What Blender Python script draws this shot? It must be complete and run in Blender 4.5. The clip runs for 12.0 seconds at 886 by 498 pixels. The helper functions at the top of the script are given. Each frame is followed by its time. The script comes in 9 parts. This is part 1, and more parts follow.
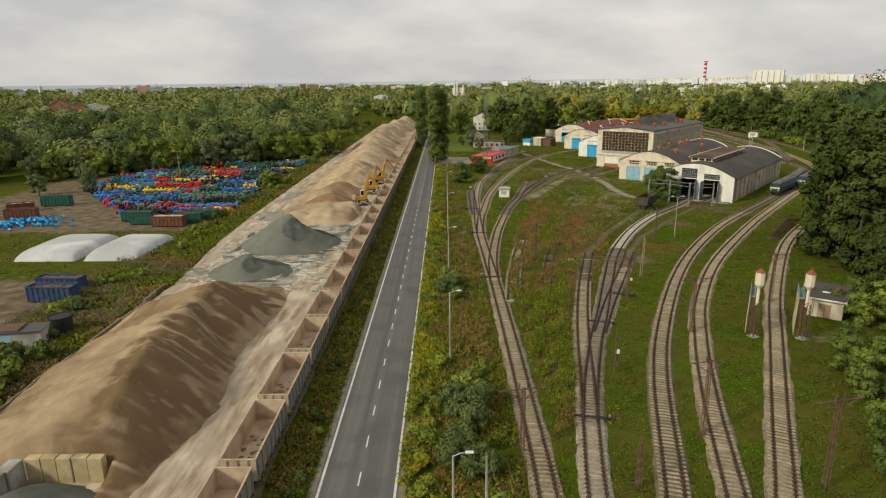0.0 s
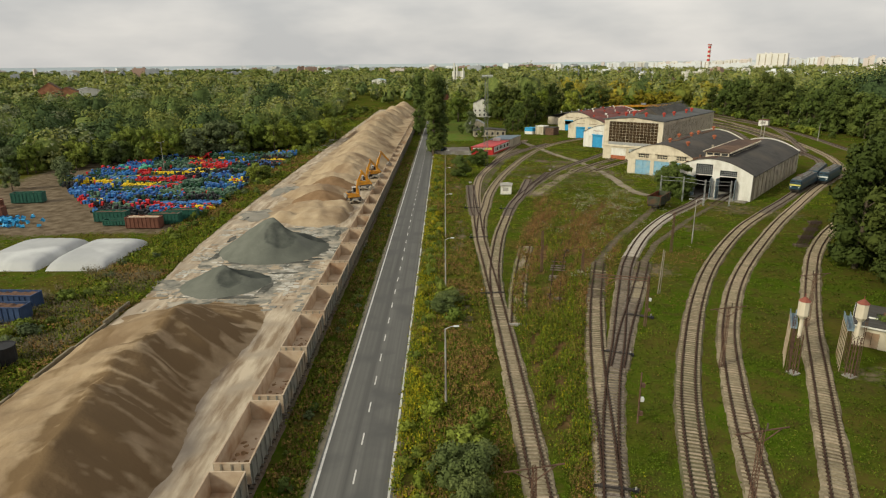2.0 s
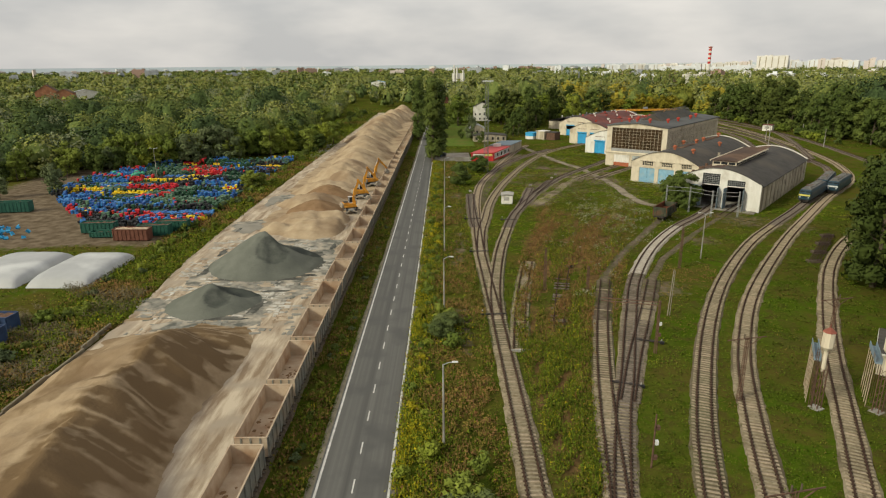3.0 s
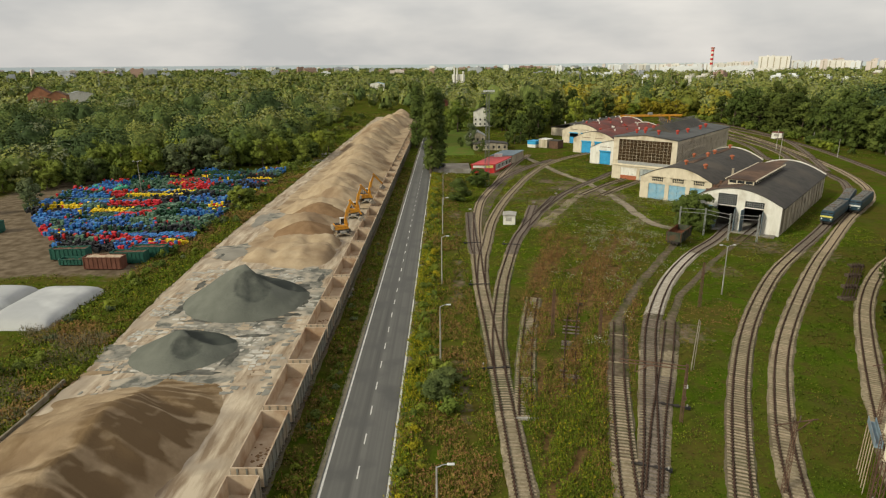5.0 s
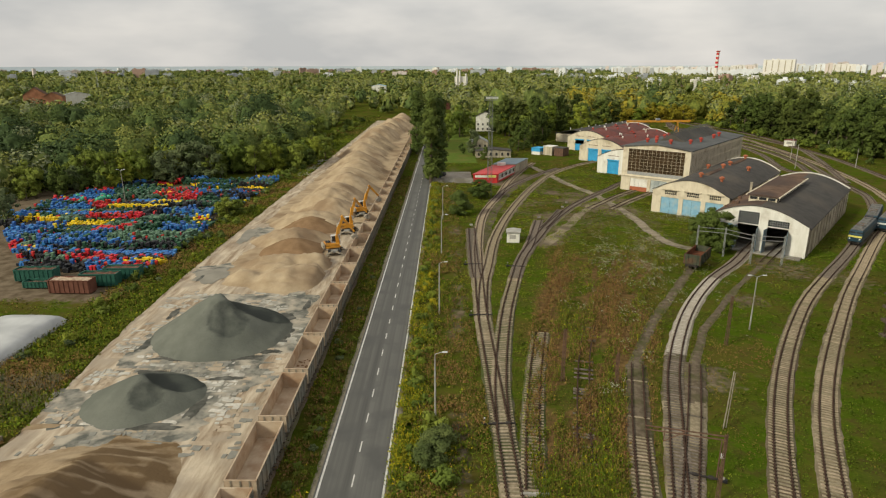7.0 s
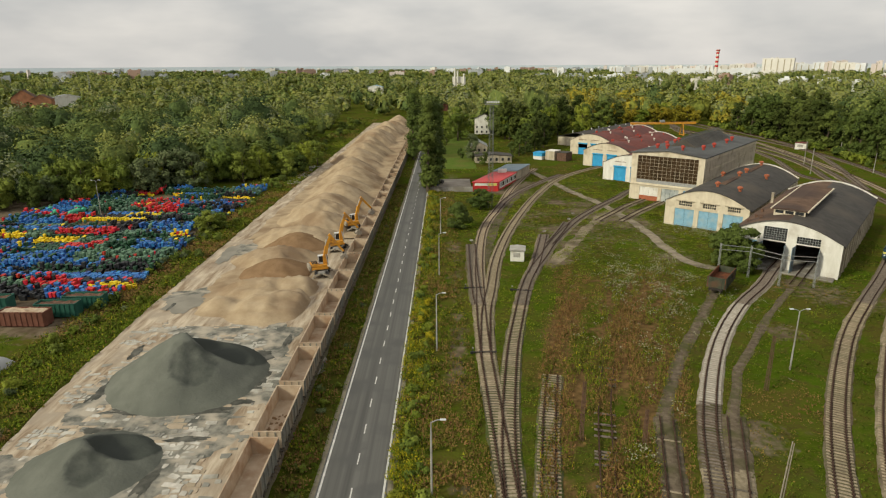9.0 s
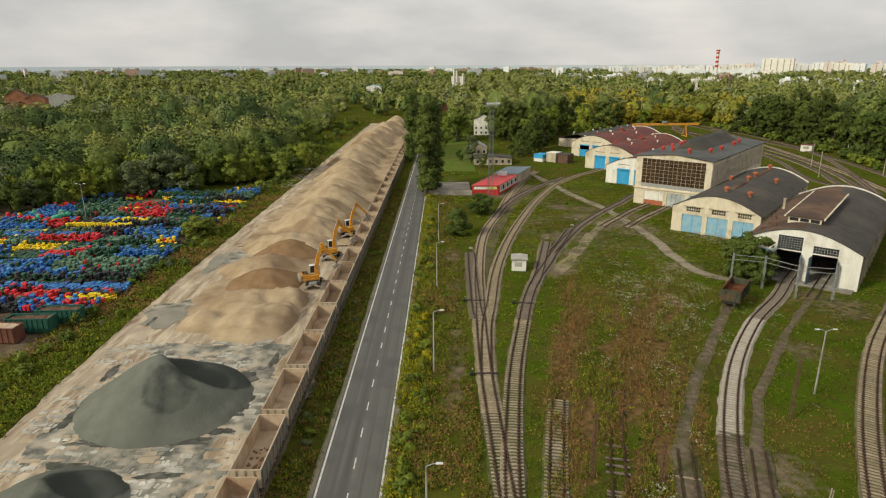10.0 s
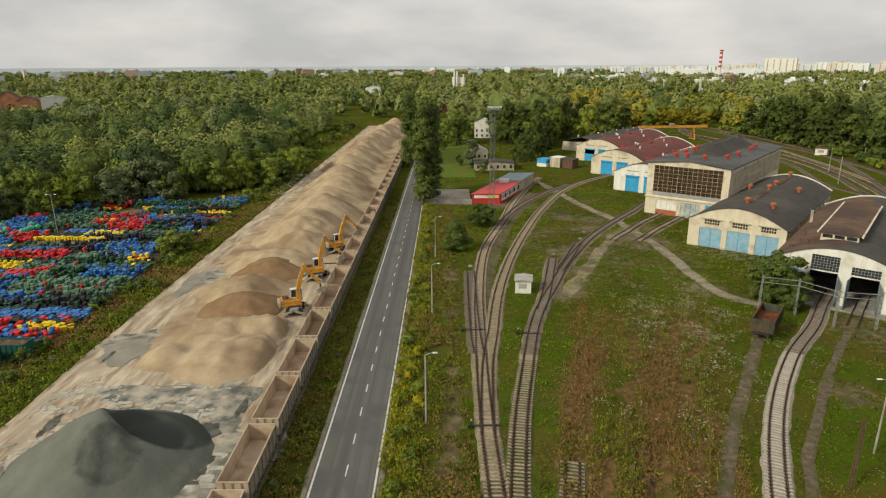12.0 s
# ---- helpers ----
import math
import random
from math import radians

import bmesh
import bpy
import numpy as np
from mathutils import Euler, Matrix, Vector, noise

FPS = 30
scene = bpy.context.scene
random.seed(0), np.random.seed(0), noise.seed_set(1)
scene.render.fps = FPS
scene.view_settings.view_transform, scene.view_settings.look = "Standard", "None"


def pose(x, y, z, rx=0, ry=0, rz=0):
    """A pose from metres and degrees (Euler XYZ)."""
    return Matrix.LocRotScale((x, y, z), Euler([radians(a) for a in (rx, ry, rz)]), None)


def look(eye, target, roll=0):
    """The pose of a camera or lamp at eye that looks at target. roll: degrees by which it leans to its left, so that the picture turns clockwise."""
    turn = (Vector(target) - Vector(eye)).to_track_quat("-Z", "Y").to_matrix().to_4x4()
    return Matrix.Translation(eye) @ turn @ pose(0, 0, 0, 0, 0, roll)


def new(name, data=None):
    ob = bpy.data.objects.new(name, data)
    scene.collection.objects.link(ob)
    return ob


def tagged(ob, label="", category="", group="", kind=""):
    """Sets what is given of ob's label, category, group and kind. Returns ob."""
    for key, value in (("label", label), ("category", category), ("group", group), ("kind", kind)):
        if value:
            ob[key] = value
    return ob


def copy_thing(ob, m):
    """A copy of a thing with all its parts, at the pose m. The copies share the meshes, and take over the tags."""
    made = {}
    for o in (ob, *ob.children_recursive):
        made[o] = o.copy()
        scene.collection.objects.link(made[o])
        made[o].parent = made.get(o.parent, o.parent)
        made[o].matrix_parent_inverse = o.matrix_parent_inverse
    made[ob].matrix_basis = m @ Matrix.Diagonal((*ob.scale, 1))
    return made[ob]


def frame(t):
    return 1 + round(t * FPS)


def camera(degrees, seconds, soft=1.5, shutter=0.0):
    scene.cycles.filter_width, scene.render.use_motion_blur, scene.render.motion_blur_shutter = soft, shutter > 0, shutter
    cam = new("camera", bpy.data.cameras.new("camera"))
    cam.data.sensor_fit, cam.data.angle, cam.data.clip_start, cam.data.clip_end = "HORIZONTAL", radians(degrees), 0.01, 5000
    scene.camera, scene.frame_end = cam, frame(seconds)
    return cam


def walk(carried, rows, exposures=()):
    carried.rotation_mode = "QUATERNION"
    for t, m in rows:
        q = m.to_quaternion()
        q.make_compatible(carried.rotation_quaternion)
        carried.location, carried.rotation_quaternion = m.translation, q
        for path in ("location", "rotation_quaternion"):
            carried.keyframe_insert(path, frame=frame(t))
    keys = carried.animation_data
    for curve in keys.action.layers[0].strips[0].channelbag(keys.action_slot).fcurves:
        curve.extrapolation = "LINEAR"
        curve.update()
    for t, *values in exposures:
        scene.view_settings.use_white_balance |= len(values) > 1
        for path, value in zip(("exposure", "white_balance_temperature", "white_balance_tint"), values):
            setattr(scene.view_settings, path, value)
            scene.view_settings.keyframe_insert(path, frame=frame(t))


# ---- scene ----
cam = camera(71.3, 12.0, soft=1.2)
METRES, EYE, TILT, LEAN, TURN = 73, 35, 0.0, 0.0, 0.8
PATH = [
    (0, (-0.412, -5.399, 33.94), (-0.425, -3.469, 33.415), -0.7),
    (0.5, (-0.251, -2.391, 34.221), (-0.263, -0.464, 33.684), -0.7),
    (1, (-0.162, 0.597, 34.593), (-0.174, 2.516, 34.03), -0.7),
    (1.5, (-0.029, 3.61, 35.064), (-0.041, 5.525, 34.487), -0.7),
    (2, (0.076, 6.534, 35.553), (0.064, 8.449, 34.977), -0.6),
    (2.5, (0.111, 9.311, 36.121), (0.1, 11.226, 35.546), -0.6),
    (3, (0.246, 12.002, 36.716), (0.235, 13.918, 36.144), -0.5),
    (5, (0.731, 23.621, 39.846), (0.72, 25.536, 39.271), -0.4),
    (5.5, (0.897, 26.505, 40.279), (0.886, 28.421, 39.706), -0.3),
    (6, (1.109, 29.396, 40.61), (1.096, 31.313, 40.041), -0.2),
    (6.5, (1.283, 32.252, 40.782), (1.267, 34.169, 40.213), -0.2),
    (7, (1.366, 35.174, 40.873), (1.349, 37.091, 40.302), -0.1),
    (9, (1.402, 48.186, 41.558), (1.39, 50.103, 40.986), -0.3),
    (9.5, (1.433, 51.592, 41.594), (1.423, 53.508, 41.02), -0.2),
    (10, (1.526, 54.903, 41.574), (1.518, 56.82, 41.001), -0.2),
    (10.5, (1.739, 58.016, 41.548), (1.729, 59.932, 40.977), -0.2),
    (11, (1.984, 61.169, 41.54), (1.973, 63.086, 40.97), -0.1),
    (11.5, (2.169, 64.445, 41.576), (2.158, 66.362, 41.005), -0.3),
    (12, (2.42, 67.679, 41.652), (2.408, 69.595, 41.081), -0.3),
]
walk(cam, [(t, look(eye, target, roll)) for t, eye, target, roll in PATH])

# ---- world, sun ----
SUN_EL, SUN_AZ = 32.0, 236.0      # degrees; azimuth clockwise from north (+y)
world = bpy.data.worlds.new("sky")
scene.world = world
world.use_nodes = True
wn, wl = world.node_tree.nodes, world.node_tree.links
wn.clear()
w_out, w_bg = wn.new("ShaderNodeOutputWorld"), wn.new("ShaderNodeBackground")
w_sky = wn.new("ShaderNodeTexSky")
w_sky.sky_type, w_sky.sun_disc = "NISHITA", False
w_sky.sun_elevation, w_sky.sun_rotation = radians(SUN_EL), radians(SUN_AZ)
w_sky.air_density, w_sky.dust_density = 1.0, 4.0
w_co, w_map = wn.new("ShaderNodeTexCoord"), wn.new("ShaderNodeMapping")
w_map.inputs["Scale"].default_value = (2.6, 2.6, 8.0)
w_n = wn.new("ShaderNodeTexNoise")
w_n.inputs["Scale"].default_value, w_n.inputs["Detail"].default_value, w_n.inputs["Roughness"].default_value = 1.7, 4.0, 0.5
w_r = wn.new("ShaderNodeValToRGB")
w_r.color_ramp.elements[0].position, w_r.color_ramp.elements[0].color = 0.36, (0.595, 0.59, 0.572, 1)
w_r.color_ramp.elements[1].position, w_r.color_ramp.elements[1].color = 0.70, (0.87, 0.83, 0.765, 1)
w_gain, w_mix = wn.new("ShaderNodeMix"), wn.new("ShaderNodeMix")
w_gain.data_type = w_mix.data_type = "RGBA"
w_gain.blend_type = "MULTIPLY"
w_gain.inputs[0].default_value, w_gain.inputs[7].default_value = 1.0, (0.10, 0.10, 0.10, 1)
w_mix.inputs[0].default_value = 0.88
wl.new(w_co.outputs["Generated"], w_map.inputs[0]), wl.new(w_map.outputs[0], w_n.inputs["Vector"])
wl.new(w_n.outputs[0], w_r.inputs[0]), wl.new(w_sky.outputs[0], w_gain.inputs[6])
wl.new(w_gain.outputs[2], w_mix.inputs[6]), wl.new(w_r.outputs[0], w_mix.inputs[7])
wl.new(w_mix.outputs[2], w_bg.inputs[0]), wl.new(w_bg.outputs[0], w_out.inputs[0])
w_bg.inputs[1].default_value = 1.0

sun = new("sun", bpy.data.lights.new("sun", "SUN"))
sun.data.energy, sun.data.angle, sun.data.color = 2.95, radians(9), (0.965, 0.92, 0.71)
_a = radians(SUN_AZ)
_s = Vector((math.sin(_a) * math.cos(radians(SUN_EL)), math.cos(_a) * math.cos(radians(SUN_EL)), math.sin(radians(SUN_EL))))
sun.matrix_world = look(_s * 300, (0, 0, 0))


# ---- materials ----
def mat(name, c1, c2=None, scale=1.0, rough=0.85, bump=0.0, metal=0.0, rand=0.0, island=0.0, c3=None, s3=0.1, lo=0.35, hi=0.65, spec=None, m3=0.5, bscale=None, stretch=None):
    """Two colours mixed by a noise of that scale (1/m), a third by a broad noise, fine relief, and a shift of value per object or island."""
    m = bpy.data.materials.new(name)
    m.use_nodes = True
    n, l = m.node_tree.nodes, m.node_tree.links
    b = n["Principled BSDF"]
    b.inputs["Roughness"].default_value, b.inputs["Metallic"].default_value = rough, metal
    b.inputs["Specular IOR Level"].default_value = spec if spec is not None else 0.3 if rough < 0.86 else 0.06
    geo = n.new("ShaderNodeNewGeometry")
    tx = n.new("ShaderNodeTexNoise")
    tx.inputs["Scale"].default_value, tx.inputs["Detail"].default_value, tx.inputs["Roughness"].default_value = scale, 6.0, 0.6
    if stretch:
        vm = n.new("ShaderNodeVectorMath")
        vm.operation = "MULTIPLY"
        vm.inputs[1].default_value = stretch
        l.new(geo.outputs["Position"], vm.inputs[0]), l.new(vm.outputs[0], tx.inputs["Vector"])
    else:
        l.new(geo.outputs["Position"], tx.inputs["Vector"])
    rp = n.new("ShaderNodeValToRGB")
    rp.color_ramp.elements[0].position, rp.color_ramp.elements[1].position = lo, hi
    rp.color_ramp.elements[0].color = (*c1, 1)
    rp.color_ramp.elements[1].color = (*(c2 or [v * 1.25 for v in c1]), 1)
    l.new(tx.outputs[0], rp.inputs[0])
    col = rp.outputs[0]
    if c3:
        t3 = n.new("ShaderNodeTexNoise")
        t3.inputs["Scale"].default_value, t3.inputs["Detail"].default_value = s3, 5.0
        l.new(geo.outputs["Position"], t3.inputs["Vector"])
        r3 = n.new("ShaderNodeMapRange")
        r3.inputs[1].default_value, r3.inputs[2].default_value = m3 - 0.06, m3 + 0.12
        l.new(t3.outputs[0], r3.inputs[0])
        x3 = n.new("ShaderNodeMix")
        x3.data_type = "RGBA"
        x3.inputs[7].default_value = (*c3, 1)
        l.new(r3.outputs[0], x3.inputs[0]), l.new(col, x3.inputs[6])
        col = x3.outputs[2]
    if rand or island:
        src = n.new("ShaderNodeObjectInfo").outputs["Random"] if rand else geo.outputs["Random Per Island"]
        k = rand or island
        mr = n.new("ShaderNodeMapRange")
        mr.inputs[3].default_value, mr.inputs[4].default_value = 1 - k, 1 + k
        l.new(src, mr.inputs[0])
        hsv = n.new("ShaderNodeHueSaturation")
        l.new(mr.outputs[0], hsv.inputs["Value"]), l.new(col, hsv.inputs["Color"])
        mh = n.new("ShaderNodeMapRange")
        mh.inputs[3].default_value, mh.inputs[4].default_value = 0.5 + 0.05 * k, 0.5 - 0.05 * k
        l.new(src, mh.inputs[0]), l.new(mh.outputs[0], hsv.inputs["Hue"])
        col = hsv.outputs[0]
    l.new(col, b.inputs["Base Color"])
    if bump:
        bt = n.new("ShaderNodeTexNoise")
        bt.inputs["Scale"].default_value, bt.inputs["Detail"].default_value = bscale or scale * 3, 4.0
        l.new(geo.outputs["Position"], bt.inputs["Vector"])
        bp = n.new("ShaderNodeBump")
        bp.inputs["Distance"].default_value = bump
        l.new(bt.outputs[0], bp.inputs["Height"]), l.new(bp.outputs[0], b.inputs["Normal"])
    return m


M = {}
M["asphalt"] = mat("asphalt", (0.076, 0.075, 0.070), (0.130, 0.127, 0.118), 1.0, 0.85, 0.004, c3=(0.085, 0.084, 0.08), s3=0.2, bscale=20, stretch=(0.75, 0.006, 1.0), lo=0.38, hi=0.62, m3=0.55)
M["brick"] = mat("brick_red", (0.30, 0.135, 0.075), (0.38, 0.19, 0.11), 0.6, 0.9, c3=(0.25, 0.12, 0.07), s3=0.2)
M["pale_door"] = mat("pale_door_paint", (0.36, 0.39, 0.38), (0.50, 0.52, 0.50), 1.2, 0.75, c3=(0.30, 0.33, 0.33), s3=0.5)
M["block"] = mat("block_concrete", (0.36, 0.285, 0.16), (0.48, 0.39, 0.235), 0.8, 0.92, 0.02, c3=(0.26, 0.215, 0.13), s3=0.5, m3=0.56)
M["line"] = mat("road_paint", (0.46, 0.45, 0.42), (0.62, 0.61, 0.58), 1.5, 0.7)
M["shoulder"] = mat("shoulder_gravel", (0.16, 0.14, 0.10), (0.25, 0.22, 0.16), 0.8, 0.95, 0.02)
M["ballast_light"] = mat("ballast_pale", (0.195, 0.160, 0.104), (0.32, 0.268, 0.186), 2.2, 0.95, 0.05, c3=(0.135, 0.108, 0.072), s3=0.2, bscale=9)
M["ballast_white"] = mat("ballast_fresh", (0.225, 0.196, 0.158), (0.350, 0.308, 0.255), 2.2, 0.95, 0.05, bscale=9)
M["ballast_dark"] = mat("ballast_rusty", (0.095, 0.070, 0.048), (0.175, 0.136, 0.098), 2.2, 0.95, 0.05, c3=(0.13, 0.12, 0.07), s3=0.1, bscale=9)
M["ballast_weedy"] = mat("ballast_overgrown", (0.09, 0.08, 0.055), (0.15, 0.13, 0.09), 2.0, 0.95, 0.05, c3=(0.07, 0.085, 0.028), s3=0.25, bscale=9)
M["sleeper_wood"] = mat("sleeper_wood", (0.115, 0.094, 0.076), (0.196, 0.167, 0.138), 3.0, 0.9, 0.01, rand=0.25)
M["sleeper_pale"] = mat("sleeper_grey", (0.215, 0.176, 0.118), (0.335, 0.282, 0.200), 3.0, 0.9, 0.01, rand=0.22)
M["sleeper_concrete"] = mat("sleeper_concrete", (0.330, 0.300, 0.258), (0.430, 0.395, 0.345), 3.0, 0.9, 0.01, rand=0.12)
M["rail"] = mat("rail_steel", (0.040, 0.024, 0.017), (0.078, 0.046, 0.033), 2.0, 0.85, 0.0, spec=0.1)
M["concrete"] = mat("concrete", (0.30, 0.29, 0.26), (0.42, 0.40, 0.37), 0.9, 0.9, 0.01, c3=(0.22, 0.20, 0.17), s3=0.25)
M["slab"] = mat("apron_slab", (0.40, 0.33, 0.25), (0.50, 0.42, 0.33), 0.7, 0.93, 0.01, c3=(0.34, 0.27, 0.20), s3=0.16, rand=0.10)
M["sand"] = mat("sand", (0.315, 0.235, 0.148), (0.42, 0.33, 0.22), 0.35, 0.97, 0.06, c3=(0.24, 0.168, 0.105), s3=0.11, bscale=2.5, m3=0.53)
M["sand_damp"] = mat("sand_damp", (0.175, 0.108, 0.058), (0.25, 0.16, 0.09), 0.4, 0.96, 0.05, bscale=2.5)
M["grit"] = mat("grey_grit", (0.112, 0.118, 0.098), (0.140, 0.146, 0.122), 0.5, 0.96, 0.03, c3=(0.095, 0.100, 0.085), s3=0.12, bscale=3)
M["cream"] = mat("cream_render", (0.56, 0.49, 0.375), (0.66, 0.59, 0.46), 0.9, 0.9, 0.005, c3=(0.42, 0.35, 0.25), s3=0.35, m3=0.58, stretch=(1, 1, 0.25))
M["white"] = mat("white_render", (0.64, 0.62, 0.56), (0.76, 0.74, 0.69), 0.9, 0.88, 0.004, c3=(0.50, 0.46, 0.39), s3=0.35, m3=0.6, stretch=(1, 1, 0.25))
M["grey_wall"] = mat("weathered_render", (0.33, 0.285, 0.205), (0.55, 0.485, 0.375), 0.9, 0.92, 0.006, c3=(0.30, 0.26, 0.20), s3=0.35, m3=0.52, stretch=(1, 1, 0.12))
M["roof_dark"] = mat("bitumen_dark", (0.044, 0.040, 0.036), (0.068, 0.062, 0.055), 0.5, 0.85, 0.01, c3=(0.085, 0.072, 0.058), s3=0.09, m3=0.56)
M["roof_brown"] = mat("bitumen_brown", (0.11, 0.070, 0.050), (0.16, 0.105, 0.075), 0.5, 0.9, 0.01, c3=(0.085, 0.06, 0.05), s3=0.12)
M["roof_red"] = mat("roofing_red", (0.135, 0.040, 0.032), (0.18, 0.06, 0.048), 0.5, 0.85, 0.01, c3=(0.11, 0.045, 0.04), s3=0.14)
M["roof_grey"] = mat("bitumen_grey", (0.075, 0.078, 0.078), (0.11, 0.112, 0.11), 0.4, 0.85, 0.01, c3=(0.06, 0.06, 0.06), s3=0.1)
M["red_metal"] = mat("red_sheet", (0.50, 0.030, 0.030), (0.58, 0.045, 0.042), 0.6, 0.5, c3=(0.44, 0.03, 0.03), s3=0.3)
M["blue_door"] = mat("pale_blue_paint", (0.18, 0.36, 0.50), (0.26, 0.45, 0.58), 1.2, 0.7, 0.004, c3=(0.30, 0.42, 0.48), s3=0.5, m3=0.55)
M["grey_blue"] = mat("grey_blue_paint", (0.16, 0.22, 0.26), (0.24, 0.31, 0.36), 1.2, 0.8, 0.004, c3=(0.18, 0.17, 0.15), s3=0.6, m3=0.55)
M["blue_strong"] = mat("blue_sheet", (0.03, 0.28, 0.55), (0.05, 0.36, 0.65), 0.8, 0.55)
M["orange"] = mat("orange_vent", (0.30, 0.088, 0.040), (0.40, 0.13, 0.065), 1.5, 0.7)
M["red_vent"] = mat("red_vent", (0.32, 0.038, 0.027), (0.40, 0.06, 0.04), 1.5, 0.7)
M["glass_brown"] = mat("amber_glazing", (0.030, 0.018, 0.009), (0.065, 0.038, 0.018), 0.35, 0.25, spec=0.5)
M["glass_dark"] = mat("dark_glazing", (0.02, 0.022, 0.024), (0.04, 0.042, 0.045), 1.0, 0.15, spec=0.5)
M["glass_dirty"] = mat("dirty_glazing", (0.030, 0.028, 0.024), (0.060, 0.055, 0.046), 0.5, 0.7, spec=0.15)
M["dark"] = mat("dark_interior", (0.018, 0.017, 0.016), (0.03, 0.028, 0.026), 1.0, 0.9)
M["black"] = mat("black_plastic", (0.012, 0.012, 0.013), (0.022, 0.022, 0.023), 1.0, 0.6)
M["steel"] = mat("galvanised", (0.30, 0.31, 0.31), (0.42, 0.43, 0.43), 2.0, 0.5, metal=0.6)
M["rust"] = mat("rusty_steel", (0.085, 0.048, 0.033), (0.155, 0.088, 0.058), 2.0, 0.85, 0.003)
M["rust_red"] = mat("rusty_plate", (0.10, 0.038, 0.020), (0.19, 0.075, 0.040), 0.9, 0.9, 0.004, c3=(0.06, 0.035, 0.025), s3=0.7, m3=0.55)
M["wood_pole"] = mat("weathered_pole", (0.22, 0.19, 0.15), (0.32, 0.28, 0.23), 2.0, 0.9)
M["cap_red"] = mat("faded_red", (0.20, 0.062, 0.042), (0.27, 0.088, 0.058), 1.5, 0.8)
M["mast_steel"] = mat("dull_steel", (0.13, 0.135, 0.135), (0.2, 0.205, 0.2), 2.0, 0.6, metal=0.4)
M["wagon_out"] = mat("wagon_grey", (0.155, 0.155, 0.13), (0.24, 0.23, 0.195), 0.9, 0.85, 0.006, c3=(0.26, 0.21, 0.15), s3=0.4)
M["wagon_in"] = mat("wagon_inside", (0.408, 0.314, 0.223), (0.503, 0.408, 0.304), 0.8, 0.9, 0.004, c3=(0.33, 0.22, 0.14), s3=0.45, m3=0.56)
M["wheel"] = mat("wheel_steel", (0.035, 0.03, 0.027), (0.06, 0.05, 0.045), 2.0, 0.7, metal=0.4)
M["digger"] = mat("digger_orange", (0.50, 0.215, 0.020), (0.64, 0.30, 0.032), 0.8, 0.5, c3=(0.38, 0.19, 0.05), s3=0.6, m3=0.56)
M["digger_grey"] = mat("digger_grey", (0.20, 0.20, 0.19), (0.30, 0.29, 0.27), 1.0, 0.7)
M["cab_white"] = mat("cab_white", (0.55, 0.56, 0.55), (0.66, 0.67, 0.66), 1.0, 0.4)
M["tarp"] = mat("white_membrane", (0.358, 0.365, 0.365), (0.413, 0.420, 0.420), 0.25, 0.55, 0.02, c3=(0.55, 0.56, 0.55), s3=0.12, bscale=0.4, m3=0.58)
M["cont_blue"] = mat("container_blue", (0.020, 0.040, 0.095), (0.035, 0.065, 0.14), 0.8, 0.6, 0.004)
M["cont_green"] = mat("container_green", (0.012, 0.07, 0.05), (0.022, 0.10, 0.07), 0.8, 0.6, 0.004)
M["cont_brown"] = mat("container_brown", (0.110, 0.041, 0.025), (0.154, 0.061, 0.039), 0.8, 0.75, 0.004)
M["loco_blue"] = mat("loco_blue", (0.012, 0.036, 0.056), (0.020, 0.052, 0.076), 0.8, 0.45)
M["loco_roof"] = mat("loco_roof", (0.10, 0.10, 0.095), (0.17, 0.165, 0.155), 1.0, 0.7)
M["wagon_green"] = mat("wagon_green", (0.035, 0.042, 0.026), (0.07, 0.075, 0.05), 1.0, 0.85, 0.004, c3=(0.10, 0.06, 0.035), s3=0.5, m3=0.55)
M["loco_yellow"] = mat("loco_yellow", (0.62, 0.55, 0.12), (0.68, 0.60, 0.16), 1.0, 0.5)
M["bin_blue"] = mat("bin_blue", (0.022, 0.105, 0.32), (0.040, 0.155, 0.42), 0.6, 0.55, rand=0.0, island=0.3)
M["bin_green"] = mat("bin_green", (0.015, 0.056, 0.030), (0.026, 0.083, 0.041), 0.6, 0.55, island=0.3)
M["bin_red"] = mat("bin_red", (0.448, 0.015, 0.017), (0.535, 0.024, 0.022), 0.6, 0.55, island=0.2)
M["bin_yellow"] = mat("bin_yellow", (0.66, 0.46, 0.010), (0.74, 0.55, 0.018), 0.6, 0.55, island=0.2)
M["bin_black"] = mat("bin_black", (0.012, 0.013, 0.015), (0.025, 0.026, 0.03), 0.6, 0.6, island=0.3)
M["bin_mint"] = mat("bin_mint", (0.05, 0.32, 0.19), (0.08, 0.40, 0.25), 0.6, 0.55, island=0.2)
M["bin_greygreen"] = mat("bin_sage", (0.072, 0.140, 0.088), (0.105, 0.185, 0.122), 0.6, 0.6, island=0.35)
M["bark"] = mat("bark", (0.075, 0.058, 0.042), (0.12, 0.095, 0.07), 2.0, 0.95, 0.02)
M["leaf"] = mat("foliage_green", (0.098, 0.133, 0.019), (0.153, 0.195, 0.031), 0.5, 0.75, rand=0.30, lo=0.3, hi=0.7, spec=0.15)
M["leaf_dark"] = mat("foliage_dark", (0.062, 0.090, 0.018), (0.103, 0.135, 0.027), 0.5, 0.75, rand=0.25, lo=0.3, hi=0.7, spec=0.15)
M["leaf_deep"] = mat("foliage_deep", (0.042, 0.058, 0.013), (0.070, 0.090, 0.020), 0.5, 0.8, rand=0.22, lo=0.3, hi=0.7, spec=0.08)
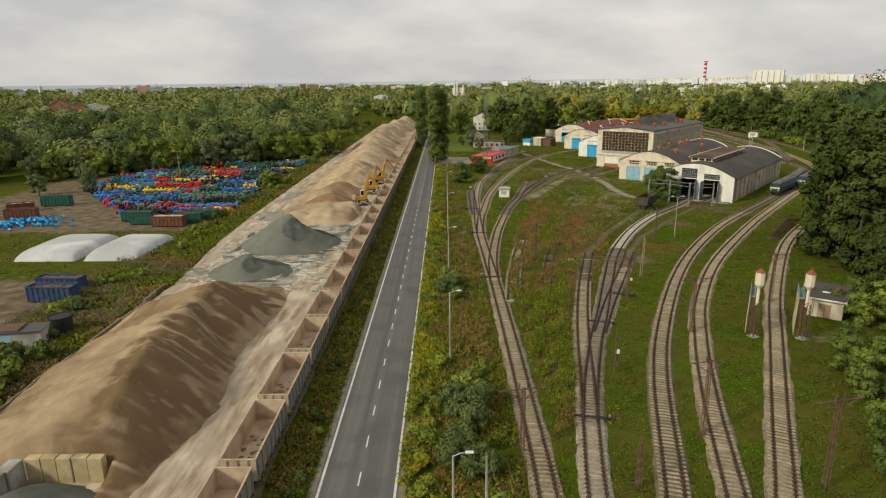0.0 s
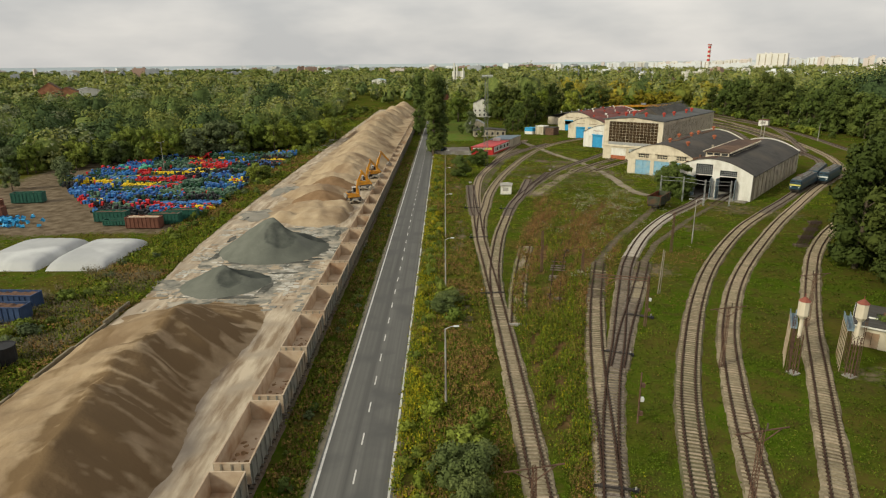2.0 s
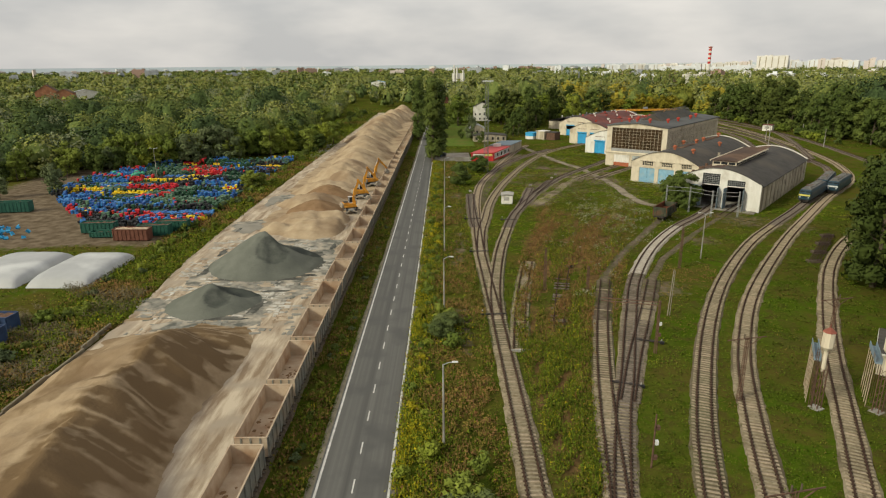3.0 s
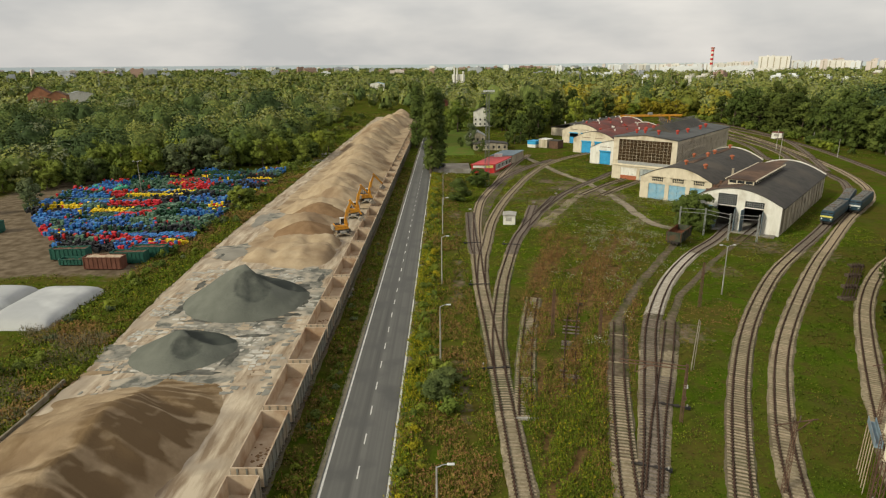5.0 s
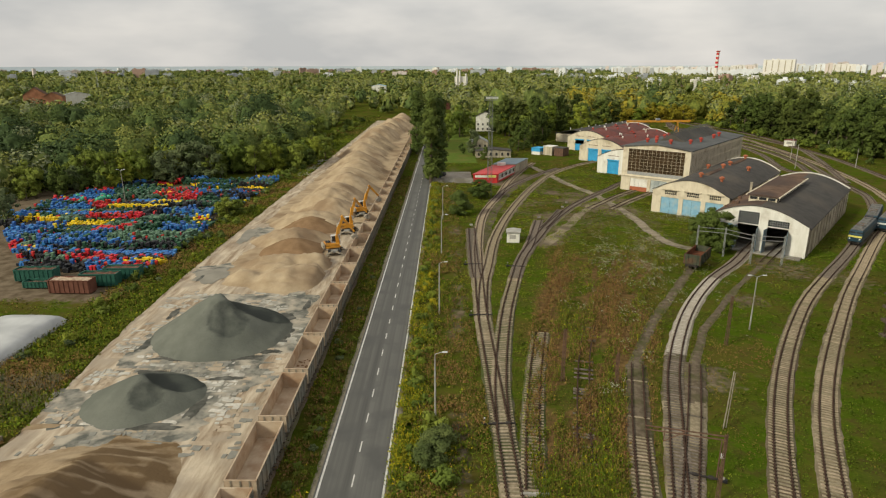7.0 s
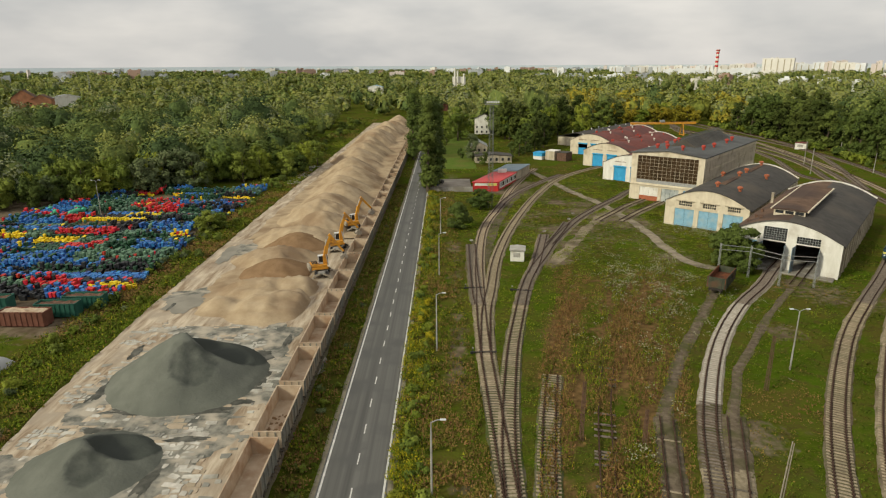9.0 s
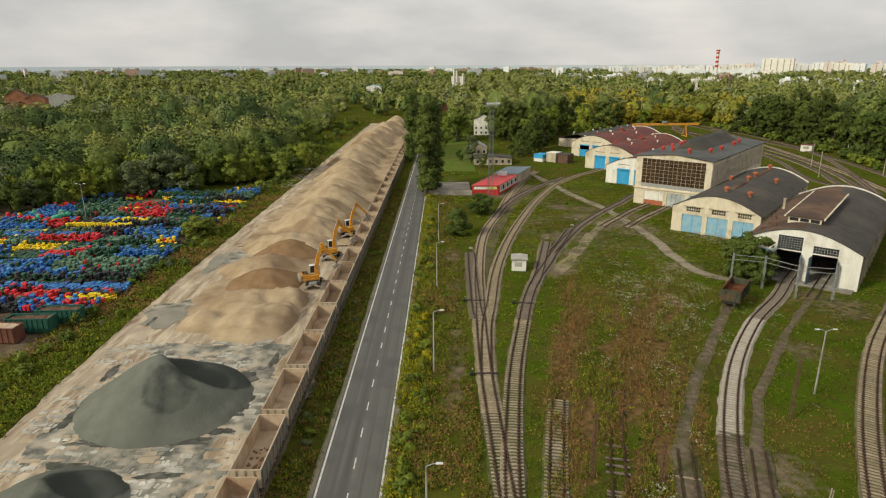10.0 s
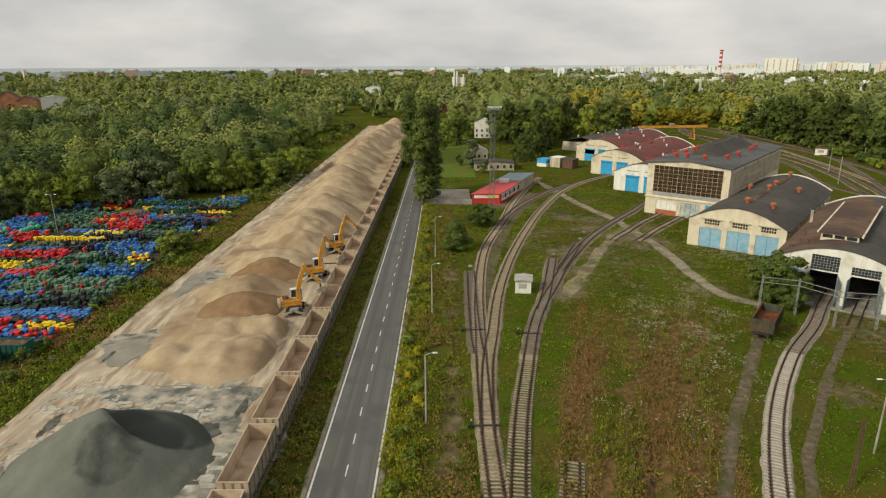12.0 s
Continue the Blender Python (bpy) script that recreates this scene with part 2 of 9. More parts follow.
M["leaf_grey"] = mat("foliage_silver", (0.078, 0.105, 0.040), (0.125, 0.152, 0.068), 0.6, 0.75, rand=0.2, lo=0.3, hi=0.7, spec=0.15)
M["leaf_willow"] = mat("foliage_willow", (0.070, 0.096, 0.026), (0.118, 0.145, 0.046), 0.9, 0.75, rand=0.15, lo=0.3, hi=0.7, spec=0.15)
M["leaf_yellow"] = mat("foliage_yellow", (0.190, 0.166, 0.014), (0.275, 0.223, 0.019), 0.5, 0.75, rand=0.25, lo=0.3, hi=0.7, spec=0.15)
M["leaf_lime"] = mat("foliage_lime", (0.138, 0.175, 0.018), (0.188, 0.225, 0.027), 0.5, 0.75, rand=0.25, lo=0.3, hi=0.7, spec=0.15)
def tinted(name, stops, scale=0.9, bump=0.22):
    """Foliage coloured by tint, in woods with painted shade and haze, a little mottled."""
    m = mat(name, (0.74, 0.76, 0.80), (1.22, 1.20, 1.15), scale, 0.8, bump, spec=0.06, bscale=1.3)
    n, l = m.node_tree.nodes, m.node_tree.links
    b = n["Principled BSDF"]
    mot = b.inputs["Base Color"].links[0].from_socket
    a, rp, mx = n.new("ShaderNodeAttribute"), n.new("ShaderNodeValToRGB"), n.new("ShaderNodeMix")
    a.attribute_name = "tint"
    e = rp.color_ramp.elements
    while len(e) < len(stops):
        e.new(0.5)
    for k, (p, c) in enumerate(stops):
        e[k].position, e[k].color = p, (*c, 1)
    mx.data_type, mx.blend_type = "RGBA", "MULTIPLY"
    mx.inputs[0].default_value = 1.0
    l.new(a.outputs["Fac"], rp.inputs[0]), l.new(rp.outputs[0], mx.inputs[6]), l.new(mot, mx.inputs[7])
    l.new(mx.outputs[2], b.inputs["Base Color"])
    return m


M["woods"] = tinted("woods", [(0.0, (0.056, 0.086, 0.032)), (0.3, (0.100, 0.140, 0.041)), (0.6, (0.182, 0.208, 0.052)), (0.82, (0.268, 0.276, 0.070)), (1.0, (0.190, 0.215, 0.125))])
M["woods_yellow"] = tinted("woods_turning", [(0.0, (0.095, 0.125, 0.028)), (0.4, (0.185, 0.198, 0.036)), (0.75, (0.25, 0.24, 0.038)), (1.0, (0.32, 0.26, 0.034))])
M["weeds"] = tinted("weeds", [(0.0, (0.185, 0.092, 0.037)), (0.16, (0.250, 0.148, 0.058)), (0.30, (0.190, 0.145, 0.032)), (0.46, (0.086, 0.092, 0.013)), (0.58, (0.060, 0.098, 0.007)), (0.70, (0.130, 0.180, 0.016)), (0.84, (0.180, 0.190, 0.013)), (1.0, (0.36, 0.30, 0.014))], 0.8, 0.0)
M["weed_yellow"] = mat("goldenrod", (0.24, 0.21, 0.010), (0.38, 0.32, 0.016), 0.9, 0.8, spec=0.12, c3=(0.10, 0.13, 0.02), s3=0.12, m3=0.5)
M["weed_brush"] = mat("dead_brush", (0.115, 0.094, 0.056), (0.195, 0.162, 0.102), 0.8, 0.9, spec=0.05, c3=(0.085, 0.092, 0.030), s3=0.2, m3=0.54)
M["weed_white"] = mat("white_umbels", (0.24, 0.235, 0.14), (0.36, 0.35, 0.24), 0.5, 0.8, spec=0.12)


# ---- mesh helpers ----
def link(name, me, material=None, parent=None, label=""):
    ob = new(name, me)
    if material is not None and me is not None and not me.materials:
        for mm in (material if isinstance(material, (list, tuple)) else [material]):
            me.materials.append(M[mm] if isinstance(mm, str) else mm)
    if parent is not None:
        ob.parent = parent
    return tagged(ob, label)


def part(name, bm, material, parent=None, label="", smooth=False):
    me = bpy.data.meshes.new(name)
    bmesh.ops.recalc_face_normals(bm, faces=bm.faces)
    for f in bm.faces:
        f.smooth = smooth
    bm.to_mesh(me)
    bm.free()
    return link(name, me, material, parent, label)


def raw(name, verts, faces, smooth=False, normals=None):
    me = bpy.data.meshes.new(name)
    me.from_pydata([tuple(v) for v in verts] if not isinstance(verts, np.ndarray) else verts.tolist(), [], faces.tolist() if isinstance(faces, np.ndarray) else faces)
    if smooth or normals is not None:
        me.polygons.foreach_set("use_smooth", [True] * len(me.polygons))
    if normals is not None:
        me.normals_split_custom_set_from_vertices(normals.tolist())
    me.update()
    return me


def empty(name, m=None, label="", category="", group="", kind=""):
    ob = new(name)
    ob.empty_display_size = 0.5
    if m is not None:
        ob.matrix_basis = m
    return tagged(ob, label, category, group, kind)


def box(bm, x0, x1, y0, y1, z0, z1, m=None, mi=0):
    vs = [bm.verts.new((x, y, z)) for z in (z0, z1) for x, y in ((x0, y0), (x1, y0), (x1, y1), (x0, y1))]
    for q in ((3, 2, 1, 0), (4, 5, 6, 7), (0, 1, 5, 4), (1, 2, 6, 5), (2, 3, 7, 6), (3, 0, 4, 7)):
        bm.faces.new([vs[i] for i in q]).material_index = mi
    if m is not None:
        bmesh.ops.transform(bm, matrix=m, verts=vs)
    return vs


def beam(bm, a, b, w, h=None, up=(0, 0, 1)):
    """A square bar from a to b."""
    a, b = Vector(a), Vector(b)
    d = (b - a).normalized()
    s = d.cross(Vector(up))
    s = (s if s.length > 1e-3 else d.cross(Vector((1, 0, 0)))).normalized()
    t = s.cross(d)
    h = h or w
    vs = [bm.verts.new(p + s * i * w / 2 + t * j * h / 2) for p in (a, b) for i, j in ((-1, -1), (1, -1), (1, 1), (-1, 1))]
    for q in ((3, 2, 1, 0), (4, 5, 6, 7), (0, 1, 5, 4), (1, 2, 6, 5), (2, 3, 7, 6), (3, 0, 4, 7)):
        bm.faces.new([vs[i] for i in q])
    return vs


def rod(bm, a, b, r0, r1=None, n=8):
    a, b = Vector(a), Vector(b)
    r1 = r0 if r1 is None else r1
    q = (b - a).to_track_quat("Z", "Y")
    rings = [[bm.verts.new(p + q @ Vector((r * math.cos(6.28318 * i / n), r * math.sin(6.28318 * i / n), 0))) for i in range(n)] for p, r in ((a, r0), (b, r1))]
    for i in range(n):
        bm.faces.new((rings[0][i], rings[0][(i + 1) % n], rings[1][(i + 1) % n], rings[1][i]))
    bm.faces.new(rings[0][::-1])
    bm.faces.new(rings[1])


def prism(bm, outline, y0, y1):
    """An outline of (x, z) drawn out along y."""
    a = [bm.verts.new((x, y0, z)) for x, z in outline]
    b = [bm.verts.new((x, y1, z)) for x, z in outline]
    k = len(outline)
    for i in range(k):
        bm.faces.new((a[i], a[(i + 1) % k], b[(i + 1) % k], b[i]))
    bm.faces.new(a[::-1])
    bm.faces.new(b)


def spline(pts, step):
    """Points at even steps along a smooth line through pts, with their headings."""
    p = [np.array(v, float) for v in pts]
    p = [2 * p[0] - p[1]] + p + [2 * p[-1] - p[-2]]
    fine = []
    for i in range(1, len(p) - 2):
        for t in np.linspace(0, 1, 40, endpoint=False):
            fine.append(0.5 * (2 * p[i] + (p[i + 1] - p[i - 1]) * t + (2 * p[i - 1] - 5 * p[i] + 4 * p[i + 1] - p[i + 2]) * t * t + (3 * p[i] - p[i - 1] - 3 * p[i + 1] + p[i + 2]) * t ** 3))
    fine.append(p[-2])
    fine = np.array(fine)
    s = np.concatenate([[0], np.cumsum(np.linalg.norm(np.diff(fine, axis=0), axis=1))])
    at = np.arange(0, s[-1], step)
    xy = np.stack([np.interp(at, s, fine[:, 0]), np.interp(at, s, fine[:, 1])], 1)
    d = np.gradient(xy, axis=0)
    d /= np.linalg.norm(d, axis=1)[:, None]
    return xy, d


def sweep(xy, d, profile, closed=True):
    """Verts and faces of a profile of (across, up) drawn along a line."""
    k, n = len(profile), len(xy)
    nrm = np.stack([d[:, 1], -d[:, 0]], 1)
    V = np.zeros((n, k, 3))
    for j, (a, z) in enumerate(profile):
        V[:, j, :2] = xy + nrm * a
        V[:, j, 2] = z
    F = []
    for i in range(n - 1):
        for j in range(k if closed else k - 1):
            jj = (j + 1) % k
            F.append((i * k + j, i * k + jj, (i + 1) * k + jj, (i + 1) * k + j))
    return V.reshape(-1, 3), F


def fbm(x, y, s=1.0, seed=0.0, octaves=4):
    return noise.fractal(Vector((x * s + seed, y * s - seed, seed * 0.37)), 0.9, 2.0, octaves)


def smooth(a, b, v):
    t = min(1.0, max(0.0, (v - a) / (b - a)))
    return t * t * (3 - 2 * t)


# ---- plan ----
ROAD_X, ROAD_HALF = -8.375, 3.6
TRAIN_X = -18.2
APRON = (-52.0, -19.9, 8.0, 520.0)


def apron_left(y):
    """Left edge of the apron, where the grass of the bank begins."""
    return float(np.interp(y, (0, 88, 97, 106, 115, 125, 140, 157, 190, 520), (-48.7, -48.7, -48.3, -48.9, -50.0, -50.9, -51.6, -52.1, -52.5, -53.5)))


# centre lines of the tracks: points, ballast, sleepers, from/to of the sleeper stretch
LINES = {
    "a": ([(5.6, 8), (6.9, 25), (7.85, 39.3), (8.02, 55.6), (8.05, 72), (7.85, 94.5), (7.55, 112), (7.3, 125), (7.2, 133), (7.4, 148), (7.8, 159.6), (8.3, 174.4), (9.5, 191), (11.1, 204.6), (13.7, 217.2), (17.6, 231.6), (22.3, 253.4), (27, 270.5), (33, 290), (38, 303)], "ballast_light", "sleeper_pale"),
    "b": ([(7.25, 131), (7.6, 139), (8.4, 149.7), (9.8, 159.6), (11.7, 174.4), (14.1, 187.8), (17.9, 204.5), (24.0, 226.6), (31.0, 248.6), (41.1, 274), (51.6, 291.6), (61, 303), (71, 314)], "ballast_light", "sleeper_pale"),
    "c": ([(7.9, 98), (8.3, 108), (9.5, 120), (11.5, 134.6), (14.0, 148), (16.3, 159.6), (19.0, 169.7), (23.5, 182), (26.7, 191), (32.4, 204.4), (38.6, 217), (47.3, 231.2), (57.0, 245.2), (63.2, 255), (73, 267)], "ballast_weedy", "sleeper_wood"),
    "siding": ([(9.9, 87.5), (11.5, 100), (13.6, 113), (16.1, 126)], "ballast_weedy", "sleeper_wood"),
    "lost": ([(15.8, 90), (17.5, 100), (21.2, 117), (25, 130)], "ballast_weedy", "sleeper_wood"),
    "d": ([(8.4, 10), (10.2, 25), (12.0, 39.2), (13.9, 50), (16.1, 62), (17.8, 71.7), (20.3, 84), (23.8, 98.8), (28.2, 115)], "ballast_dark", "sleeper_wood"),
    "e": ([(14.1, 51), (16.2, 60), (19.6, 72), (22.6, 81), (28.1, 98.8), (33.7, 115.4), (42.5, 134), (52.8, 150), (62.8, 161.8), (69.8, 171.3), (76, 179)], "ballast_light", "sleeper_concrete"),
    "f": ([(20.6, 74), (25.0, 86), (30.9, 100.6), (36.6, 115.4)], "ballast_light", "sleeper_wood"),
    "g": ([(10.5, 10), (14.2, 25), (18.5, 39.2), (24.4, 60.6), (30.4, 77), (39.6, 97.5), (50.0, 116.3), (64.1, 137.1), (77.0, 152.6), (88, 165.0), (98, 176.8), (118, 200.5), (137, 234), (140.5, 262), (138, 287), (149, 328), (154, 375), (151, 425), (165, 510)], "ballast_dark", "sleeper_wood"),
    "h": ([(16, 10), (19.5, 25), (23.5, 39.1), (28.1, 55.4), (33.5, 71.6), (40.0, 87.6), (51.6, 108.9), (72.4, 138.7), (88.9, 159.8), (106.6, 181.8), (130, 209), (143, 235), (153, 269), (162.5, 318), (170, 380), (178, 470)], "ballast_light", "sleeper_pale"),
    "i": ([(18, 20), (27.6, 39), (34, 52.2), (43.5, 71.4), (51.8, 87.9), (63.2, 108), (72.0, 121.9), (82.6, 135.4), (94, 147), (118, 168), (150, 200)], "ballast_light", "sleeper_pale"),
    "train": ([(TRAIN_X, 5), (TRAIN_X, 200), (TRAIN_X, 520)], "ballast_dark", "sleeper_wood"),
    "hall_one": ([(43, 213.5), (45.6, 217.4), (49.1, 222.2), (55.6, 231.6), (63, 240.5), (70, 249)], "ballast_weedy", "sleeper_wood"),
    "hall_two": ([(49.3, 213.2), (51.6, 216.2), (57, 223.8), (66.5, 235.4), (74, 245)], "ballast_weedy", "sleeper_wood"),
    "shed_two": ([(68.6, 161.2), (74.7, 168.8), (81, 176.6)], "ballast_weedy", "sleeper_wood"),
    "stub": ([(7.2, 152), (7.0, 159.6), (7.1, 174.5), (7.4, 191)], "ballast_dark", "sleeper_wood"),
    "fan": ([(15.5, 224), (17.6, 231.6), (21.3, 243.6), (26.4, 255.7), (36.7, 274.1), (46, 288)], "ballast_dark", "sleeper_wood"),
    "spur_one": ([(19.0, 169), (21.4, 178.2), (23.8, 189.1), (26.0, 199.2)], "ballast_light", "sleeper_wood"),
    "spur_two": ([(26, 190.5), (28.1, 195.5), (30.9, 202.6), (34.5, 212.3)], "ballast_dark", "sleeper_wood"),
    "rear_mid": ([(137.5, 236), (144.5, 263.8), (151, 285), (158, 311.5), (162, 340), (163.4, 367), (160, 425), (152, 470)], "ballast_light", "sleeper_wood"),
    "rear_near": ([(138.4, 245), (140.5, 264), (145, 282.3), (150, 297.6), (155, 322), (157, 350), (156, 396), (151, 432), (150, 452), (160, 490), (170, 513)], "ballast_light", "sleeper_wood"),
    "rear": ([(144, 255), (168.8, 318.5), (181, 362), (185, 420), (180, 500)], "ballast_dark", "sleeper_wood"),
    "rear_far": ([(150, 200), (172, 297), (179, 352), (178, 396), (172, 500)], "ballast_dark", "sleeper_wood"),
}
SAMPLED = {k: spline(v[0], 0.62) for k, v in LINES.items()}
U, V2 = Vector((math.cos(radians(-39)), math.sin(radians(-39)))), Vector((math.cos(radians(51)), math.sin(radians(51))))
SHED_W, SHED_D = 21.0, 58.0
CORNERS = {"a": (63.1, 178.2), "b": (60.4, 211.4), "hall": (60.4, 244.8), "white": (60.3, 279.4), "c": (60.0, 313.0), "d": (61.5, 349.5), "dark": (61.5, 384.0)}


def in_shed(x, y, m=1.0):
    for cx, cy in CORNERS.values():
        s = (x - cx) * U.x + (y - cy) * U.y
        d = (x - cx) * V2.x + (y - cy) * V2.y
        if -m < s < SHED_W + m and -m < d < SHED_D + m:
            return True
    return False


# where nothing grows: cells of half a metre over the yard
GX0, GY0, GN, GM = -60.0, 5.0, 500, 800
TAKEN = np.zeros((GN, GM), bool)


def take(x, y, r):
    i0, i1 = int((x - r - GX0) * 2), int((x + r - GX0) * 2) + 1
    j0, j1 = int((y - r - GY0) * 2), int((y + r - GY0) * 2) + 1
    if i1 > 0 and j1 > 0:
        TAKEN[max(i0, 0):i1, max(j0, 0):j1] = True


def taken(x, y):
    i, j = int((x - GX0) * 2), int((y - GY0) * 2)
    return 0 <= i < GN and 0 <= j < GM and TAKEN[i, j]


for _k, (_xy, _d) in SAMPLED.items():
    if _k not in ("siding", "lost"):
        for _x, _y in _xy:
            take(_x, _y, 1.05 if _k not in ("hall_one", "hall_two", "c") else 0.8)
for _p in ([(33, 308), (35.6, 296.6), (39.9, 275), (43.6, 255.4), (47.7, 240.4), (50, 230.5), (52.1, 213), (53, 200), (53, 187), (55, 175.5), (62, 170)], [(26, 107), (28.2, 115), (35.8, 131), (45.4, 147), (52, 158)], [(34.5, 110), (37, 116), (42.5, 127), (48.2, 135), (58.9, 149.6), (68, 160.6)]):
    for _x, _y in spline(_p, 0.6)[0]:
        take(_x, _y, 0.55)
for _x0, _x1, _y0, _y1 in ((-5, 31, 255.6, 293), (14.8, 19, 177.5, 182), (51, 60, 76, 88), (13, 36, 304, 315), (38, 56, 312, 324), (40.8, 42.4, 72.4, 74), (46.8, 48.4, 71.2, 72.8)):
    TAKEN[int((_x0 - GX0) * 2):int((_x1 - GX0) * 2), int((_y0 - GY0) * 2):int((_y1 - GY0) * 2)] = True
TAKEN[int((ROAD_X - 3.7 - GX0) * 2):int((ROAD_X + 3.7 - GX0) * 2), :] = True
TAKEN[0:int((-16.4 - GX0) * 2), :] |= (np.arange(0, int((-16.4 - GX0) * 2))[:, None] > (np.array([apron_left(GY0 + j * 0.5) for j in range(GM)])[None, :] - 0.2 - GX0) * 2)


def dry(x, y):
    """How far the weeds are brown and dead: streaks along the lifted sidings."""
    left = 10.0 + max(0, y - 95) * 0.14 + max(0, y - 140) * 0.10
    right = 18.5 + max(0, y - 75) * 0.36
    m = smooth(left - 1, left + 3, x) * (1 - smooth(right - 7, right + 1, x)) * smooth(38, 70, y) * (1 - smooth(150, 190, y))
    u = x - 0.30 * (y - 100)
    return min(1.0, max(0.0, m * (0.80 + 1.3 * fbm(u * 1.0, y * 0.14, 0.22, 3.1) + 0.35 * fbm(x, y, 0.05, 8))))


def bare(x, y):
    """How far the ground is bare earth."""
    n = fbm(x, y, 0.045, 7.7) * 0.5 + fbm(x, y, 0.2, 2.2) * 0.25
    m = 0.0
    if x < -56:
        m = smooth(-56.5, -61, x) * (1 - smooth(96, 104, y) * (1 - smooth(136, 143, y)) * 0.8) * (1 - smooth(240, 262, y)) * smooth(-150, -130, x)
        m *= 1 - 0.8 * smooth(-65, -58, x) * (1 - smooth(60, 100, y) * 0.4)
        m = m * (0.85 + n)
    for ax, ay, r, k in ((52.5, 180, 5, 0.7), (72, 160, 9, 0.75), (50, 214, 9, 0.8), (37, 112, 5, 0.6), (56, 140, 4, 0.6), (22, 255, 7, 0.75), (44, 236, 5, 0.6), (30, 205, 6, 0.7), (40, 226, 5, 0.8), (56, 226, 4, 0.8), (36, 238, 4, 0.6), (25, 196, 3, 0.6), (18, 240, 4, 0.6), (24.5, 178, 4, 0.75), (30, 191, 4, 0.75), (36, 205, 4.5, 0.75), (45, 220, 5, 0.8), (28, 222, 7, 0.45), (44, 260, 8, 0.45), (20, 212, 5, 0.45), (52, 240, 6, 0.5), (40, 196, 6, 0.4), (80, 152, 7, 0.5), (49, 72, 3, 0.8)):
        m = max(m, k * (1 - smooth(r * 0.4, r * 1.5, math.hypot(x - ax, y - ay))) * (0.8 + n))
    m = max(m, 0.55 * (1 - smooth(0.5, 2.5, abs(x - (0.9 + y * 0.012)))) * smooth(60, 110, y) * (0.7 + n * 2))
    if x > 10:
        m = max(m, 0.26 * smooth(160, 190, y) * (1 - smooth(285, 305, y)) * smooth(10, 16, x) * (1 - smooth(58, 66, x)) * (0.75 + 2.2 * n))
    return min(1.0, max(0.0, m))


def axis_steps(lo, hi, step, end_lo, end_hi):
    v = list(np.arange(lo, hi + 0.01, step))
    s, a = step, hi
    while a < end_hi:
        s *= 1.35
        a = min(end_hi, a + s)
        v.append(a)
    s, a = step, lo
    while a > end_lo:
        s *= 1.35
        a = max(end_lo, a - s)
        v.insert(0, a)
    return v


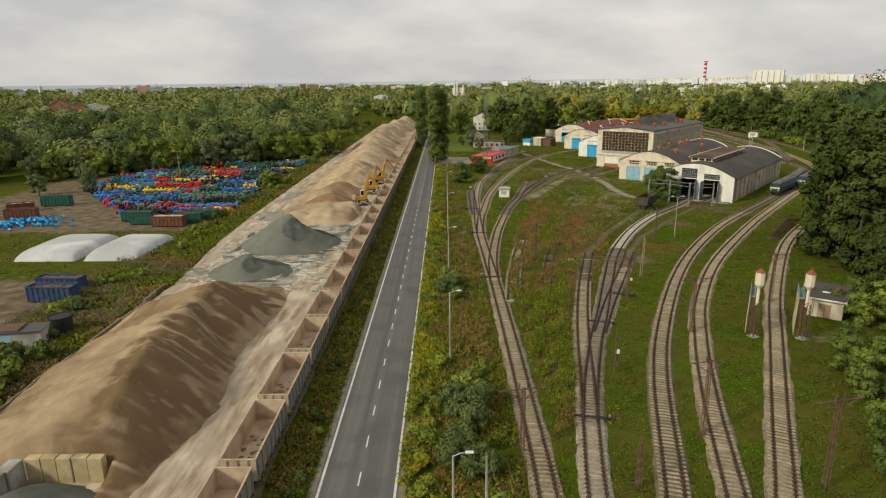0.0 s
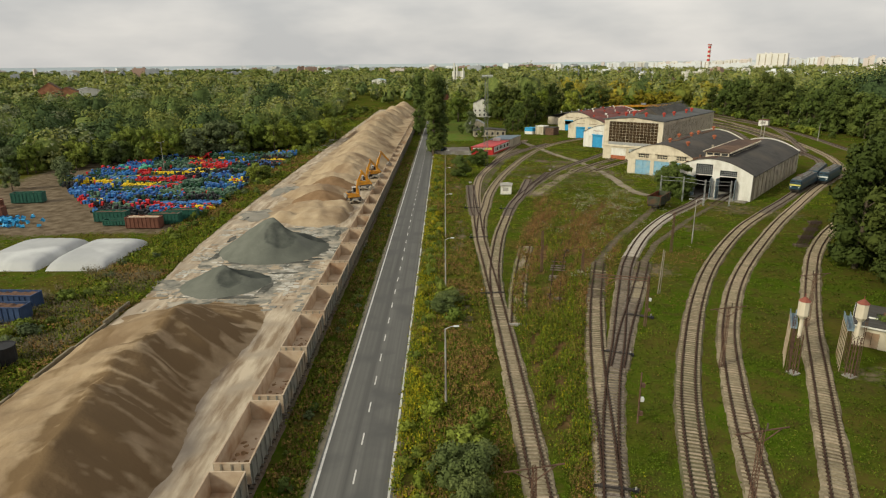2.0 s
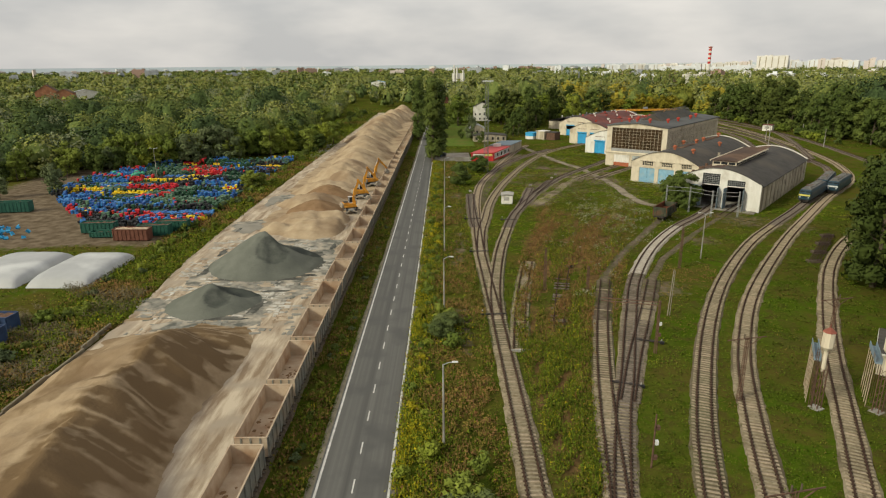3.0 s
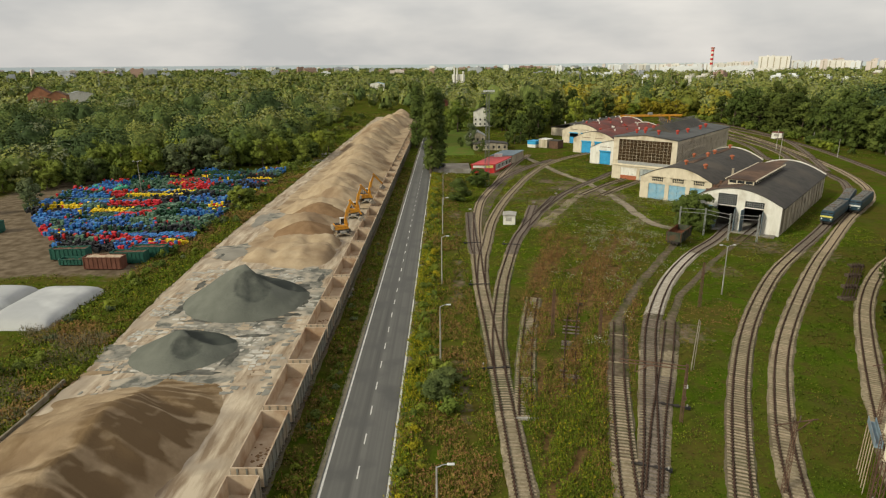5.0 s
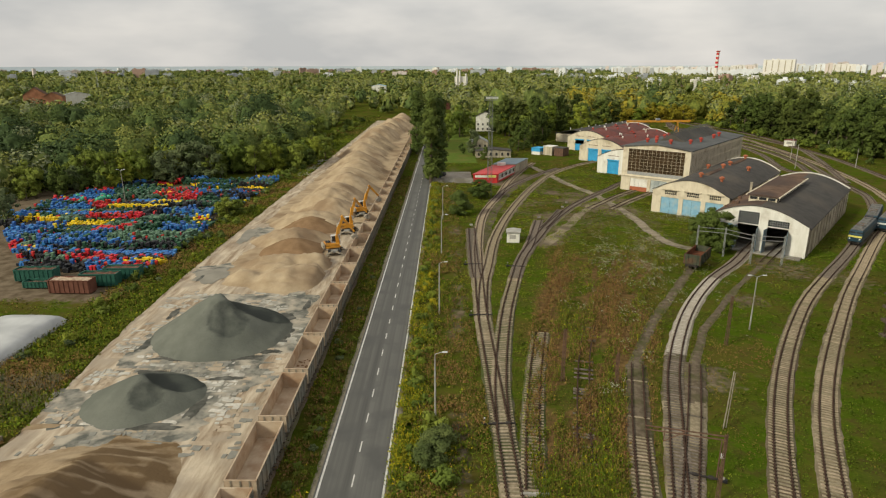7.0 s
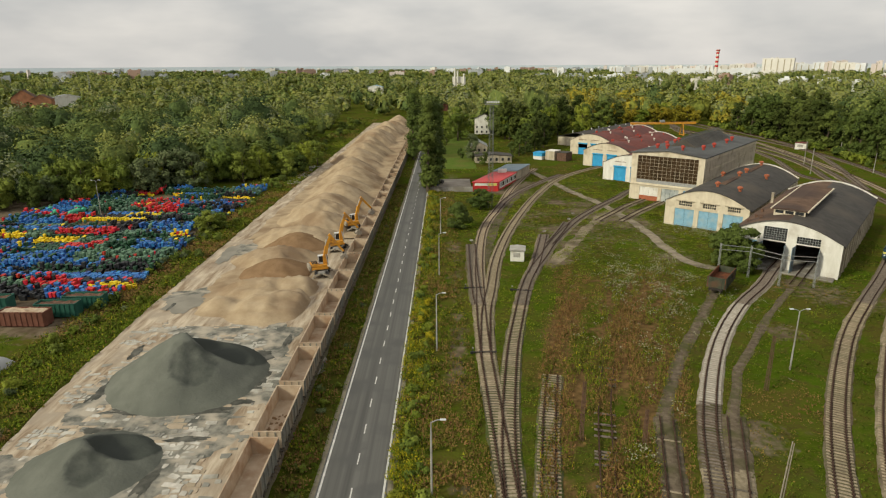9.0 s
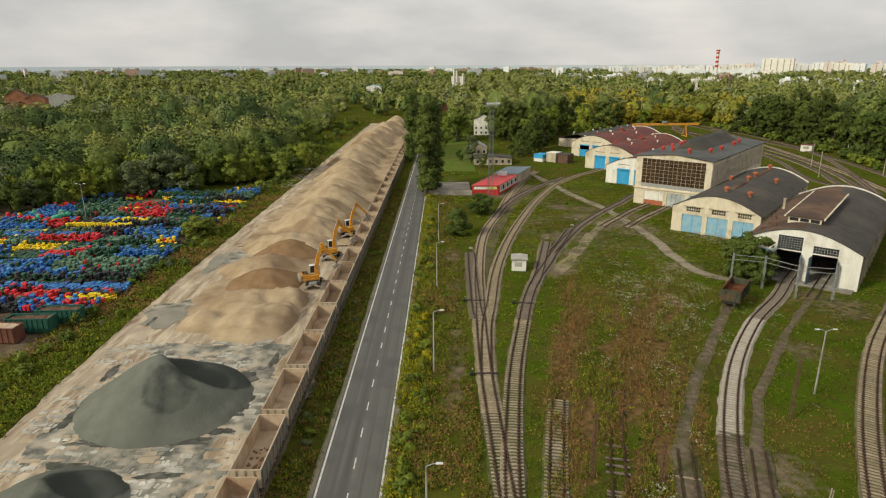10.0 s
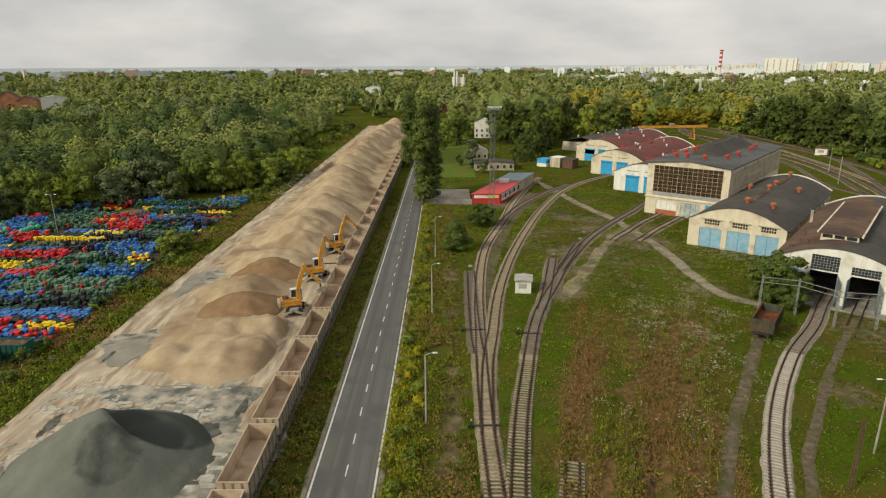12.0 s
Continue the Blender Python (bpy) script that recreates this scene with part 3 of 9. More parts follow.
def build_ground():
    xs, ys = axis_steps(-150, 216, 3.0, -4900, 4900), axis_steps(0, 519, 3.0, -3000, 4900)
    verts, dv, bv = [], [], []
    for y in ys:
        for x in xs:
            near = -150 <= x <= 215 and 0 <= y <= 520
            z = -0.06 + (0.05 * fbm(x, y, 0.1, 5) if near else 0.0)
            verts.append((x, y, z))
            dv.append(dry(x, y) if near else 0.0)
            bv.append(bare(x, y) if near else 0.0)
    n = len(xs)
    faces = [(j * n + i, j * n + i + 1, (j + 1) * n + i + 1, (j + 1) * n + i) for j in range(len(ys) - 1) for i in range(n - 1)]
    me = raw("ground", verts, faces, smooth=True)
    for nm, vals in (("dry", dv), ("bare", bv)):
        at = me.attributes.new(nm, "FLOAT", "POINT")
        at.data.foreach_set("value", vals)
    m = mat("rough_grass", (0.037, 0.052, 0.005), (0.058, 0.084, 0.007), 0.8, 0.95, 0.06, c3=(0.074, 0.062, 0.020), s3=0.14, bscale=1.6, m3=0.56, spec=0.0)
    nt, l = m.node_tree.nodes, m.node_tree.links
    b = nt["Principled BSDF"]
    col = b.inputs["Base Color"].links[0].from_socket
    geo = nt.new("ShaderNodeNewGeometry")
    for sc, at0, c in ((0.045, 0.48, (0.054, 0.098, 0.006)), (0.09, 0.515, (0.088, 0.066, 0.018)), (0.35, 0.55, (0.068, 0.055, 0.016)), (2.6, 0.56, (0.082, 0.098, 0.012))):
        tp, mp, mq = nt.new("ShaderNodeTexNoise"), nt.new("ShaderNodeMapRange"), nt.new("ShaderNodeMix")
        tp.inputs["Scale"].default_value, tp.inputs["Detail"].default_value, tp.inputs["Roughness"].default_value = sc, 6.0, 0.62
        mp.inputs[1].default_value, mp.inputs[2].default_value, mp.inputs[4].default_value = at0 - 0.05, at0 + 0.07, 0.8
        mq.data_type = "RGBA"
        mq.inputs[7].default_value = (*c, 1)
        l.new(geo.outputs["Position"], tp.inputs["Vector"]), l.new(tp.outputs[0], mp.inputs[0])
        l.new(mp.outputs[0], mq.inputs[0]), l.new(col, mq.inputs[6])
        col = mq.outputs[2]
    for nm, ca, cb, sc in (("dry", (0.088, 0.058, 0.024), (0.170, 0.104, 0.044), 1.0), ("bare", (0.098, 0.074, 0.048), (0.190, 0.150, 0.104), 0.4)):
        a = nt.new("ShaderNodeAttribute")
        a.attribute_name = nm
        t1, t2 = nt.new("ShaderNodeTexNoise"), nt.new("ShaderNodeTexNoise")
        t1.inputs["Scale"].default_value, t1.inputs["Detail"].default_value = 0.9, 6.0
        t2.inputs["Scale"].default_value, t2.inputs["Detail"].default_value = sc, 6.0
        l.new(geo.outputs["Position"], t1.inputs["Vector"]), l.new(geo.outputs["Position"], t2.inputs["Vector"])
        ad = nt.new("ShaderNodeMath")
        ad.operation = "ADD"
        l.new(a.outputs["Fac"], ad.inputs[0]), l.new(t1.outputs[0], ad.inputs[1])
        mr = nt.new("ShaderNodeMapRange")
        mr.inputs[1].default_value, mr.inputs[2].default_value = 0.74, 1.04
        l.new(ad.outputs[0], mr.inputs[0])
        rp = nt.new("ShaderNodeValToRGB")
        rp.color_ramp.elements[0].position, rp.color_ramp.elements[1].position = 0.35, 0.65
        rp.color_ramp.elements[0].color, rp.color_ramp.elements[1].color = (*ca, 1), (*cb, 1)
        l.new(t2.outputs[0], rp.inputs[0])
        mx = nt.new("ShaderNodeMix")
        mx.data_type = "RGBA"
        l.new(mr.outputs[0], mx.inputs[0]), l.new(col, mx.inputs[6]), l.new(rp.outputs[0], mx.inputs[7])
        col = mx.outputs[2]
    l.new(col, b.inputs["Base Color"])
    tagged(link("ground", me, m), "rough grass with bare earth and dead weeds", "ground", kind="structure")


build_ground()


def build_lawn():
    """Mown garden lawn behind the walled yard."""
    xs, ys = np.arange(-7, 14.1, 1.5), np.arange(304, 424, 2.0)
    vs = [(x + 0.5 * fbm(x, y, 0.3, 2), y + 0.4 * fbm(x, y, 0.4, 7), 0.012 + 0.01 * fbm(x, y, 0.3, 5)) for y in ys for x in xs]
    n = len(xs)
    fs = [(j * n + i, j * n + i + 1, (j + 1) * n + i + 1, (j + 1) * n + i) for j in range(len(ys) - 1) for i in range(n - 1)]
    m = mat("mown_lawn", (0.078, 0.118, 0.022), (0.112, 0.158, 0.032), 0.6, 0.95, 0.02, c3=(0.120, 0.130, 0.034), s3=0.10, spec=0.0)
    tagged(link("lawn", raw("lawn", vs, fs, smooth=True), m), "mown light green garden lawn", "lawn", kind="structure")


build_lawn()


def ribbon(name, pts, half, z, material, label, category, kind="structure", ragged=0.0, step=1.5):
    xy, d = spline(pts, step)
    n = np.stack([d[:, 1], -d[:, 0]], 1)
    vs, fs = [], []
    for i in range(len(xy)):
        a = half * (1 + ragged * fbm(xy[i, 0], xy[i, 1], 0.15, 1.3))
        b = half * (1 + ragged * fbm(xy[i, 0], xy[i, 1], 0.15, 9.3))
        for s in (-a, -a * 0.5, 0.0, b * 0.5, b):
            vs.append((xy[i, 0] + n[i, 0] * s, xy[i, 1] + n[i, 1] * s, z - (0.06 if abs(s) > half * 0.75 else 0.0)))
        if i:
            for j in range(4):
                fs.append(((i - 1) * 5 + j, (i - 1) * 5 + j + 1, i * 5 + j + 1, i * 5 + j))
    return tagged(link(name, raw(name, vs, fs), material), label, category, kind=kind)


# road
def build_road():
    bm = bmesh.new()
    box(bm, ROAD_X - ROAD_HALF, ROAD_X + ROAD_HALF, -60, 900, -0.2, 0.04)
    road = tagged(part("road", bm, "asphalt"), "two-lane grey asphalt road with worn wheel tracks", "road", kind="structure")
    for s in (-1, 1):
        bm = bmesh.new()
        x = ROAD_X + s * 3.3
        for k in range(120):
            y0 = -60 + k * 8
            box(bm, x - 0.11, x + 0.11, y0, y0 + 8, 0.0405, 0.046)
        part("edge_line", bm, "line", road, "white painted edge line")
    me = None
    for k in range(86):
        y = 42.0 - 5.88 * 8 + 5.88 * k
        if me is None:
            bm = bmesh.new()
            box(bm, -0.07, 0.07, -1.0, 1.0, 0.0405, 0.046)
            ob = part("centre_dash", bm, "line", road)
            me = ob.data
        else:
            ob = link("centre_dash", me, None, road)
        ob.location = (ROAD_X, y, 0)
    for s in (-1, 1):
        ribbon("road_shoulder", [(ROAD_X + s * 3.75, -40), (ROAD_X + s * 3.75, 200), (ROAD_X + s * 3.75, 600)], 0.45, 0.025, "shoulder", "narrow gravel shoulder along the road", "shoulder", ragged=0.5)


build_road()


# tracks
RAILP = [(-0.085, 0.0), (0.085, 0.0), (0.055, 0.04), (0.055, 0.16), (-0.055, 0.16), (-0.055, 0.04)]


def sleeper_mesh(name, material):
    bm = bmesh.new()
    box(bm, -1.28, 1.28, -0.12, 0.12, -0.10, 0.07)
    bmesh.ops.bevel(bm, geom=[e for e in bm.edges if abs(e.verts[0].co.z - 0.07) < 1e-4 and abs(e.verts[1].co.z - 0.07) < 1e-4], offset=0.025, segments=1, affect="EDGES")
    for s in (-0.75, 0.75):
        box(bm, s - 0.19, s + 0.19, -0.10, 0.10, 0.072, 0.105, mi=1)
    me = bpy.data.meshes.new(name)
    bm.to_mesh(me)
    bm.free()
    me.materials.append(M[material])
    me.materials.append(M["rail"])
    return me


SLEEPER = {k: sleeper_mesh("sleeper", k) for k in ("sleeper_wood", "sleeper_pale", "sleeper_concrete")}
TRACKS = {}


M["cinder"] = mat("cinder", (0.085, 0.066, 0.046), (0.165, 0.132, 0.094), 1.3, 0.95, 0.03, c3=(0.075, 0.075, 0.03), s3=0.3, m3=0.55)
# stretches of other ballast: up to that y, material
BALLAST_CUTS = {
    "a": [(88, "ballast_light"), (122, "ballast_weedy"), (160, "ballast_light"), (9e9, "ballast_dark")],
    "c": [(122, "ballast_weedy"), (149, "ballast_weedy"), (196, "ballast_light"), (9e9, "ballast_light")],
    "d": [(54, "ballast_white"), (79, "ballast_light"), (96, "ballast_dark"), (9e9, "cinder")],
    "siding": [(9e9, "ballast_weedy")],
    "lost": [(9e9, None)],
    "shed_two": [(9e9, None)],
    "hall_one": [(9e9, "ballast_light")],
    "hall_two": [(9e9, "ballast_light")],
    "spur_two": [(9e9, None)],
    "e": [(104.5, "ballast_light"), (117.5, "cinder"), (9e9, "ballast_white")],
    "f": [(104.5, "ballast_light"), (9e9, "cinder")],
    "g": [(138, "ballast_dark"), (153, "ballast_light"), (9e9, "ballast_dark")],
}


def build_track(key, order):
    xy, d = SAMPLED[key]
    _, ball, slp = LINES[key]
    z = 0.10 + 0.004 * order
    prof = [(-1.60, -0.14), (-1.33, z), (0, z + 0.01), (1.33, z), (1.60, -0.14)]
    rng = random.Random(order)
    vs, fs = sweep(xy, d, prof, closed=False)
    for i in range(len(vs)):
        if i % 5 in (0, 4):
            k = 1 + 0.16 * fbm(vs[i][0], vs[i][1], 0.3, order)
            c = xy[i // 5]
            k += 0.06 * fbm(vs[i][0], vs[i][1], 1.1, order + 5)
            vs[i][0], vs[i][1] = c[0] + (vs[i][0] - c[0]) * k, c[1] + (vs[i][1] - c[1]) * k
    t = empty("railway_track", None, {"ballast_light": "single railway track with rusty rails on pale ballast", "ballast_dark": "single railway track with rusty rails on dark ballast", "ballast_weedy": "disused railway track sunk into weeds"}[ball], "track", "tracks of the yard", "structure")
    cuts = BALLAST_CUTS.get(key, [(9e9, ball)])
    lo = -9e9
    for hi, bmat in cuts:
        sel = [f for f in fs if lo <= vs[f[0]][1] < hi]
        lo = hi
        if sel and bmat:
            used = sorted({i for f in sel for i in f})
            at = {i: k for k, i in enumerate(used)}
            link("ballast", raw("ballast", [vs[i] for i in used], [tuple(at[i] for i in f) for f in sel], smooth=True), bmat, t)
    for s in (-0.75, 0.75):
        rv, rf = sweep(xy[::2], d[::2], [(s + a, z + 0.10 + b) for a, b in RAILP])
        link("rail", raw("rail", rv, rf), "rail", t)
    TRACKS[key] = (t, z, slp)


for _i, _k in enumerate(LINES):
    build_track(_k, _i)

# dirt ways
ribbon("footpath", [(33, 308), (35.6, 296.6), (39.9, 275), (43.6, 255.4), (47.7, 240.4), (50, 230.5), (52.1, 213), (53, 200), (53, 187), (55, 175.5), (62, 170)], 1.35, 0.12, mat("path_concrete", (0.22, 0.183, 0.135), (0.32, 0.272, 0.205), 0.7, 0.93, 0.01, c3=(0.16, 0.135, 0.10), s3=0.25), "cracked concrete footpath across the tracks", "path", ragged=0.35)
ribbon("gravel_strip", [(24.5, 176), (27.8, 183), (34.2, 196.8), (41.4, 212.2), (48.9, 226), (51.5, 231)], 1.3, 0.05, "ballast_light", "pale trodden gravel beside the track", "gravel", ragged=0.6)
ribbon("dirt_track", [(7.6, 172), (9.6, 190), (14.4, 216), (19.6, 236), (25.5, 255), (33, 274)], 2.5, 0.045, "cinder", "dark cinder ground under the branching tracks", "dirt", ragged=0.4)
ribbon("dirt_track", [(26, 107), (28.2, 115), (35.8, 131), (45.4, 147), (52, 158), (58, 168)], 0.95, 0.07, "cinder", "bare cinder strip where a siding was lifted", "dirt", ragged=0.35)
ribbon("dirt_track", [(34.5, 110), (37, 116), (42.5, 127), (48.2, 135), (58.9, 149.6), (68, 160.6)], 0.7, 0.06, "cinder", "bare cinder strip before the second shed door", "dirt", ragged=0.45)


# apron of the loading yard
def build_apron():
    x0, x1, y0, y1 = APRON
    vs, fs = [], []
    n = 14
    ys = np.arange(y0, y1, 2.0)
    for y in ys:
        left = apron_left(y) + 0.45 * fbm(x0, y, 0.3, 4)
        for x in np.linspace(left, x1, n):
            vs.append((x, y, 0.06 + 0.02 * fbm(x, y, 0.3, 8)))
    for j in range(len(ys) - 1):
        for i in range(n - 1):
            fs.append((j * n + i, j * n + i + 1, (j + 1) * n + i + 1, (j + 1) * n + i))
    m = mat("dusty_apron", (0.25, 0.185, 0.125), (0.52, 0.44, 0.335), 0.8, 0.95, 0.02, c3=(0.34, 0.285, 0.22), s3=0.22, bscale=2.0, m3=0.55, stretch=(1.0, 0.16, 1.0), lo=0.38, hi=0.62)
    return tagged(link("apron", raw("apron", vs, fs), m), "dusty concrete loading apron spread with sand", "pavement", kind="structure")


apron = build_apron()


# heaps
def heap(name, x0, x1, y0, y1, step, fn, material, label, category="sand heap", kind=""):
    xs, ys = np.arange(x0, x1 + 0.01, step), np.arange(y0, y1 + 0.01, step)
    vs = [(x, y, fn(x, y)) for y in ys for x in xs]
    n = len(xs)
    fs = []
    for j in range(len(ys) - 1):
        for i in range(n - 1):
            q = (j * n + i, j * n + i + 1, (j + 1) * n + i + 1, (j + 1) * n + i)
            if max(vs[k][2] for k in q) > 0.02:
                fs.append(q)
    me = raw(name, vs, fs, smooth=True)
    bm = bmesh.new()
    bm.from_mesh(me)
    bmesh.ops.delete(bm, geom=[v for v in bm.verts if not v.link_faces], context="VERTS")
    bm.to_mesh(me)
    bm.free()
    return tagged(link(name, me, material), label, category, kind=kind)


def cone(x, y, cx, cy, r, h, seed=0.0, sx=1.0, sy=1.0, soft=0.12, rough=0.16):
    a = math.atan2((y - cy) / sy, (x - cx) / sx)
    rr = r * (1 + rough * noise.noise(Vector((math.cos(a) * 1.3 + seed, math.sin(a) * 1.3, seed))))
    q = math.hypot((x - cx) / sx, (y - cy) / sy) / rr
    gul = 0.05 * math.sin(a * 9 + seed * 3 + 2 * noise.noise(Vector((x * 0.3, y * 0.3, seed)))) * min(1, q * 2) * (1 - min(1, q))
    return h * (1 - math.sqrt(q * q + soft * soft) + soft * 0.5 + gul)


def crest_x(y):
    return -33.6 + 0.63 * fbm(0, y, 0.07, 2.0) + 1.0 * math.sin(y * 0.16 + 0.6) - max(0, y - 62) * 0.09


def foot_x(y):
    return -26.6 - 0.9 * math.sin(y * 0.2) - 0.5 * fbm(3, y, 0.25, 4) - max(0, y - 80) * 0.05


def gully(x, y, s, seed):
    """Sharp-crested creases."""
    return 1 - 2 * abs(noise.noise(Vector((x * s * 0.5 + seed, y * s, seed))))


def near_ridge(x, y):
    crest, foot = crest_x(y), foot_x(y)
    top = 6.2 * (1 - smooth(76, 99, y)) * smooth(33, 52, y) + 0.5 * fbm(x * 0.3, y, 0.12, 6)
    if x > crest:
        t = (x - crest) / (foot - crest)
        env = min(1, 3 * max(0, 1 - t)) * min(1, t * 4)
        z = top * (1 - t) - 0.05 + (0.40 * gully(x * 0.5, y, 0.22, 11) + 0.22 * gully(x * 0.5, y, 0.55, 5)) * env * smooth(0.5, 3, top)
        z -= 1.5 * math.exp(-((y - 68 + (x + 27.7) * 0.75) / 2.4) ** 2) * env + 0.8 * math.exp(-((y - 84 + (x + 27.0) * 0.5) / 1.8) ** 2) * env
    else:
        t = min(1, (crest - x) / (crest + 48.2))
        z = top * (1 - 0.86 * t ** 0.9) - 0.2 + 0.45 * fbm(x * 0.6, y, 0.13, 5)
        z += (0.55 * gully(x, y * 0.7, 0.17, 3) + 0.25 * gully(x, y, 0.45, 8)) * smooth(0.4, 2.2, z) * smooth(0.02, 0.25, t)
        z *= 1 - smooth(0.93, 1.02, t) * 0.85
    bump = 0.6 * fbm(x * 0.8, y, 0.10, 1.7) + 0.18 * fbm(x, y, 0.45, 3)
    z += bump * smooth(0.3, 2.5, z) * (1 - smooth(80, 98, y) * 0.6)
    if y < 42.7 and x < -30.4:
        return -0.05
    return max(-0.05, z + 0.06) if y < 99.5 else -0.05


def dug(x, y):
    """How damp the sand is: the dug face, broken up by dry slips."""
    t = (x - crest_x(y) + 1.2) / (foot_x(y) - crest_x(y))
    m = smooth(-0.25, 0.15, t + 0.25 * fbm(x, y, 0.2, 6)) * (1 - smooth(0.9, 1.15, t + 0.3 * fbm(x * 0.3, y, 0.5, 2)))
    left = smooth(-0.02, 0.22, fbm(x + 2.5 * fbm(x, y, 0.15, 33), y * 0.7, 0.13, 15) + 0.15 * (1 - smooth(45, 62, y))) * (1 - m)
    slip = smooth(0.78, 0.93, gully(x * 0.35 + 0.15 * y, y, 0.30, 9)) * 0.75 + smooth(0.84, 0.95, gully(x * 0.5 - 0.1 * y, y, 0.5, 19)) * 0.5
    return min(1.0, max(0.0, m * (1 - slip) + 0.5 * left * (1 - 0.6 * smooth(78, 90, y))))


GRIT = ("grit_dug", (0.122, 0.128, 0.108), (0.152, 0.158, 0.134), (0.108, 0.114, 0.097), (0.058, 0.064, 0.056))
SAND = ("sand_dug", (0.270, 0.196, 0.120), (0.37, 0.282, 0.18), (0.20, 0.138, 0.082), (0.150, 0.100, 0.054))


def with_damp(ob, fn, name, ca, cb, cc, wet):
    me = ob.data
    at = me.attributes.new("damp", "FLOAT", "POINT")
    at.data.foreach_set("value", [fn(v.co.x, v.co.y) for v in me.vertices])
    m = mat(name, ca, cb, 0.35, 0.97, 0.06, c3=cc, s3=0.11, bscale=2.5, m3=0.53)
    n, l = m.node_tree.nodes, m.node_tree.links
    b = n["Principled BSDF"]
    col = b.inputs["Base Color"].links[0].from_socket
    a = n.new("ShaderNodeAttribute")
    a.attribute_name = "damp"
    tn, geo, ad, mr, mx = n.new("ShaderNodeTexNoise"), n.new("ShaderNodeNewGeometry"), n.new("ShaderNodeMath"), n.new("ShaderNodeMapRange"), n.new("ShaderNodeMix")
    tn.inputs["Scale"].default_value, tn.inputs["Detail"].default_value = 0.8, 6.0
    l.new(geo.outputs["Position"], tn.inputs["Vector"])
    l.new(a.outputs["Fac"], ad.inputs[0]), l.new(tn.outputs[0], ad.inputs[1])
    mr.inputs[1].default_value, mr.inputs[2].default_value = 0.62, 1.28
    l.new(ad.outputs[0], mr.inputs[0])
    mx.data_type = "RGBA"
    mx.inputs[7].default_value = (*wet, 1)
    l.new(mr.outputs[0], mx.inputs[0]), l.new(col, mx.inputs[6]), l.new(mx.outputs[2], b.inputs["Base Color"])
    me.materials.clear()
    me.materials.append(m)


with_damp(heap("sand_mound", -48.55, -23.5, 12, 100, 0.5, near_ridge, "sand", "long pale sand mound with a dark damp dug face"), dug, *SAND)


def far_ridge(x, y):
    z = -0.1
    for i in range(26):
        cy = 226 + i * 10.4 + 3.0 * math.sin(i * 2.3)
        cx = -33.5 - 4.5 * smooth(250, 330, cy) + 1.5 * math.sin(i * 1.7) + (7.5 * smooth(400, 490, cy))
        h = 6.4 + 0.9 * math.sin(i * 1.3) + 1.6 * smooth(300, 420, cy)
        c = cone(x, y, cx, cy, 10.6 - 0.6 * math.sin(i), h, i * 1.7, 1.0, 1.15, 0.2)
        z = max(z, c)
    z = max(z, 0.25 * (1 + fbm(x, y, 0.1, 4)) - max(0, -47.5 - x) * 0.25)
    return max(-0.05, z + (0.25 * fbm(x, y, 0.25, 9) + 0.18 * gully(x, y * 0.8, 0.22, 4)) * smooth(0.2, 1.5, z)) if y < 499 else -0.05


heap("sand_mound", -50.5, -21.5, 196, 500, 1.0, far_ridge, "sand", "long row of tipped pale sand heaps beside the train")


def mid_heaps(x, y):
    z = -0.1
    for cx, cy, r, h, s in ((-30.0, 151, 7.6, 2.0, 1.0), (-27.6, 152.5, 4.6, 2.6, 1.9), (-34, 158.5, 7.0, 2.3, 4.2), (-28, 160, 5.4, 2.4, 2.2), (-38.5, 151, 4.5, 1.6, 7.7), (-36, 178, 8.0, 3.2, 6.1), (-35, 196, 9, 3.4, 8.8), (-31.5, 206, 8.5, 5.0, 3.7), (-34, 216, 10, 6.2, 5.1)):
        z = max(z, cone(x, y, cx, cy, r, h, s, 1.1, 1.0, 0.25, 0.3))
    z = max(z, 0.12 + 0.22 * fbm(x, y, 0.12, 12) - max(0, abs(x + 34) - 9) * 0.06 - max(0, 149 - y) * 0.1)
    z -= max(0, x + 25.0) * 0.6
    return max(-0.05, z + (0.45 * fbm(x, y, 0.33, 2.4) + 0.62 * gully(x, y, 0.4, 7) + 0.2 * gully(x, y, 0.9, 3)) * smooth(0.1, 1.2, z))


heap("sand_mound", -48, -22.2, 141, 224, 0.7, mid_heaps, "sand", "low trampled pale sand heaps around the diggers")
heap("sand_mound", -42, -26.5, 160, 182, 0.6, lambda x, y: max(-0.05, cone(x, y, -33.8, 170.3, 7.3, 3.6, 3.3, 1.05, 0.95, 0.22) + 0.06 * fbm(x, y, 0.5, 3)), "sand_damp", "freshly dug damp brown sand heap")
heap("sand_mound", -44, -26.5, 180, 202, 0.6, lambda x, y: max(-0.05, cone(x, y, -34.3, 190.5, 7.2, 3.8, 7.3, 1.15, 0.9, 0.22) + 0.06 * fbm(x, y, 0.5, 5)), "sand_damp", "freshly dug damp brown sand heap")


def grit_bite(x, y, cx, cy, k, seed):
    """How far a point lies inside the pit dug into the far side of a mound, and inside the slump before its top."""
    u, v = (x - cx) / k, (y - cy) / k
    w = 0.5 * noise.noise(Vector((u * 0.45, v * 0.45, seed)))
    pit = 1 - math.hypot((u - 4.4) / 5.6, (v - 4.0) / 5.2) + 0.10 * w
    slump = 1 - math.hypot((u - 2.7 - 0.1 * v) / 3.0, (v + 3.7) / 3.1) + 0.16 * w
    return pit, slump


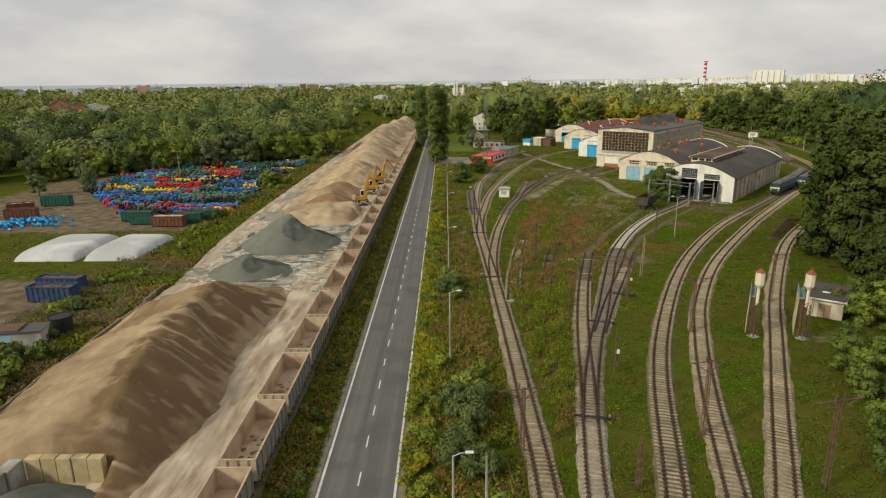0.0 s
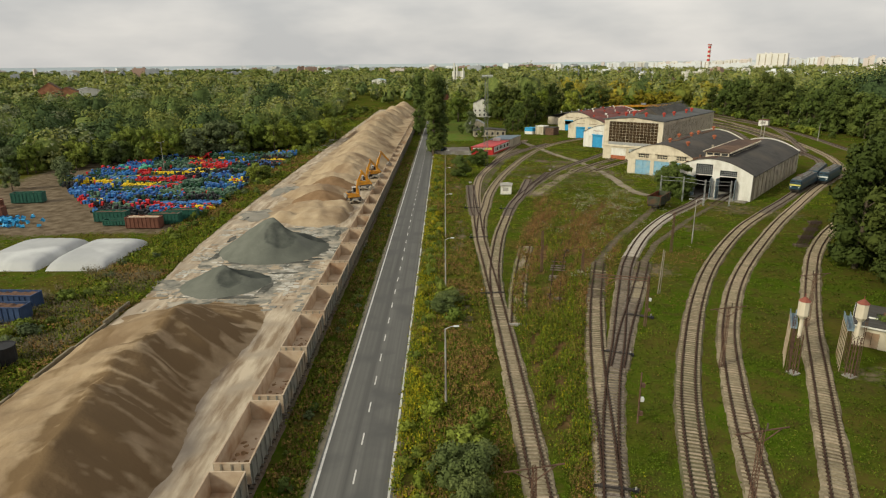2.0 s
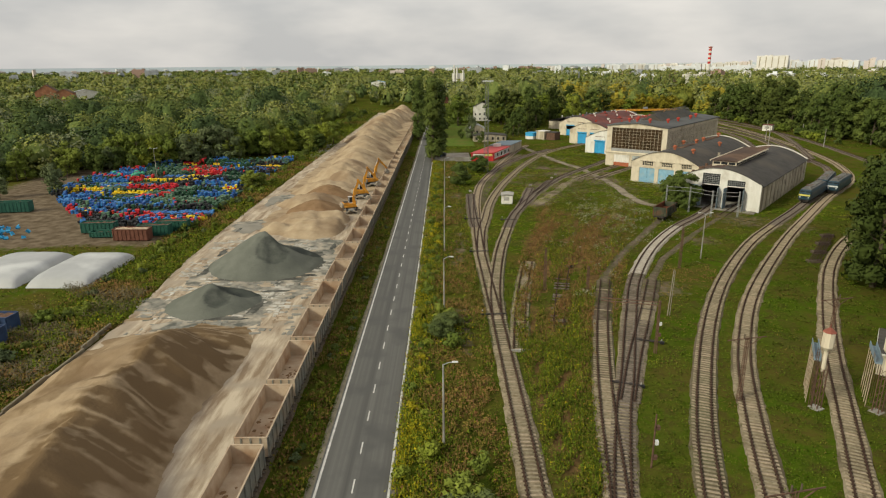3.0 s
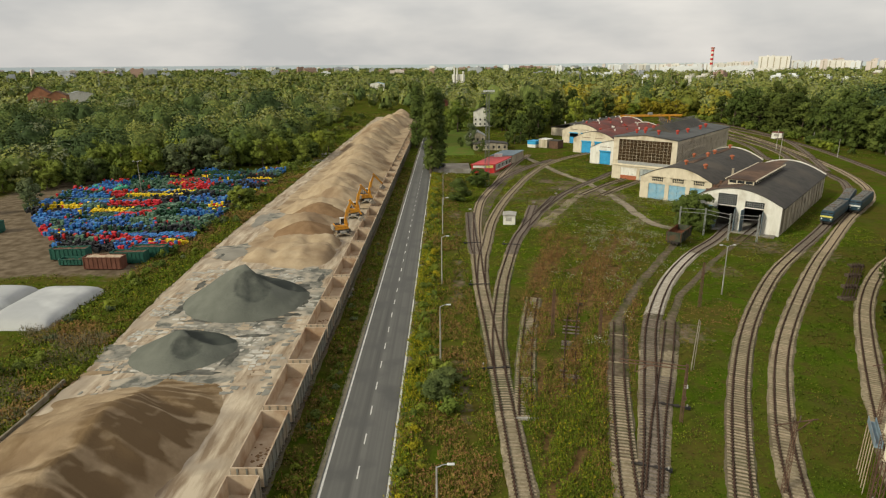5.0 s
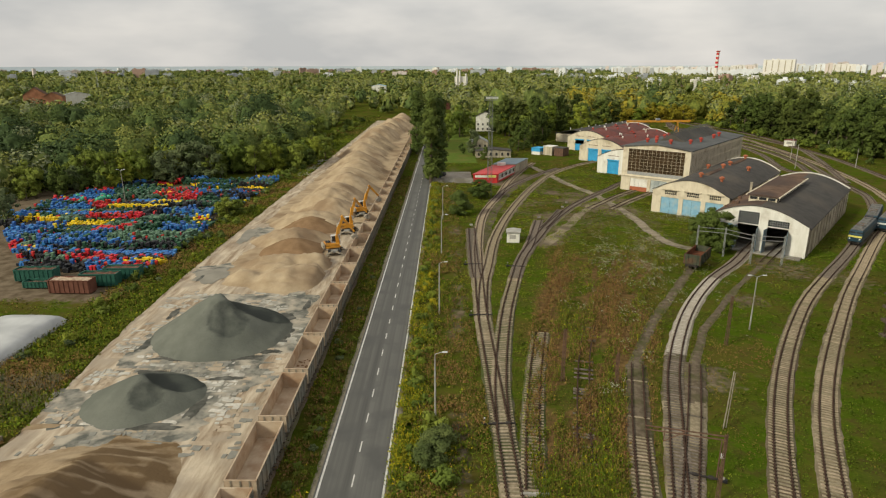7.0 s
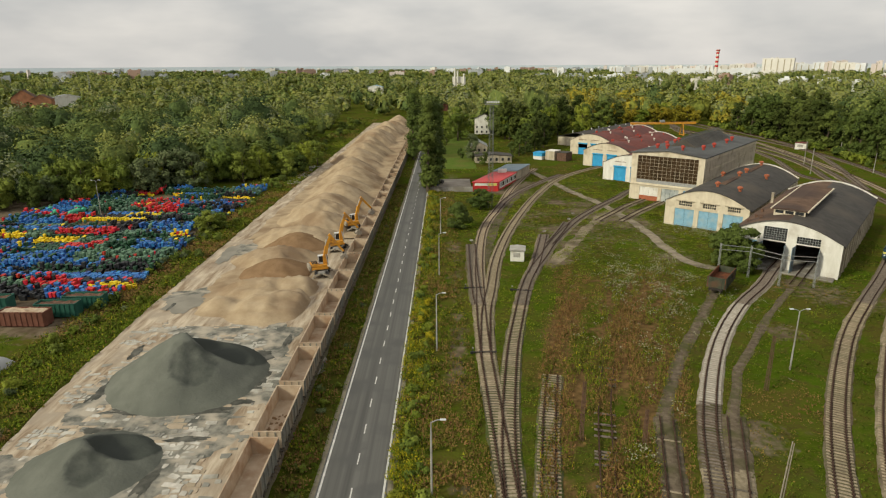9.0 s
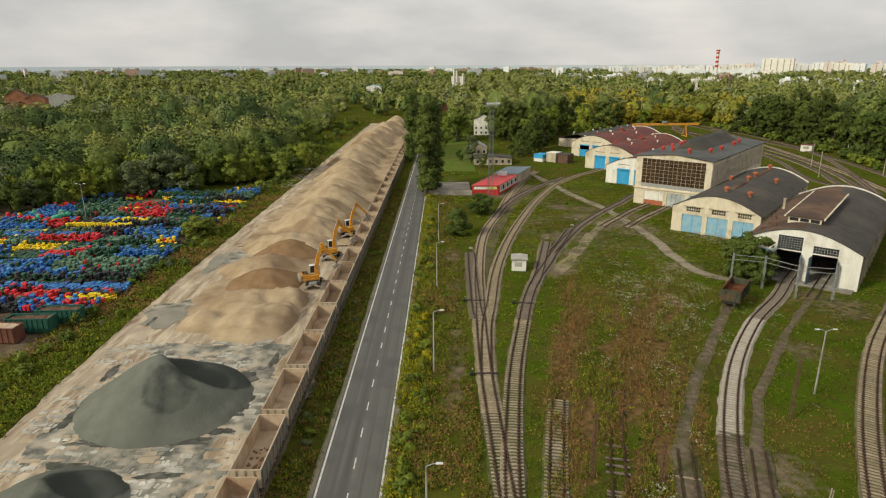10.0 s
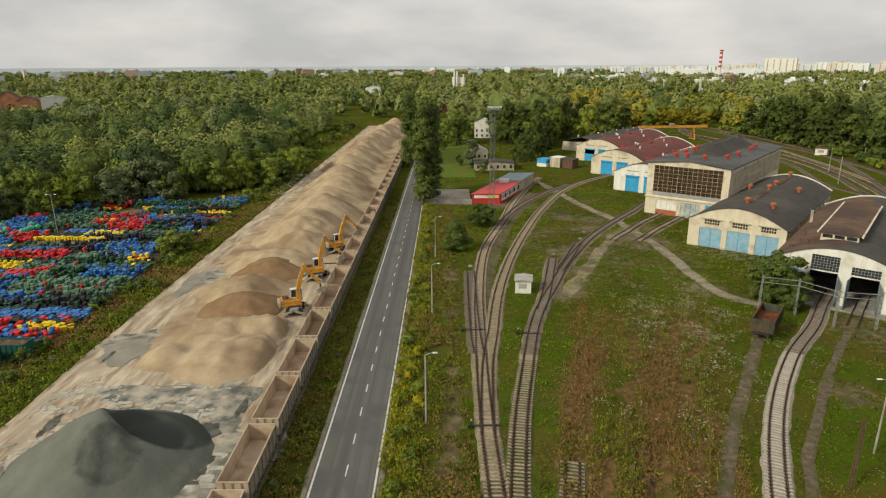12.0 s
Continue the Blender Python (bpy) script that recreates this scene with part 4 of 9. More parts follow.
def grit_cone(x, y, cx, cy, r, h, seed):
    """A tipped cone with a pit dug into its far side and a slipped face before the top."""
    k = r / 10.3
    z = cone(x, y, cx, cy, r, h, seed, 1.0, 0.97, 0.11, 0.07)
    # the half turned from the light falls a little steeper below a faint ridge
    z -= 0.22 * k * smooth(0.0, 2.2, (x - cx) / k + 0.10 * (y - cy) / k) * smooth(0.3, 1.5, z)
    pit, slump = grit_bite(x, y, cx, cy, k, seed)
    if pit > 0:
        floor_z = h * (0.17 + 0.10 * noise.noise(Vector((x * 0.25, y * 0.25, seed)))) + 0.12 * gully(x, y, 0.5, seed)
        z = min(z, floor_z + (z - floor_z) * (1 - smooth(0.0, 0.30, pit)))
    if slump > 0:
        z -= 0.36 * k * smooth(0.0, 0.35, slump) + 0.10 * gully(x, y, 0.55, seed) * smooth(0.0, 0.3, slump)
    toe = 1 - smooth(0.2, 1.5, z)
    return z + 0.10 * toe * gully(x, y, 0.8, seed + 4)


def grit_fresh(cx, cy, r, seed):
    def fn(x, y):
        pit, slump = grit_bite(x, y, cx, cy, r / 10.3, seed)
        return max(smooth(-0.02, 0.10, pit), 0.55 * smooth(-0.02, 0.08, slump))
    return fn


def big_grit(x, y):
    return max(-0.05, grit_cone(x, y, -34.5, 125.6, 10.4, 6.9, 2.5) + 0.05 * fbm(x, y, 0.5, 3))


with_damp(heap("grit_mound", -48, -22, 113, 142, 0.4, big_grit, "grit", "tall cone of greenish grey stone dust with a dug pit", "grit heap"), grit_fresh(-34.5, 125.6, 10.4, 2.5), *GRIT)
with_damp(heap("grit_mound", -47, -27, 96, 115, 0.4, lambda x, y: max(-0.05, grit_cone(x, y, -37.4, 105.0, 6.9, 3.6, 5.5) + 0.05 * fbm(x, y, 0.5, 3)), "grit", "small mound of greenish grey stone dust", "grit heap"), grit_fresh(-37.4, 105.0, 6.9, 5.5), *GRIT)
heap("grit_mound", -46, -24, 20, 46, 0.5, lambda x, y: max(-0.05, cone(x, y, -34.3, 34.6, 7.2, 3.9, 1.5, 1.0, 0.95, 0.22)) if y < 41.5 else -0.05, "grit", "dark grey grit heap behind a concrete block wall", "grit heap")


# low retaining wall along the apron
def build_kerb_wall():
    w = empty("retaining_wall", None, "low weathered concrete retaining wall beside the apron", "wall", kind="structure")
    for k in range(21):
        bm = bmesh.new()
        y = 12 + k * 4.0
        x = -48.9 - 0.5 * smooth(84, 92, y)
        box(bm, x - 0.15, x + 0.15, y, y + 3.96, -0.3, 0.55 + 0.15 * math.sin(k * 1.7))
        bmesh.ops.bevel(bm, geom=bm.edges[:], offset=0.03, segments=1, affect="EDGES")
        part("panel", bm, "shoulder", w)


build_kerb_wall()


def build_block_wall():
    """Bay of big blocks by the dark grit."""
    w = empty("block_wall", None, "bay wall of large pale concrete blocks", "wall", kind="structure")
    for i in range(5):
        bm = bmesh.new()
        x = -37.6 + i * 1.37 * 1.0
        box(bm, x, x + 1.36 - 0.03 * (i % 3), 41.7 + 0.05 * (i % 2), 42.5, 0, 2.5 + 0.05 * (i % 2))
        bmesh.ops.bevel(bm, geom=bm.edges[:], offset=0.06, segments=1, affect="EDGES")
        part("block", bm, "block", w)
    for i in range(3):
        bm = bmesh.new()
        y = 36.0 + i * 1.95
        box(bm, -38.9 - 0.3 * (2 - i), -37.7 - 0.3 * (2 - i), y, y + 1.9, 0, 2.5)
        bmesh.ops.bevel(bm, geom=bm.edges[:], offset=0.06, segments=1, affect="EDGES")
        part("block", bm, "concrete", w)


build_block_wall()


# ---- train ----
WL, WW = 10.05, 3.05


def build_wagon():
    w = empty("gondola_wagon", None, "empty grey open freight wagon with dusty tan inside", "wagon", "wagons of the train")
    z0, z1, t = 1.28, 3.32, 0.07
    for s in (-1, 1):
        bm = bmesh.new()
        x = s * (WW / 2 - t / 2)
        box(bm, x - t / 2, x + t / 2, 0, WL, z0, z1)
        part("side_wall", bm, "wagon_in", w)
        bm = bmesh.new()
        xo = s * (WW / 2 + 0.013)
        box(bm, xo - 0.012, xo + 0.012, 0, WL, z0, z1 - 0.1)
        part("side_sheet", bm, "wagon_out", w, "grey outer sheet")
        for k in range(8):
            bm = bmesh.new()
            y = 0.35 + k * (WL - 0.7) / 7
            box(bm, min(s * WW / 2 + s * 0.03, s * WW / 2 + s * 0.15), max(s * WW / 2 + s * 0.03, s * WW / 2 + s * 0.15), y - 0.09, y + 0.09, z0 - 0.1, z1 - 0.05)
            part("stanchion", bm, "wagon_out", w)
    for y in (t / 2, WL - t / 2):
        bm = bmesh.new()
        box(bm, -WW / 2 + t, WW / 2 - t, y - t / 2, y + t / 2, z0, z1)
        part("end_wall", bm, "wagon_in", w)
        for k in (-0.9, 0, 0.9):
            bm = bmesh.new()
            o = -0.1 if y < 1 else 0.1
            yy = y + (o * 1.0)
            box(bm, k - 0.08, k + 0.08, min(yy, yy - o * 0.6), max(yy, yy - o * 0.6), z0, z1)
            part("end_post", bm, "wagon_out", w)
    bm = bmesh.new()
    box(bm, -WW / 2 + t, WW / 2 - t, t, WL - t, z0, z0 + 0.06)
    part("floor_plate", bm, "wagon_in", w)
    bm = bmesh.new()
    r = 0.07
    for s in (-1, 1):
        box(bm, s * (WW / 2 - 0.02) - r, s * (WW / 2 - 0.02) + r, -0.02, WL + 0.02, z1, z1 + 0.09)
    for y in (0.03, WL - 0.03):
        box(bm, -WW / 2 + r, WW / 2 - r, y - r, y + r, z1 + 0.002, z1 + 0.088)
    part("top_rim", bm, "wagon_in", w, "tan steel top rim")
    bm = bmesh.new()
    for s in (-0.55, 0.55):
        box(bm, s - 0.1, s + 0.1, -0.1, WL + 0.1, 0.95, 1.27)
    for y in (0.1, 2.5, 5, 7.5, WL - 0.1):
        box(bm, -1.3, 1.3, y - 0.1, y + 0.1, 1.02, 1.26)
    part("underframe", bm, "wheel", w)
    for y in (2.0, WL - 2.0):
        bm = bmesh.new()
        rod(bm, (-0.95, y, 0.68), (0.95, y, 0.68), 0.08, n=8)
        for s in (-0.75, 0.75):
            rod(bm, (s - 0.06, y, 0.68), (s + 0.06, y, 0.68), 0.5, n=18)
        part("wheelset", bm, "wheel", w)
        for s in (-1, 1):
            bm = bmesh.new()
            prism(bm, [(-0.9, 1.0), (0.9, 1.0), (0.35, 0.5), (-0.35, 0.5)], s * 1.05 - 0.06, s * 1.05 + 0.06)
            bmesh.ops.transform(bm, matrix=Matrix.Translation((0, y, 0)) @ Matrix.Rotation(radians(90), 4, "Z"), verts=bm.verts)
            part("axle_guard", bm, "rust", w)
    for y, o in ((0, -1), (WL, 1)):
        for s in (-0.87, 0.87):
            bm = bmesh.new()
            rod(bm, (s, y, 1.06), (s, y + o * 0.42, 1.06), 0.09, n=8)
            rod(bm, (s, y + o * 0.42, 1.06), (s, y + o * 0.50, 1.06), 0.23, n=12)
            part("buffer", bm, "wheel", w)
    return w


def wagon_load(x, y, full, seed):
    """Sand lying in a wagon."""
    def fn(px, py):
        e = min(px + WW / 2, WW / 2 - px, 9, py, WL - py)
        return 1.34 + full * min(1.0, max(0.02, e) * 1.1) * (0.75 + 0.5 * fbm(px, py, 0.5, seed))
    xs, ys = np.linspace(-WW / 2 + 0.08, WW / 2 - 0.08, 9), np.linspace(0.08, WL - 0.08, 26)
    vs = [(a, b, fn(a, b)) for b in ys for a in xs]
    fs = [(j * 9 + i, j * 9 + i + 1, (j + 1) * 9 + i + 1, (j + 1) * 9 + i) for j in range(25) for i in range(8)]
    ob = link("sand_load", raw("sand_load", vs, fs, smooth=True), "sand")
    ob.location = (x, y, 0.12)
    return tagged(ob, "pale sand lying in an open wagon", "sand load", "loads in the wagons")


def wagon_scraps(x, y, rng):
    """Crusts of old sand on a wagon's floor."""
    vs, fs = [], []
    for k in range(38):
        cx, cy, r = rng.uniform(-1.2, 1.2), rng.uniform(0.6, 6.8), rng.uniform(0.10, 0.34)
        n = 6
        b = len(vs)
        vs.append((cx, cy, 1.42 + rng.uniform(0, 0.06)))
        for i in range(n):
            a = 6.283 * i / n + rng.uniform(-0.3, 0.3)
            vs.append((cx + r * math.cos(a) * rng.uniform(0.6, 1.2), cy + r * math.sin(a) * rng.uniform(0.6, 1.2), 1.345))
        fs += [(b, b + 1 + i, b + 1 + (i + 1) % n) for i in range(n)]
    ob = link("sand_crust", raw("sand_crust", vs, fs), "sand_damp")
    ob.location = (x, y, 0.12)
    return tagged(ob, "dark crusts of old sand on a wagon floor", "sand crust", "crusts in the wagons", "stuff")


WAGON = build_wagon()
WAGON.matrix_basis = pose(TRAIN_X, 39.9, 0.12)
_rng = random.Random(5)
for _k in range(-2, 39):
    _y = 39.9 + 11.13 * _k
    if _k:
        copy_thing(WAGON, pose(TRAIN_X, _y, 0.12))
    if _y > 150:
        _f = {11: 0.5, 12: 0.12, 13: 0.55, 14: 0.12, 15: 0.9}.get(_k, _rng.choice([0.9, 1.3, 0.5, 1.1]))
        wagon_load(TRAIN_X, _y, _f, _k)
    elif _k < 4 or _k == 6:
        wagon_scraps(TRAIN_X, _y, _rng)


# ---- engine sheds ----
def arch(x, w, eave, rise):
    q = 2 * x / w - 1
    return eave + rise * (1 - q * q) * (1 - 0.12 * q * q)


def wall_with_holes(bm, w, top, holes, y0, y1, step=0.75):
    """A wall along x from 0 to w with a top line and rectangular openings (x0, x1, z0, z1)."""
    xs = sorted(set([round(v, 3) for v in np.linspace(0, w, int(w / step) + 1)] + [round(v, 3) for h in holes for v in h[:2]]))
    for a, b in zip(xs, xs[1:]):
        if b - a < 1e-3:
            continue
        spans = [(0.0, None)]
        for hx0, hx1, hz0, hz1 in sorted(holes, key=lambda h: h[2]):
            if hx0 - 1e-4 <= a and b <= hx1 + 1e-4:
                lo = spans.pop()[0]
                if hz0 > lo:
                    spans.append((lo, hz0))
                spans.append((hz1, None))
        for lo, hi in spans:
            za, zb = (top(a), top(b)) if hi is None else (hi, hi)
            if za <= lo:
                continue
            vs = [bm.verts.new(p) for p in ((a, y0, lo), (b, y0, lo), (b, y1, lo), (a, y1, lo), (a, y0, za), (b, y0, zb), (b, y1, zb), (a, y1, za))]
            for q in ((3, 2, 1, 0), (4, 5, 6, 7), (0, 1, 5, 4), (1, 2, 6, 5), (2, 3, 7, 6), (3, 0, 4, 7)):
                bm.faces.new([vs[i] for i in q])
    bmesh.ops.remove_doubles(bm, verts=bm.verts, dist=1e-4)


def arch_roof(x0, x1, w, eave, rise, y0, y1, thick, lift=0.0, over=0.35):
    bm = bmesh.new()
    xs = np.linspace(x0, x1, 15)
    out = [(x, arch(min(max(x, 0), w), w, eave, rise) + lift - (0.25 if x < 0 or x > w else 0)) for x in xs]
    prism(bm, [(x, z + thick) for x, z in out][::-1] + [(x, z) for x, z in out], y0, y1)
    return bm


def glazing(parent, x0, x1, z0, z1, y, cols, rows, glass="glass_dark", bar="steel", w=0.06, name="window", label=""):
    win = empty(name)
    win.parent = parent
    tagged(win, label)
    bm = bmesh.new()
    box(bm, x0, x1, y, y + 0.03, z0, z1)
    part("pane", bm, glass, win)
    bm = bmesh.new()
    box(bm, -w / 2, w / 2, y - 0.06, y - 0.004, z0, z1)
    first = part("mullion", bm, bar, win)
    for i in range(cols + 1):
        ob = first if i == 0 else link("mullion", first.data, None, win)
        ob.location = (x0 + (x1 - x0) * i / cols, 0, 0)
    bm = bmesh.new()
    box(bm, x0, x1, y - 0.05, y - 0.008, -w / 2, w / 2)
    first = part("transom", bm, bar, win)
    for j in range(rows + 1):
        ob = first if j == 0 else link("transom", first.data, None, win)
        ob.location = (0, 0, z0 + (z1 - z0) * j / rows)
    return win


def door_leaf(parent, x0, x1, z1, y, material="blue_door", n=2, name="door", label=""):
    d = empty(name)
    d.parent = parent
    tagged(d, label)
    for i in range(n):
        a, b = x0 + (x1 - x0) * i / n + 0.03, x0 + (x1 - x0) * (i + 1) / n - 0.03
        bm = bmesh.new()
        box(bm, a, b, y, y + 0.08, 0.05, z1)
        k = max(2, int((b - a) / 0.45))
        for j in range(k):
            xx = a + (b - a) * (j + 0.5) / k
            box(bm, xx - 0.02, xx + 0.02, y - 0.03, y - 0.001, 0.1, z1 - 0.05)
        for zz in (0.5, z1 * 0.5, z1 - 0.4):
            box(bm, a + 0.05, b - 0.05, y - 0.05, y - 0.032, zz - 0.07, zz + 0.07)
        part("door_leaf", bm, material, d)
    return d


def vent(parent, x, y, z, material, h=1.1, r=0.42):
    bm = bmesh.new()
    rod(bm, (x, y, z - 0.5), (x, y, z + h * 0.55), r * 0.65, n=10)
    rod(bm, (x, y, z + h * 0.5), (x, y, z + h * 0.8), r * 1.15, r * 1.2, n=10)
    rod(bm, (x, y, z + h * 0.8), (x, y, z + h), r * 1.2, r * 0.3, n=10)
    part("roof_vent", bm, material, parent)


def shed_shell(key, label, wall, side, roof, eave, rise, holes, roof2=None, front_pos=None):
    s = empty("engine_shed", pose(CORNERS[key][0], CORNERS[key][1], -0.05, 0, 0, -39), label, "shed", "row of engine sheds")
    W, D = SHED_W, SHED_D
    bm = bmesh.new()
    wall_with_holes(bm, W, lambda x: arch(x, W, eave, rise) + 0.28, holes, 0.0, 0.45)
    part("front_wall", bm, wall, s)
    bm = bmesh.new()
    wall_with_holes(bm, W, lambda x: arch(x, W, eave, rise) + 0.25, [], D - 0.4, D)
    part("rear_wall", bm, wall, s)
    for x in (0.0, W - 0.35):
        bm = bmesh.new()
        box(bm, x, x + 0.35, 0.46, D - 0.41, 0, eave - 0.02)
        part("side_wall", bm, side, s)
        for k in range(13):
            bm = bmesh.new()
            y = 2.2 + k * 4.4
            xa, xb = (x - 0.18, x - 0.003) if x == 0 else (x + 0.353, x + 0.53)
            box(bm, xa, xb, y - 0.22, y + 0.22, 0, eave - 0.15)
            part("pilaster", bm, side, s)
    if roof2:
        part("roof_slope", arch_roof(-0.35, W / 2, W, eave, rise, 0.47, D + 0.25, 0.16), roof, s, smooth=False)
        part("roof_slope", arch_roof(W / 2, W + 0.35, W, eave, rise, 0.47, D + 0.25, 0.16), roof2, s, smooth=False)
    else:
        part("roof", arch_roof(-0.35, W + 0.35, W, eave, rise, 0.47, D + 0.25, 0.16), roof, s)
    bm = bmesh.new()
    xs = np.linspace(-0.2, W + 0.2, 22)
    out = [(x, arch(min(max(x, 0), W), W, eave, rise) + 0.285) for x in xs]
    prism(bm, [(x, z + 0.14) for x, z in out][::-1] + out, -0.22, 0.62)
    part("front_coping", bm, "roof_dark", s, "dark coping on the gable")
    bm = bmesh.new()
    prism(bm, [(x, z + 0.14) for x, z in out][::-1] + out, D - 0.5, D + 0.3)
    part("rear_coping", bm, "white", s, "pale coping on the gable")
    return s


def build_sheds():
    W, D = SHED_W, SHED_D
    # first shed, with its doors standing open
    e, r = 6.7, 3.4
    s = shed_shell("a", "white arched engine shed with open doors and a dark roof", "white", "grey_wall", "roof_brown", e, r, [(6.5, 10.9, 0, 5.9), (6.5, 10.9, 6.1, 8.9), (12.8, 17.1, 0, 5.9), (12.8, 17.1, 6.1, 7.6), (1.8, 5.4, 0, 5.6)], "roof_dark")
    glazing(s, 6.5, 10.9, 6.1, 8.9, 0.2, 9, 6, label="dark gridded window above an open doorway")
    glazing(s, 12.8, 17.1, 6.1, 7.6, 0.2, 9, 3, label="dark gridded window above an open doorway")
    door_leaf(s, 1.8, 5.4, 5.6, 0.15, label="closed pale blue shed door")
    for x in (6.5, 12.8, 10.9, 17.1):
        bm = bmesh.new()
        sgn = -1 if x in (6.5, 12.8) else 1
        box(bm, -0.05, 0.05, -2.1, -0.02, 0.1, 5.6)
        bmesh.ops.transform(bm, matrix=Matrix.Translation((x, 0, 0)) @ Matrix.Rotation(radians(6 * sgn), 4, "Z"), verts=bm.verts)
        part("open_leaf", bm, "grey_blue", s, "pale blue door leaf folded open")
    bm = bmesh.new()
    box(bm, 0.4, W - 0.4, 0.5, D - 0.5, 0.0, 0.16)
    part("shed_floor", bm, "concrete", s, "bare concrete floor inside the shed")
    bm = bmesh.new()
    box(bm, 5.6, W - 0.8, -2.8, -0.03, 0.0, 0.15)
    part("door_apron", bm, "shoulder", s, "pale concrete strip before the doors")
    zc = arch(W / 2, W, e, r)
    bm = bmesh.new()
    prism(bm, [(6.3, zc - 0.8), (6.3, zc + 1.05), (12.4, zc + 1.05), (12.4, zc - 0.8)], 8.0, 40.0)
    part("monitor_body", bm, "cream", s, "cream walls of the roof lantern")
    bm = bmesh.new()
    prism(bm, [(5.8, zc + 1.06), (5.8, zc + 1.22), (9.3, zc + 1.6), (12.9, zc + 1.22), (12.9, zc + 1.06)], 7.7, 40.4)
    part("monitor_roof", bm, "roof_brown", s, "brown roof of the lantern")
    for xx in (5.62, 12.78):
        bm = bmesh.new()
        box(bm, xx, xx + 0.3, 7.6, 40.5, zc + 1.0, zc + 1.3)
        part("fascia", bm, "cream", s, "pale edge board of the lantern")
    for k in range(3):
        bm = bmesh.new()
        box(bm, 6.6 + k * 1.95, 8.2 + k * 1.95, 7.96, 7.99, zc + 0.22, zc + 0.86)
        part("monitor_window", bm, "glass_dark", s)
    for k in range(16):
        bm = bmesh.new()
        box(bm, 12.41, 12.45, 8.5 + k * 1.95, 10.0 + k * 1.95, zc + 0.15, zc + 0.86)
        part("monitor_window", bm, "glass_dark", s)
    for x, y, h in ((0.9, 33, 2.7), (2.2, 17, 0.9), (2.6, 10, 0.7), (4.0, 8.2, 0.6), (4.4, 6.0, 0.5), (1.9, 6.5, 0.5), (4.8, 16, 0.5), (5.2, 19, 0.5)):
        bm = bmesh.new()
        z = arch(x, W, e, r)
        box(bm, x - 0.28, x + 0.28, y - 0.28, y + 0.28, z - 0.2, z + h)
        box(bm, x - 0.34, x + 0.34, y - 0.34, y + 0.34, z + h + 0.003, z + h + 0.12)
        part("chimney", bm, "grey_wall" if h > 1 else "rust", s)
    # second shed, three blue doors
    e, r = 6.2, 3.6
    doors = [(2.6, 7.6), (8.8, 13.7), (14.9, 19.6)]
    s = shed_shell("b", "cream arched engine shed with three pale blue doors", "cream", "grey_wall", "roof_dark", e, r, [(a, b, 0, 4.7) for a, b in doors] + [(a + 0.9, b - 0.7, 5.45, 6.75) for a, b in doors])
    for a, b in doors:
        door_leaf(s, a, b, 4.7, 0.18, n=2, label="closed pale blue shed door")
        glazing(s, a + 0.9, b - 0.7, 5.45, 6.75, 0.2, 6, 2, bar="cream", w=0.12, label="dark window above a shed door")
        bm = bmesh.new()
        box(bm, a + 0.2, b, -0.35, -0.01, 6.8, 6.98)
        part("lintel", bm, "grey_wall", s)
    for x, y in ((10.3, 8.8), (15.6, 10.5), (4.8, 33.5), (10.4, 29.5), (10.4, 37.0), (16.2, 36.5), (10.4, 55.0)):
        vent(s, x, y, arch(x, W, e, r) + 0.15, "orange", 1.45, 0.62)
    for y0, y1 in ((13, 26), (40, 52)):
        bm = bmesh.new()
        zc = arch(10.4, W, e, r)
        prism(bm, [(9.6, zc - 0.4), (9.6, zc + 0.3), (10.4, zc + 0.65), (11.2, zc + 0.3), (11.2, zc - 0.4)], y0, y1)
        part("skylight_ridge", bm, "roof_brown", s)
    # tall hall
    h = empty("engine_hall", pose(CORNERS["hall"][0], CORNERS["hall"][1], -0.05, 0, 0, -39) @ Matrix.Diagonal((1.07, 1, 1, 1)), "tall cream engine hall with a gridded amber glass front", "hall", "row of engine sheds")
    H = 14.6

    def gable(x):
        return H + 1.3 * (1 - abs(2 * x / W - 1))
    dr = [(3.0, 8.6), (9.6, 14.6), (15.8, 19.6)]
    bm = bmesh.new()
    wall_with_holes(bm, W, gable, [(a, b, 0, 4.3) for a, b in dr] + [(1.8, 19.3, 5.5, 14.1)], 0, 0.5, 1.5)
    part("front_wall", bm, "cream", h)
    bm = bmesh.new()
    box(bm, -0.25, W + 0.1, -0.35, -0.002, 4.9, 5.25)
    part("ledge", bm, "cream", h)
    glazing(h, 1.8, 19.3, 5.5, 14.1, 0.22, 14, 8, "glass_brown", "grey_wall", 0.06, label="large amber glass front with pale bars")
    bm = bmesh.new()
    box(bm, 1.85, 19.25, 0.12, 0.16, 5.52, 6.55)
    part("lower_panes", bm, "steel", h, "grey lower panes")
    door_leaf(h, *dr[0], 4.3, 0.2, "white", 4, label="white shed door with a rusty brown foot")
    bm = bmesh.new()
    box(bm, 3.1, 8.5, 0.02, 0.16, 0.05, 1.5)
    part("door_foot", bm, "orange", h, "rusty brown lower panel")
    door_leaf(h, *dr[1], 4.3, 0.2, "pale_door", 4, label="faded grey-white shed door")
    door_leaf(h, *dr[2], 4.3, 0.2, "blue_strong", 2, label="bright blue shed door")
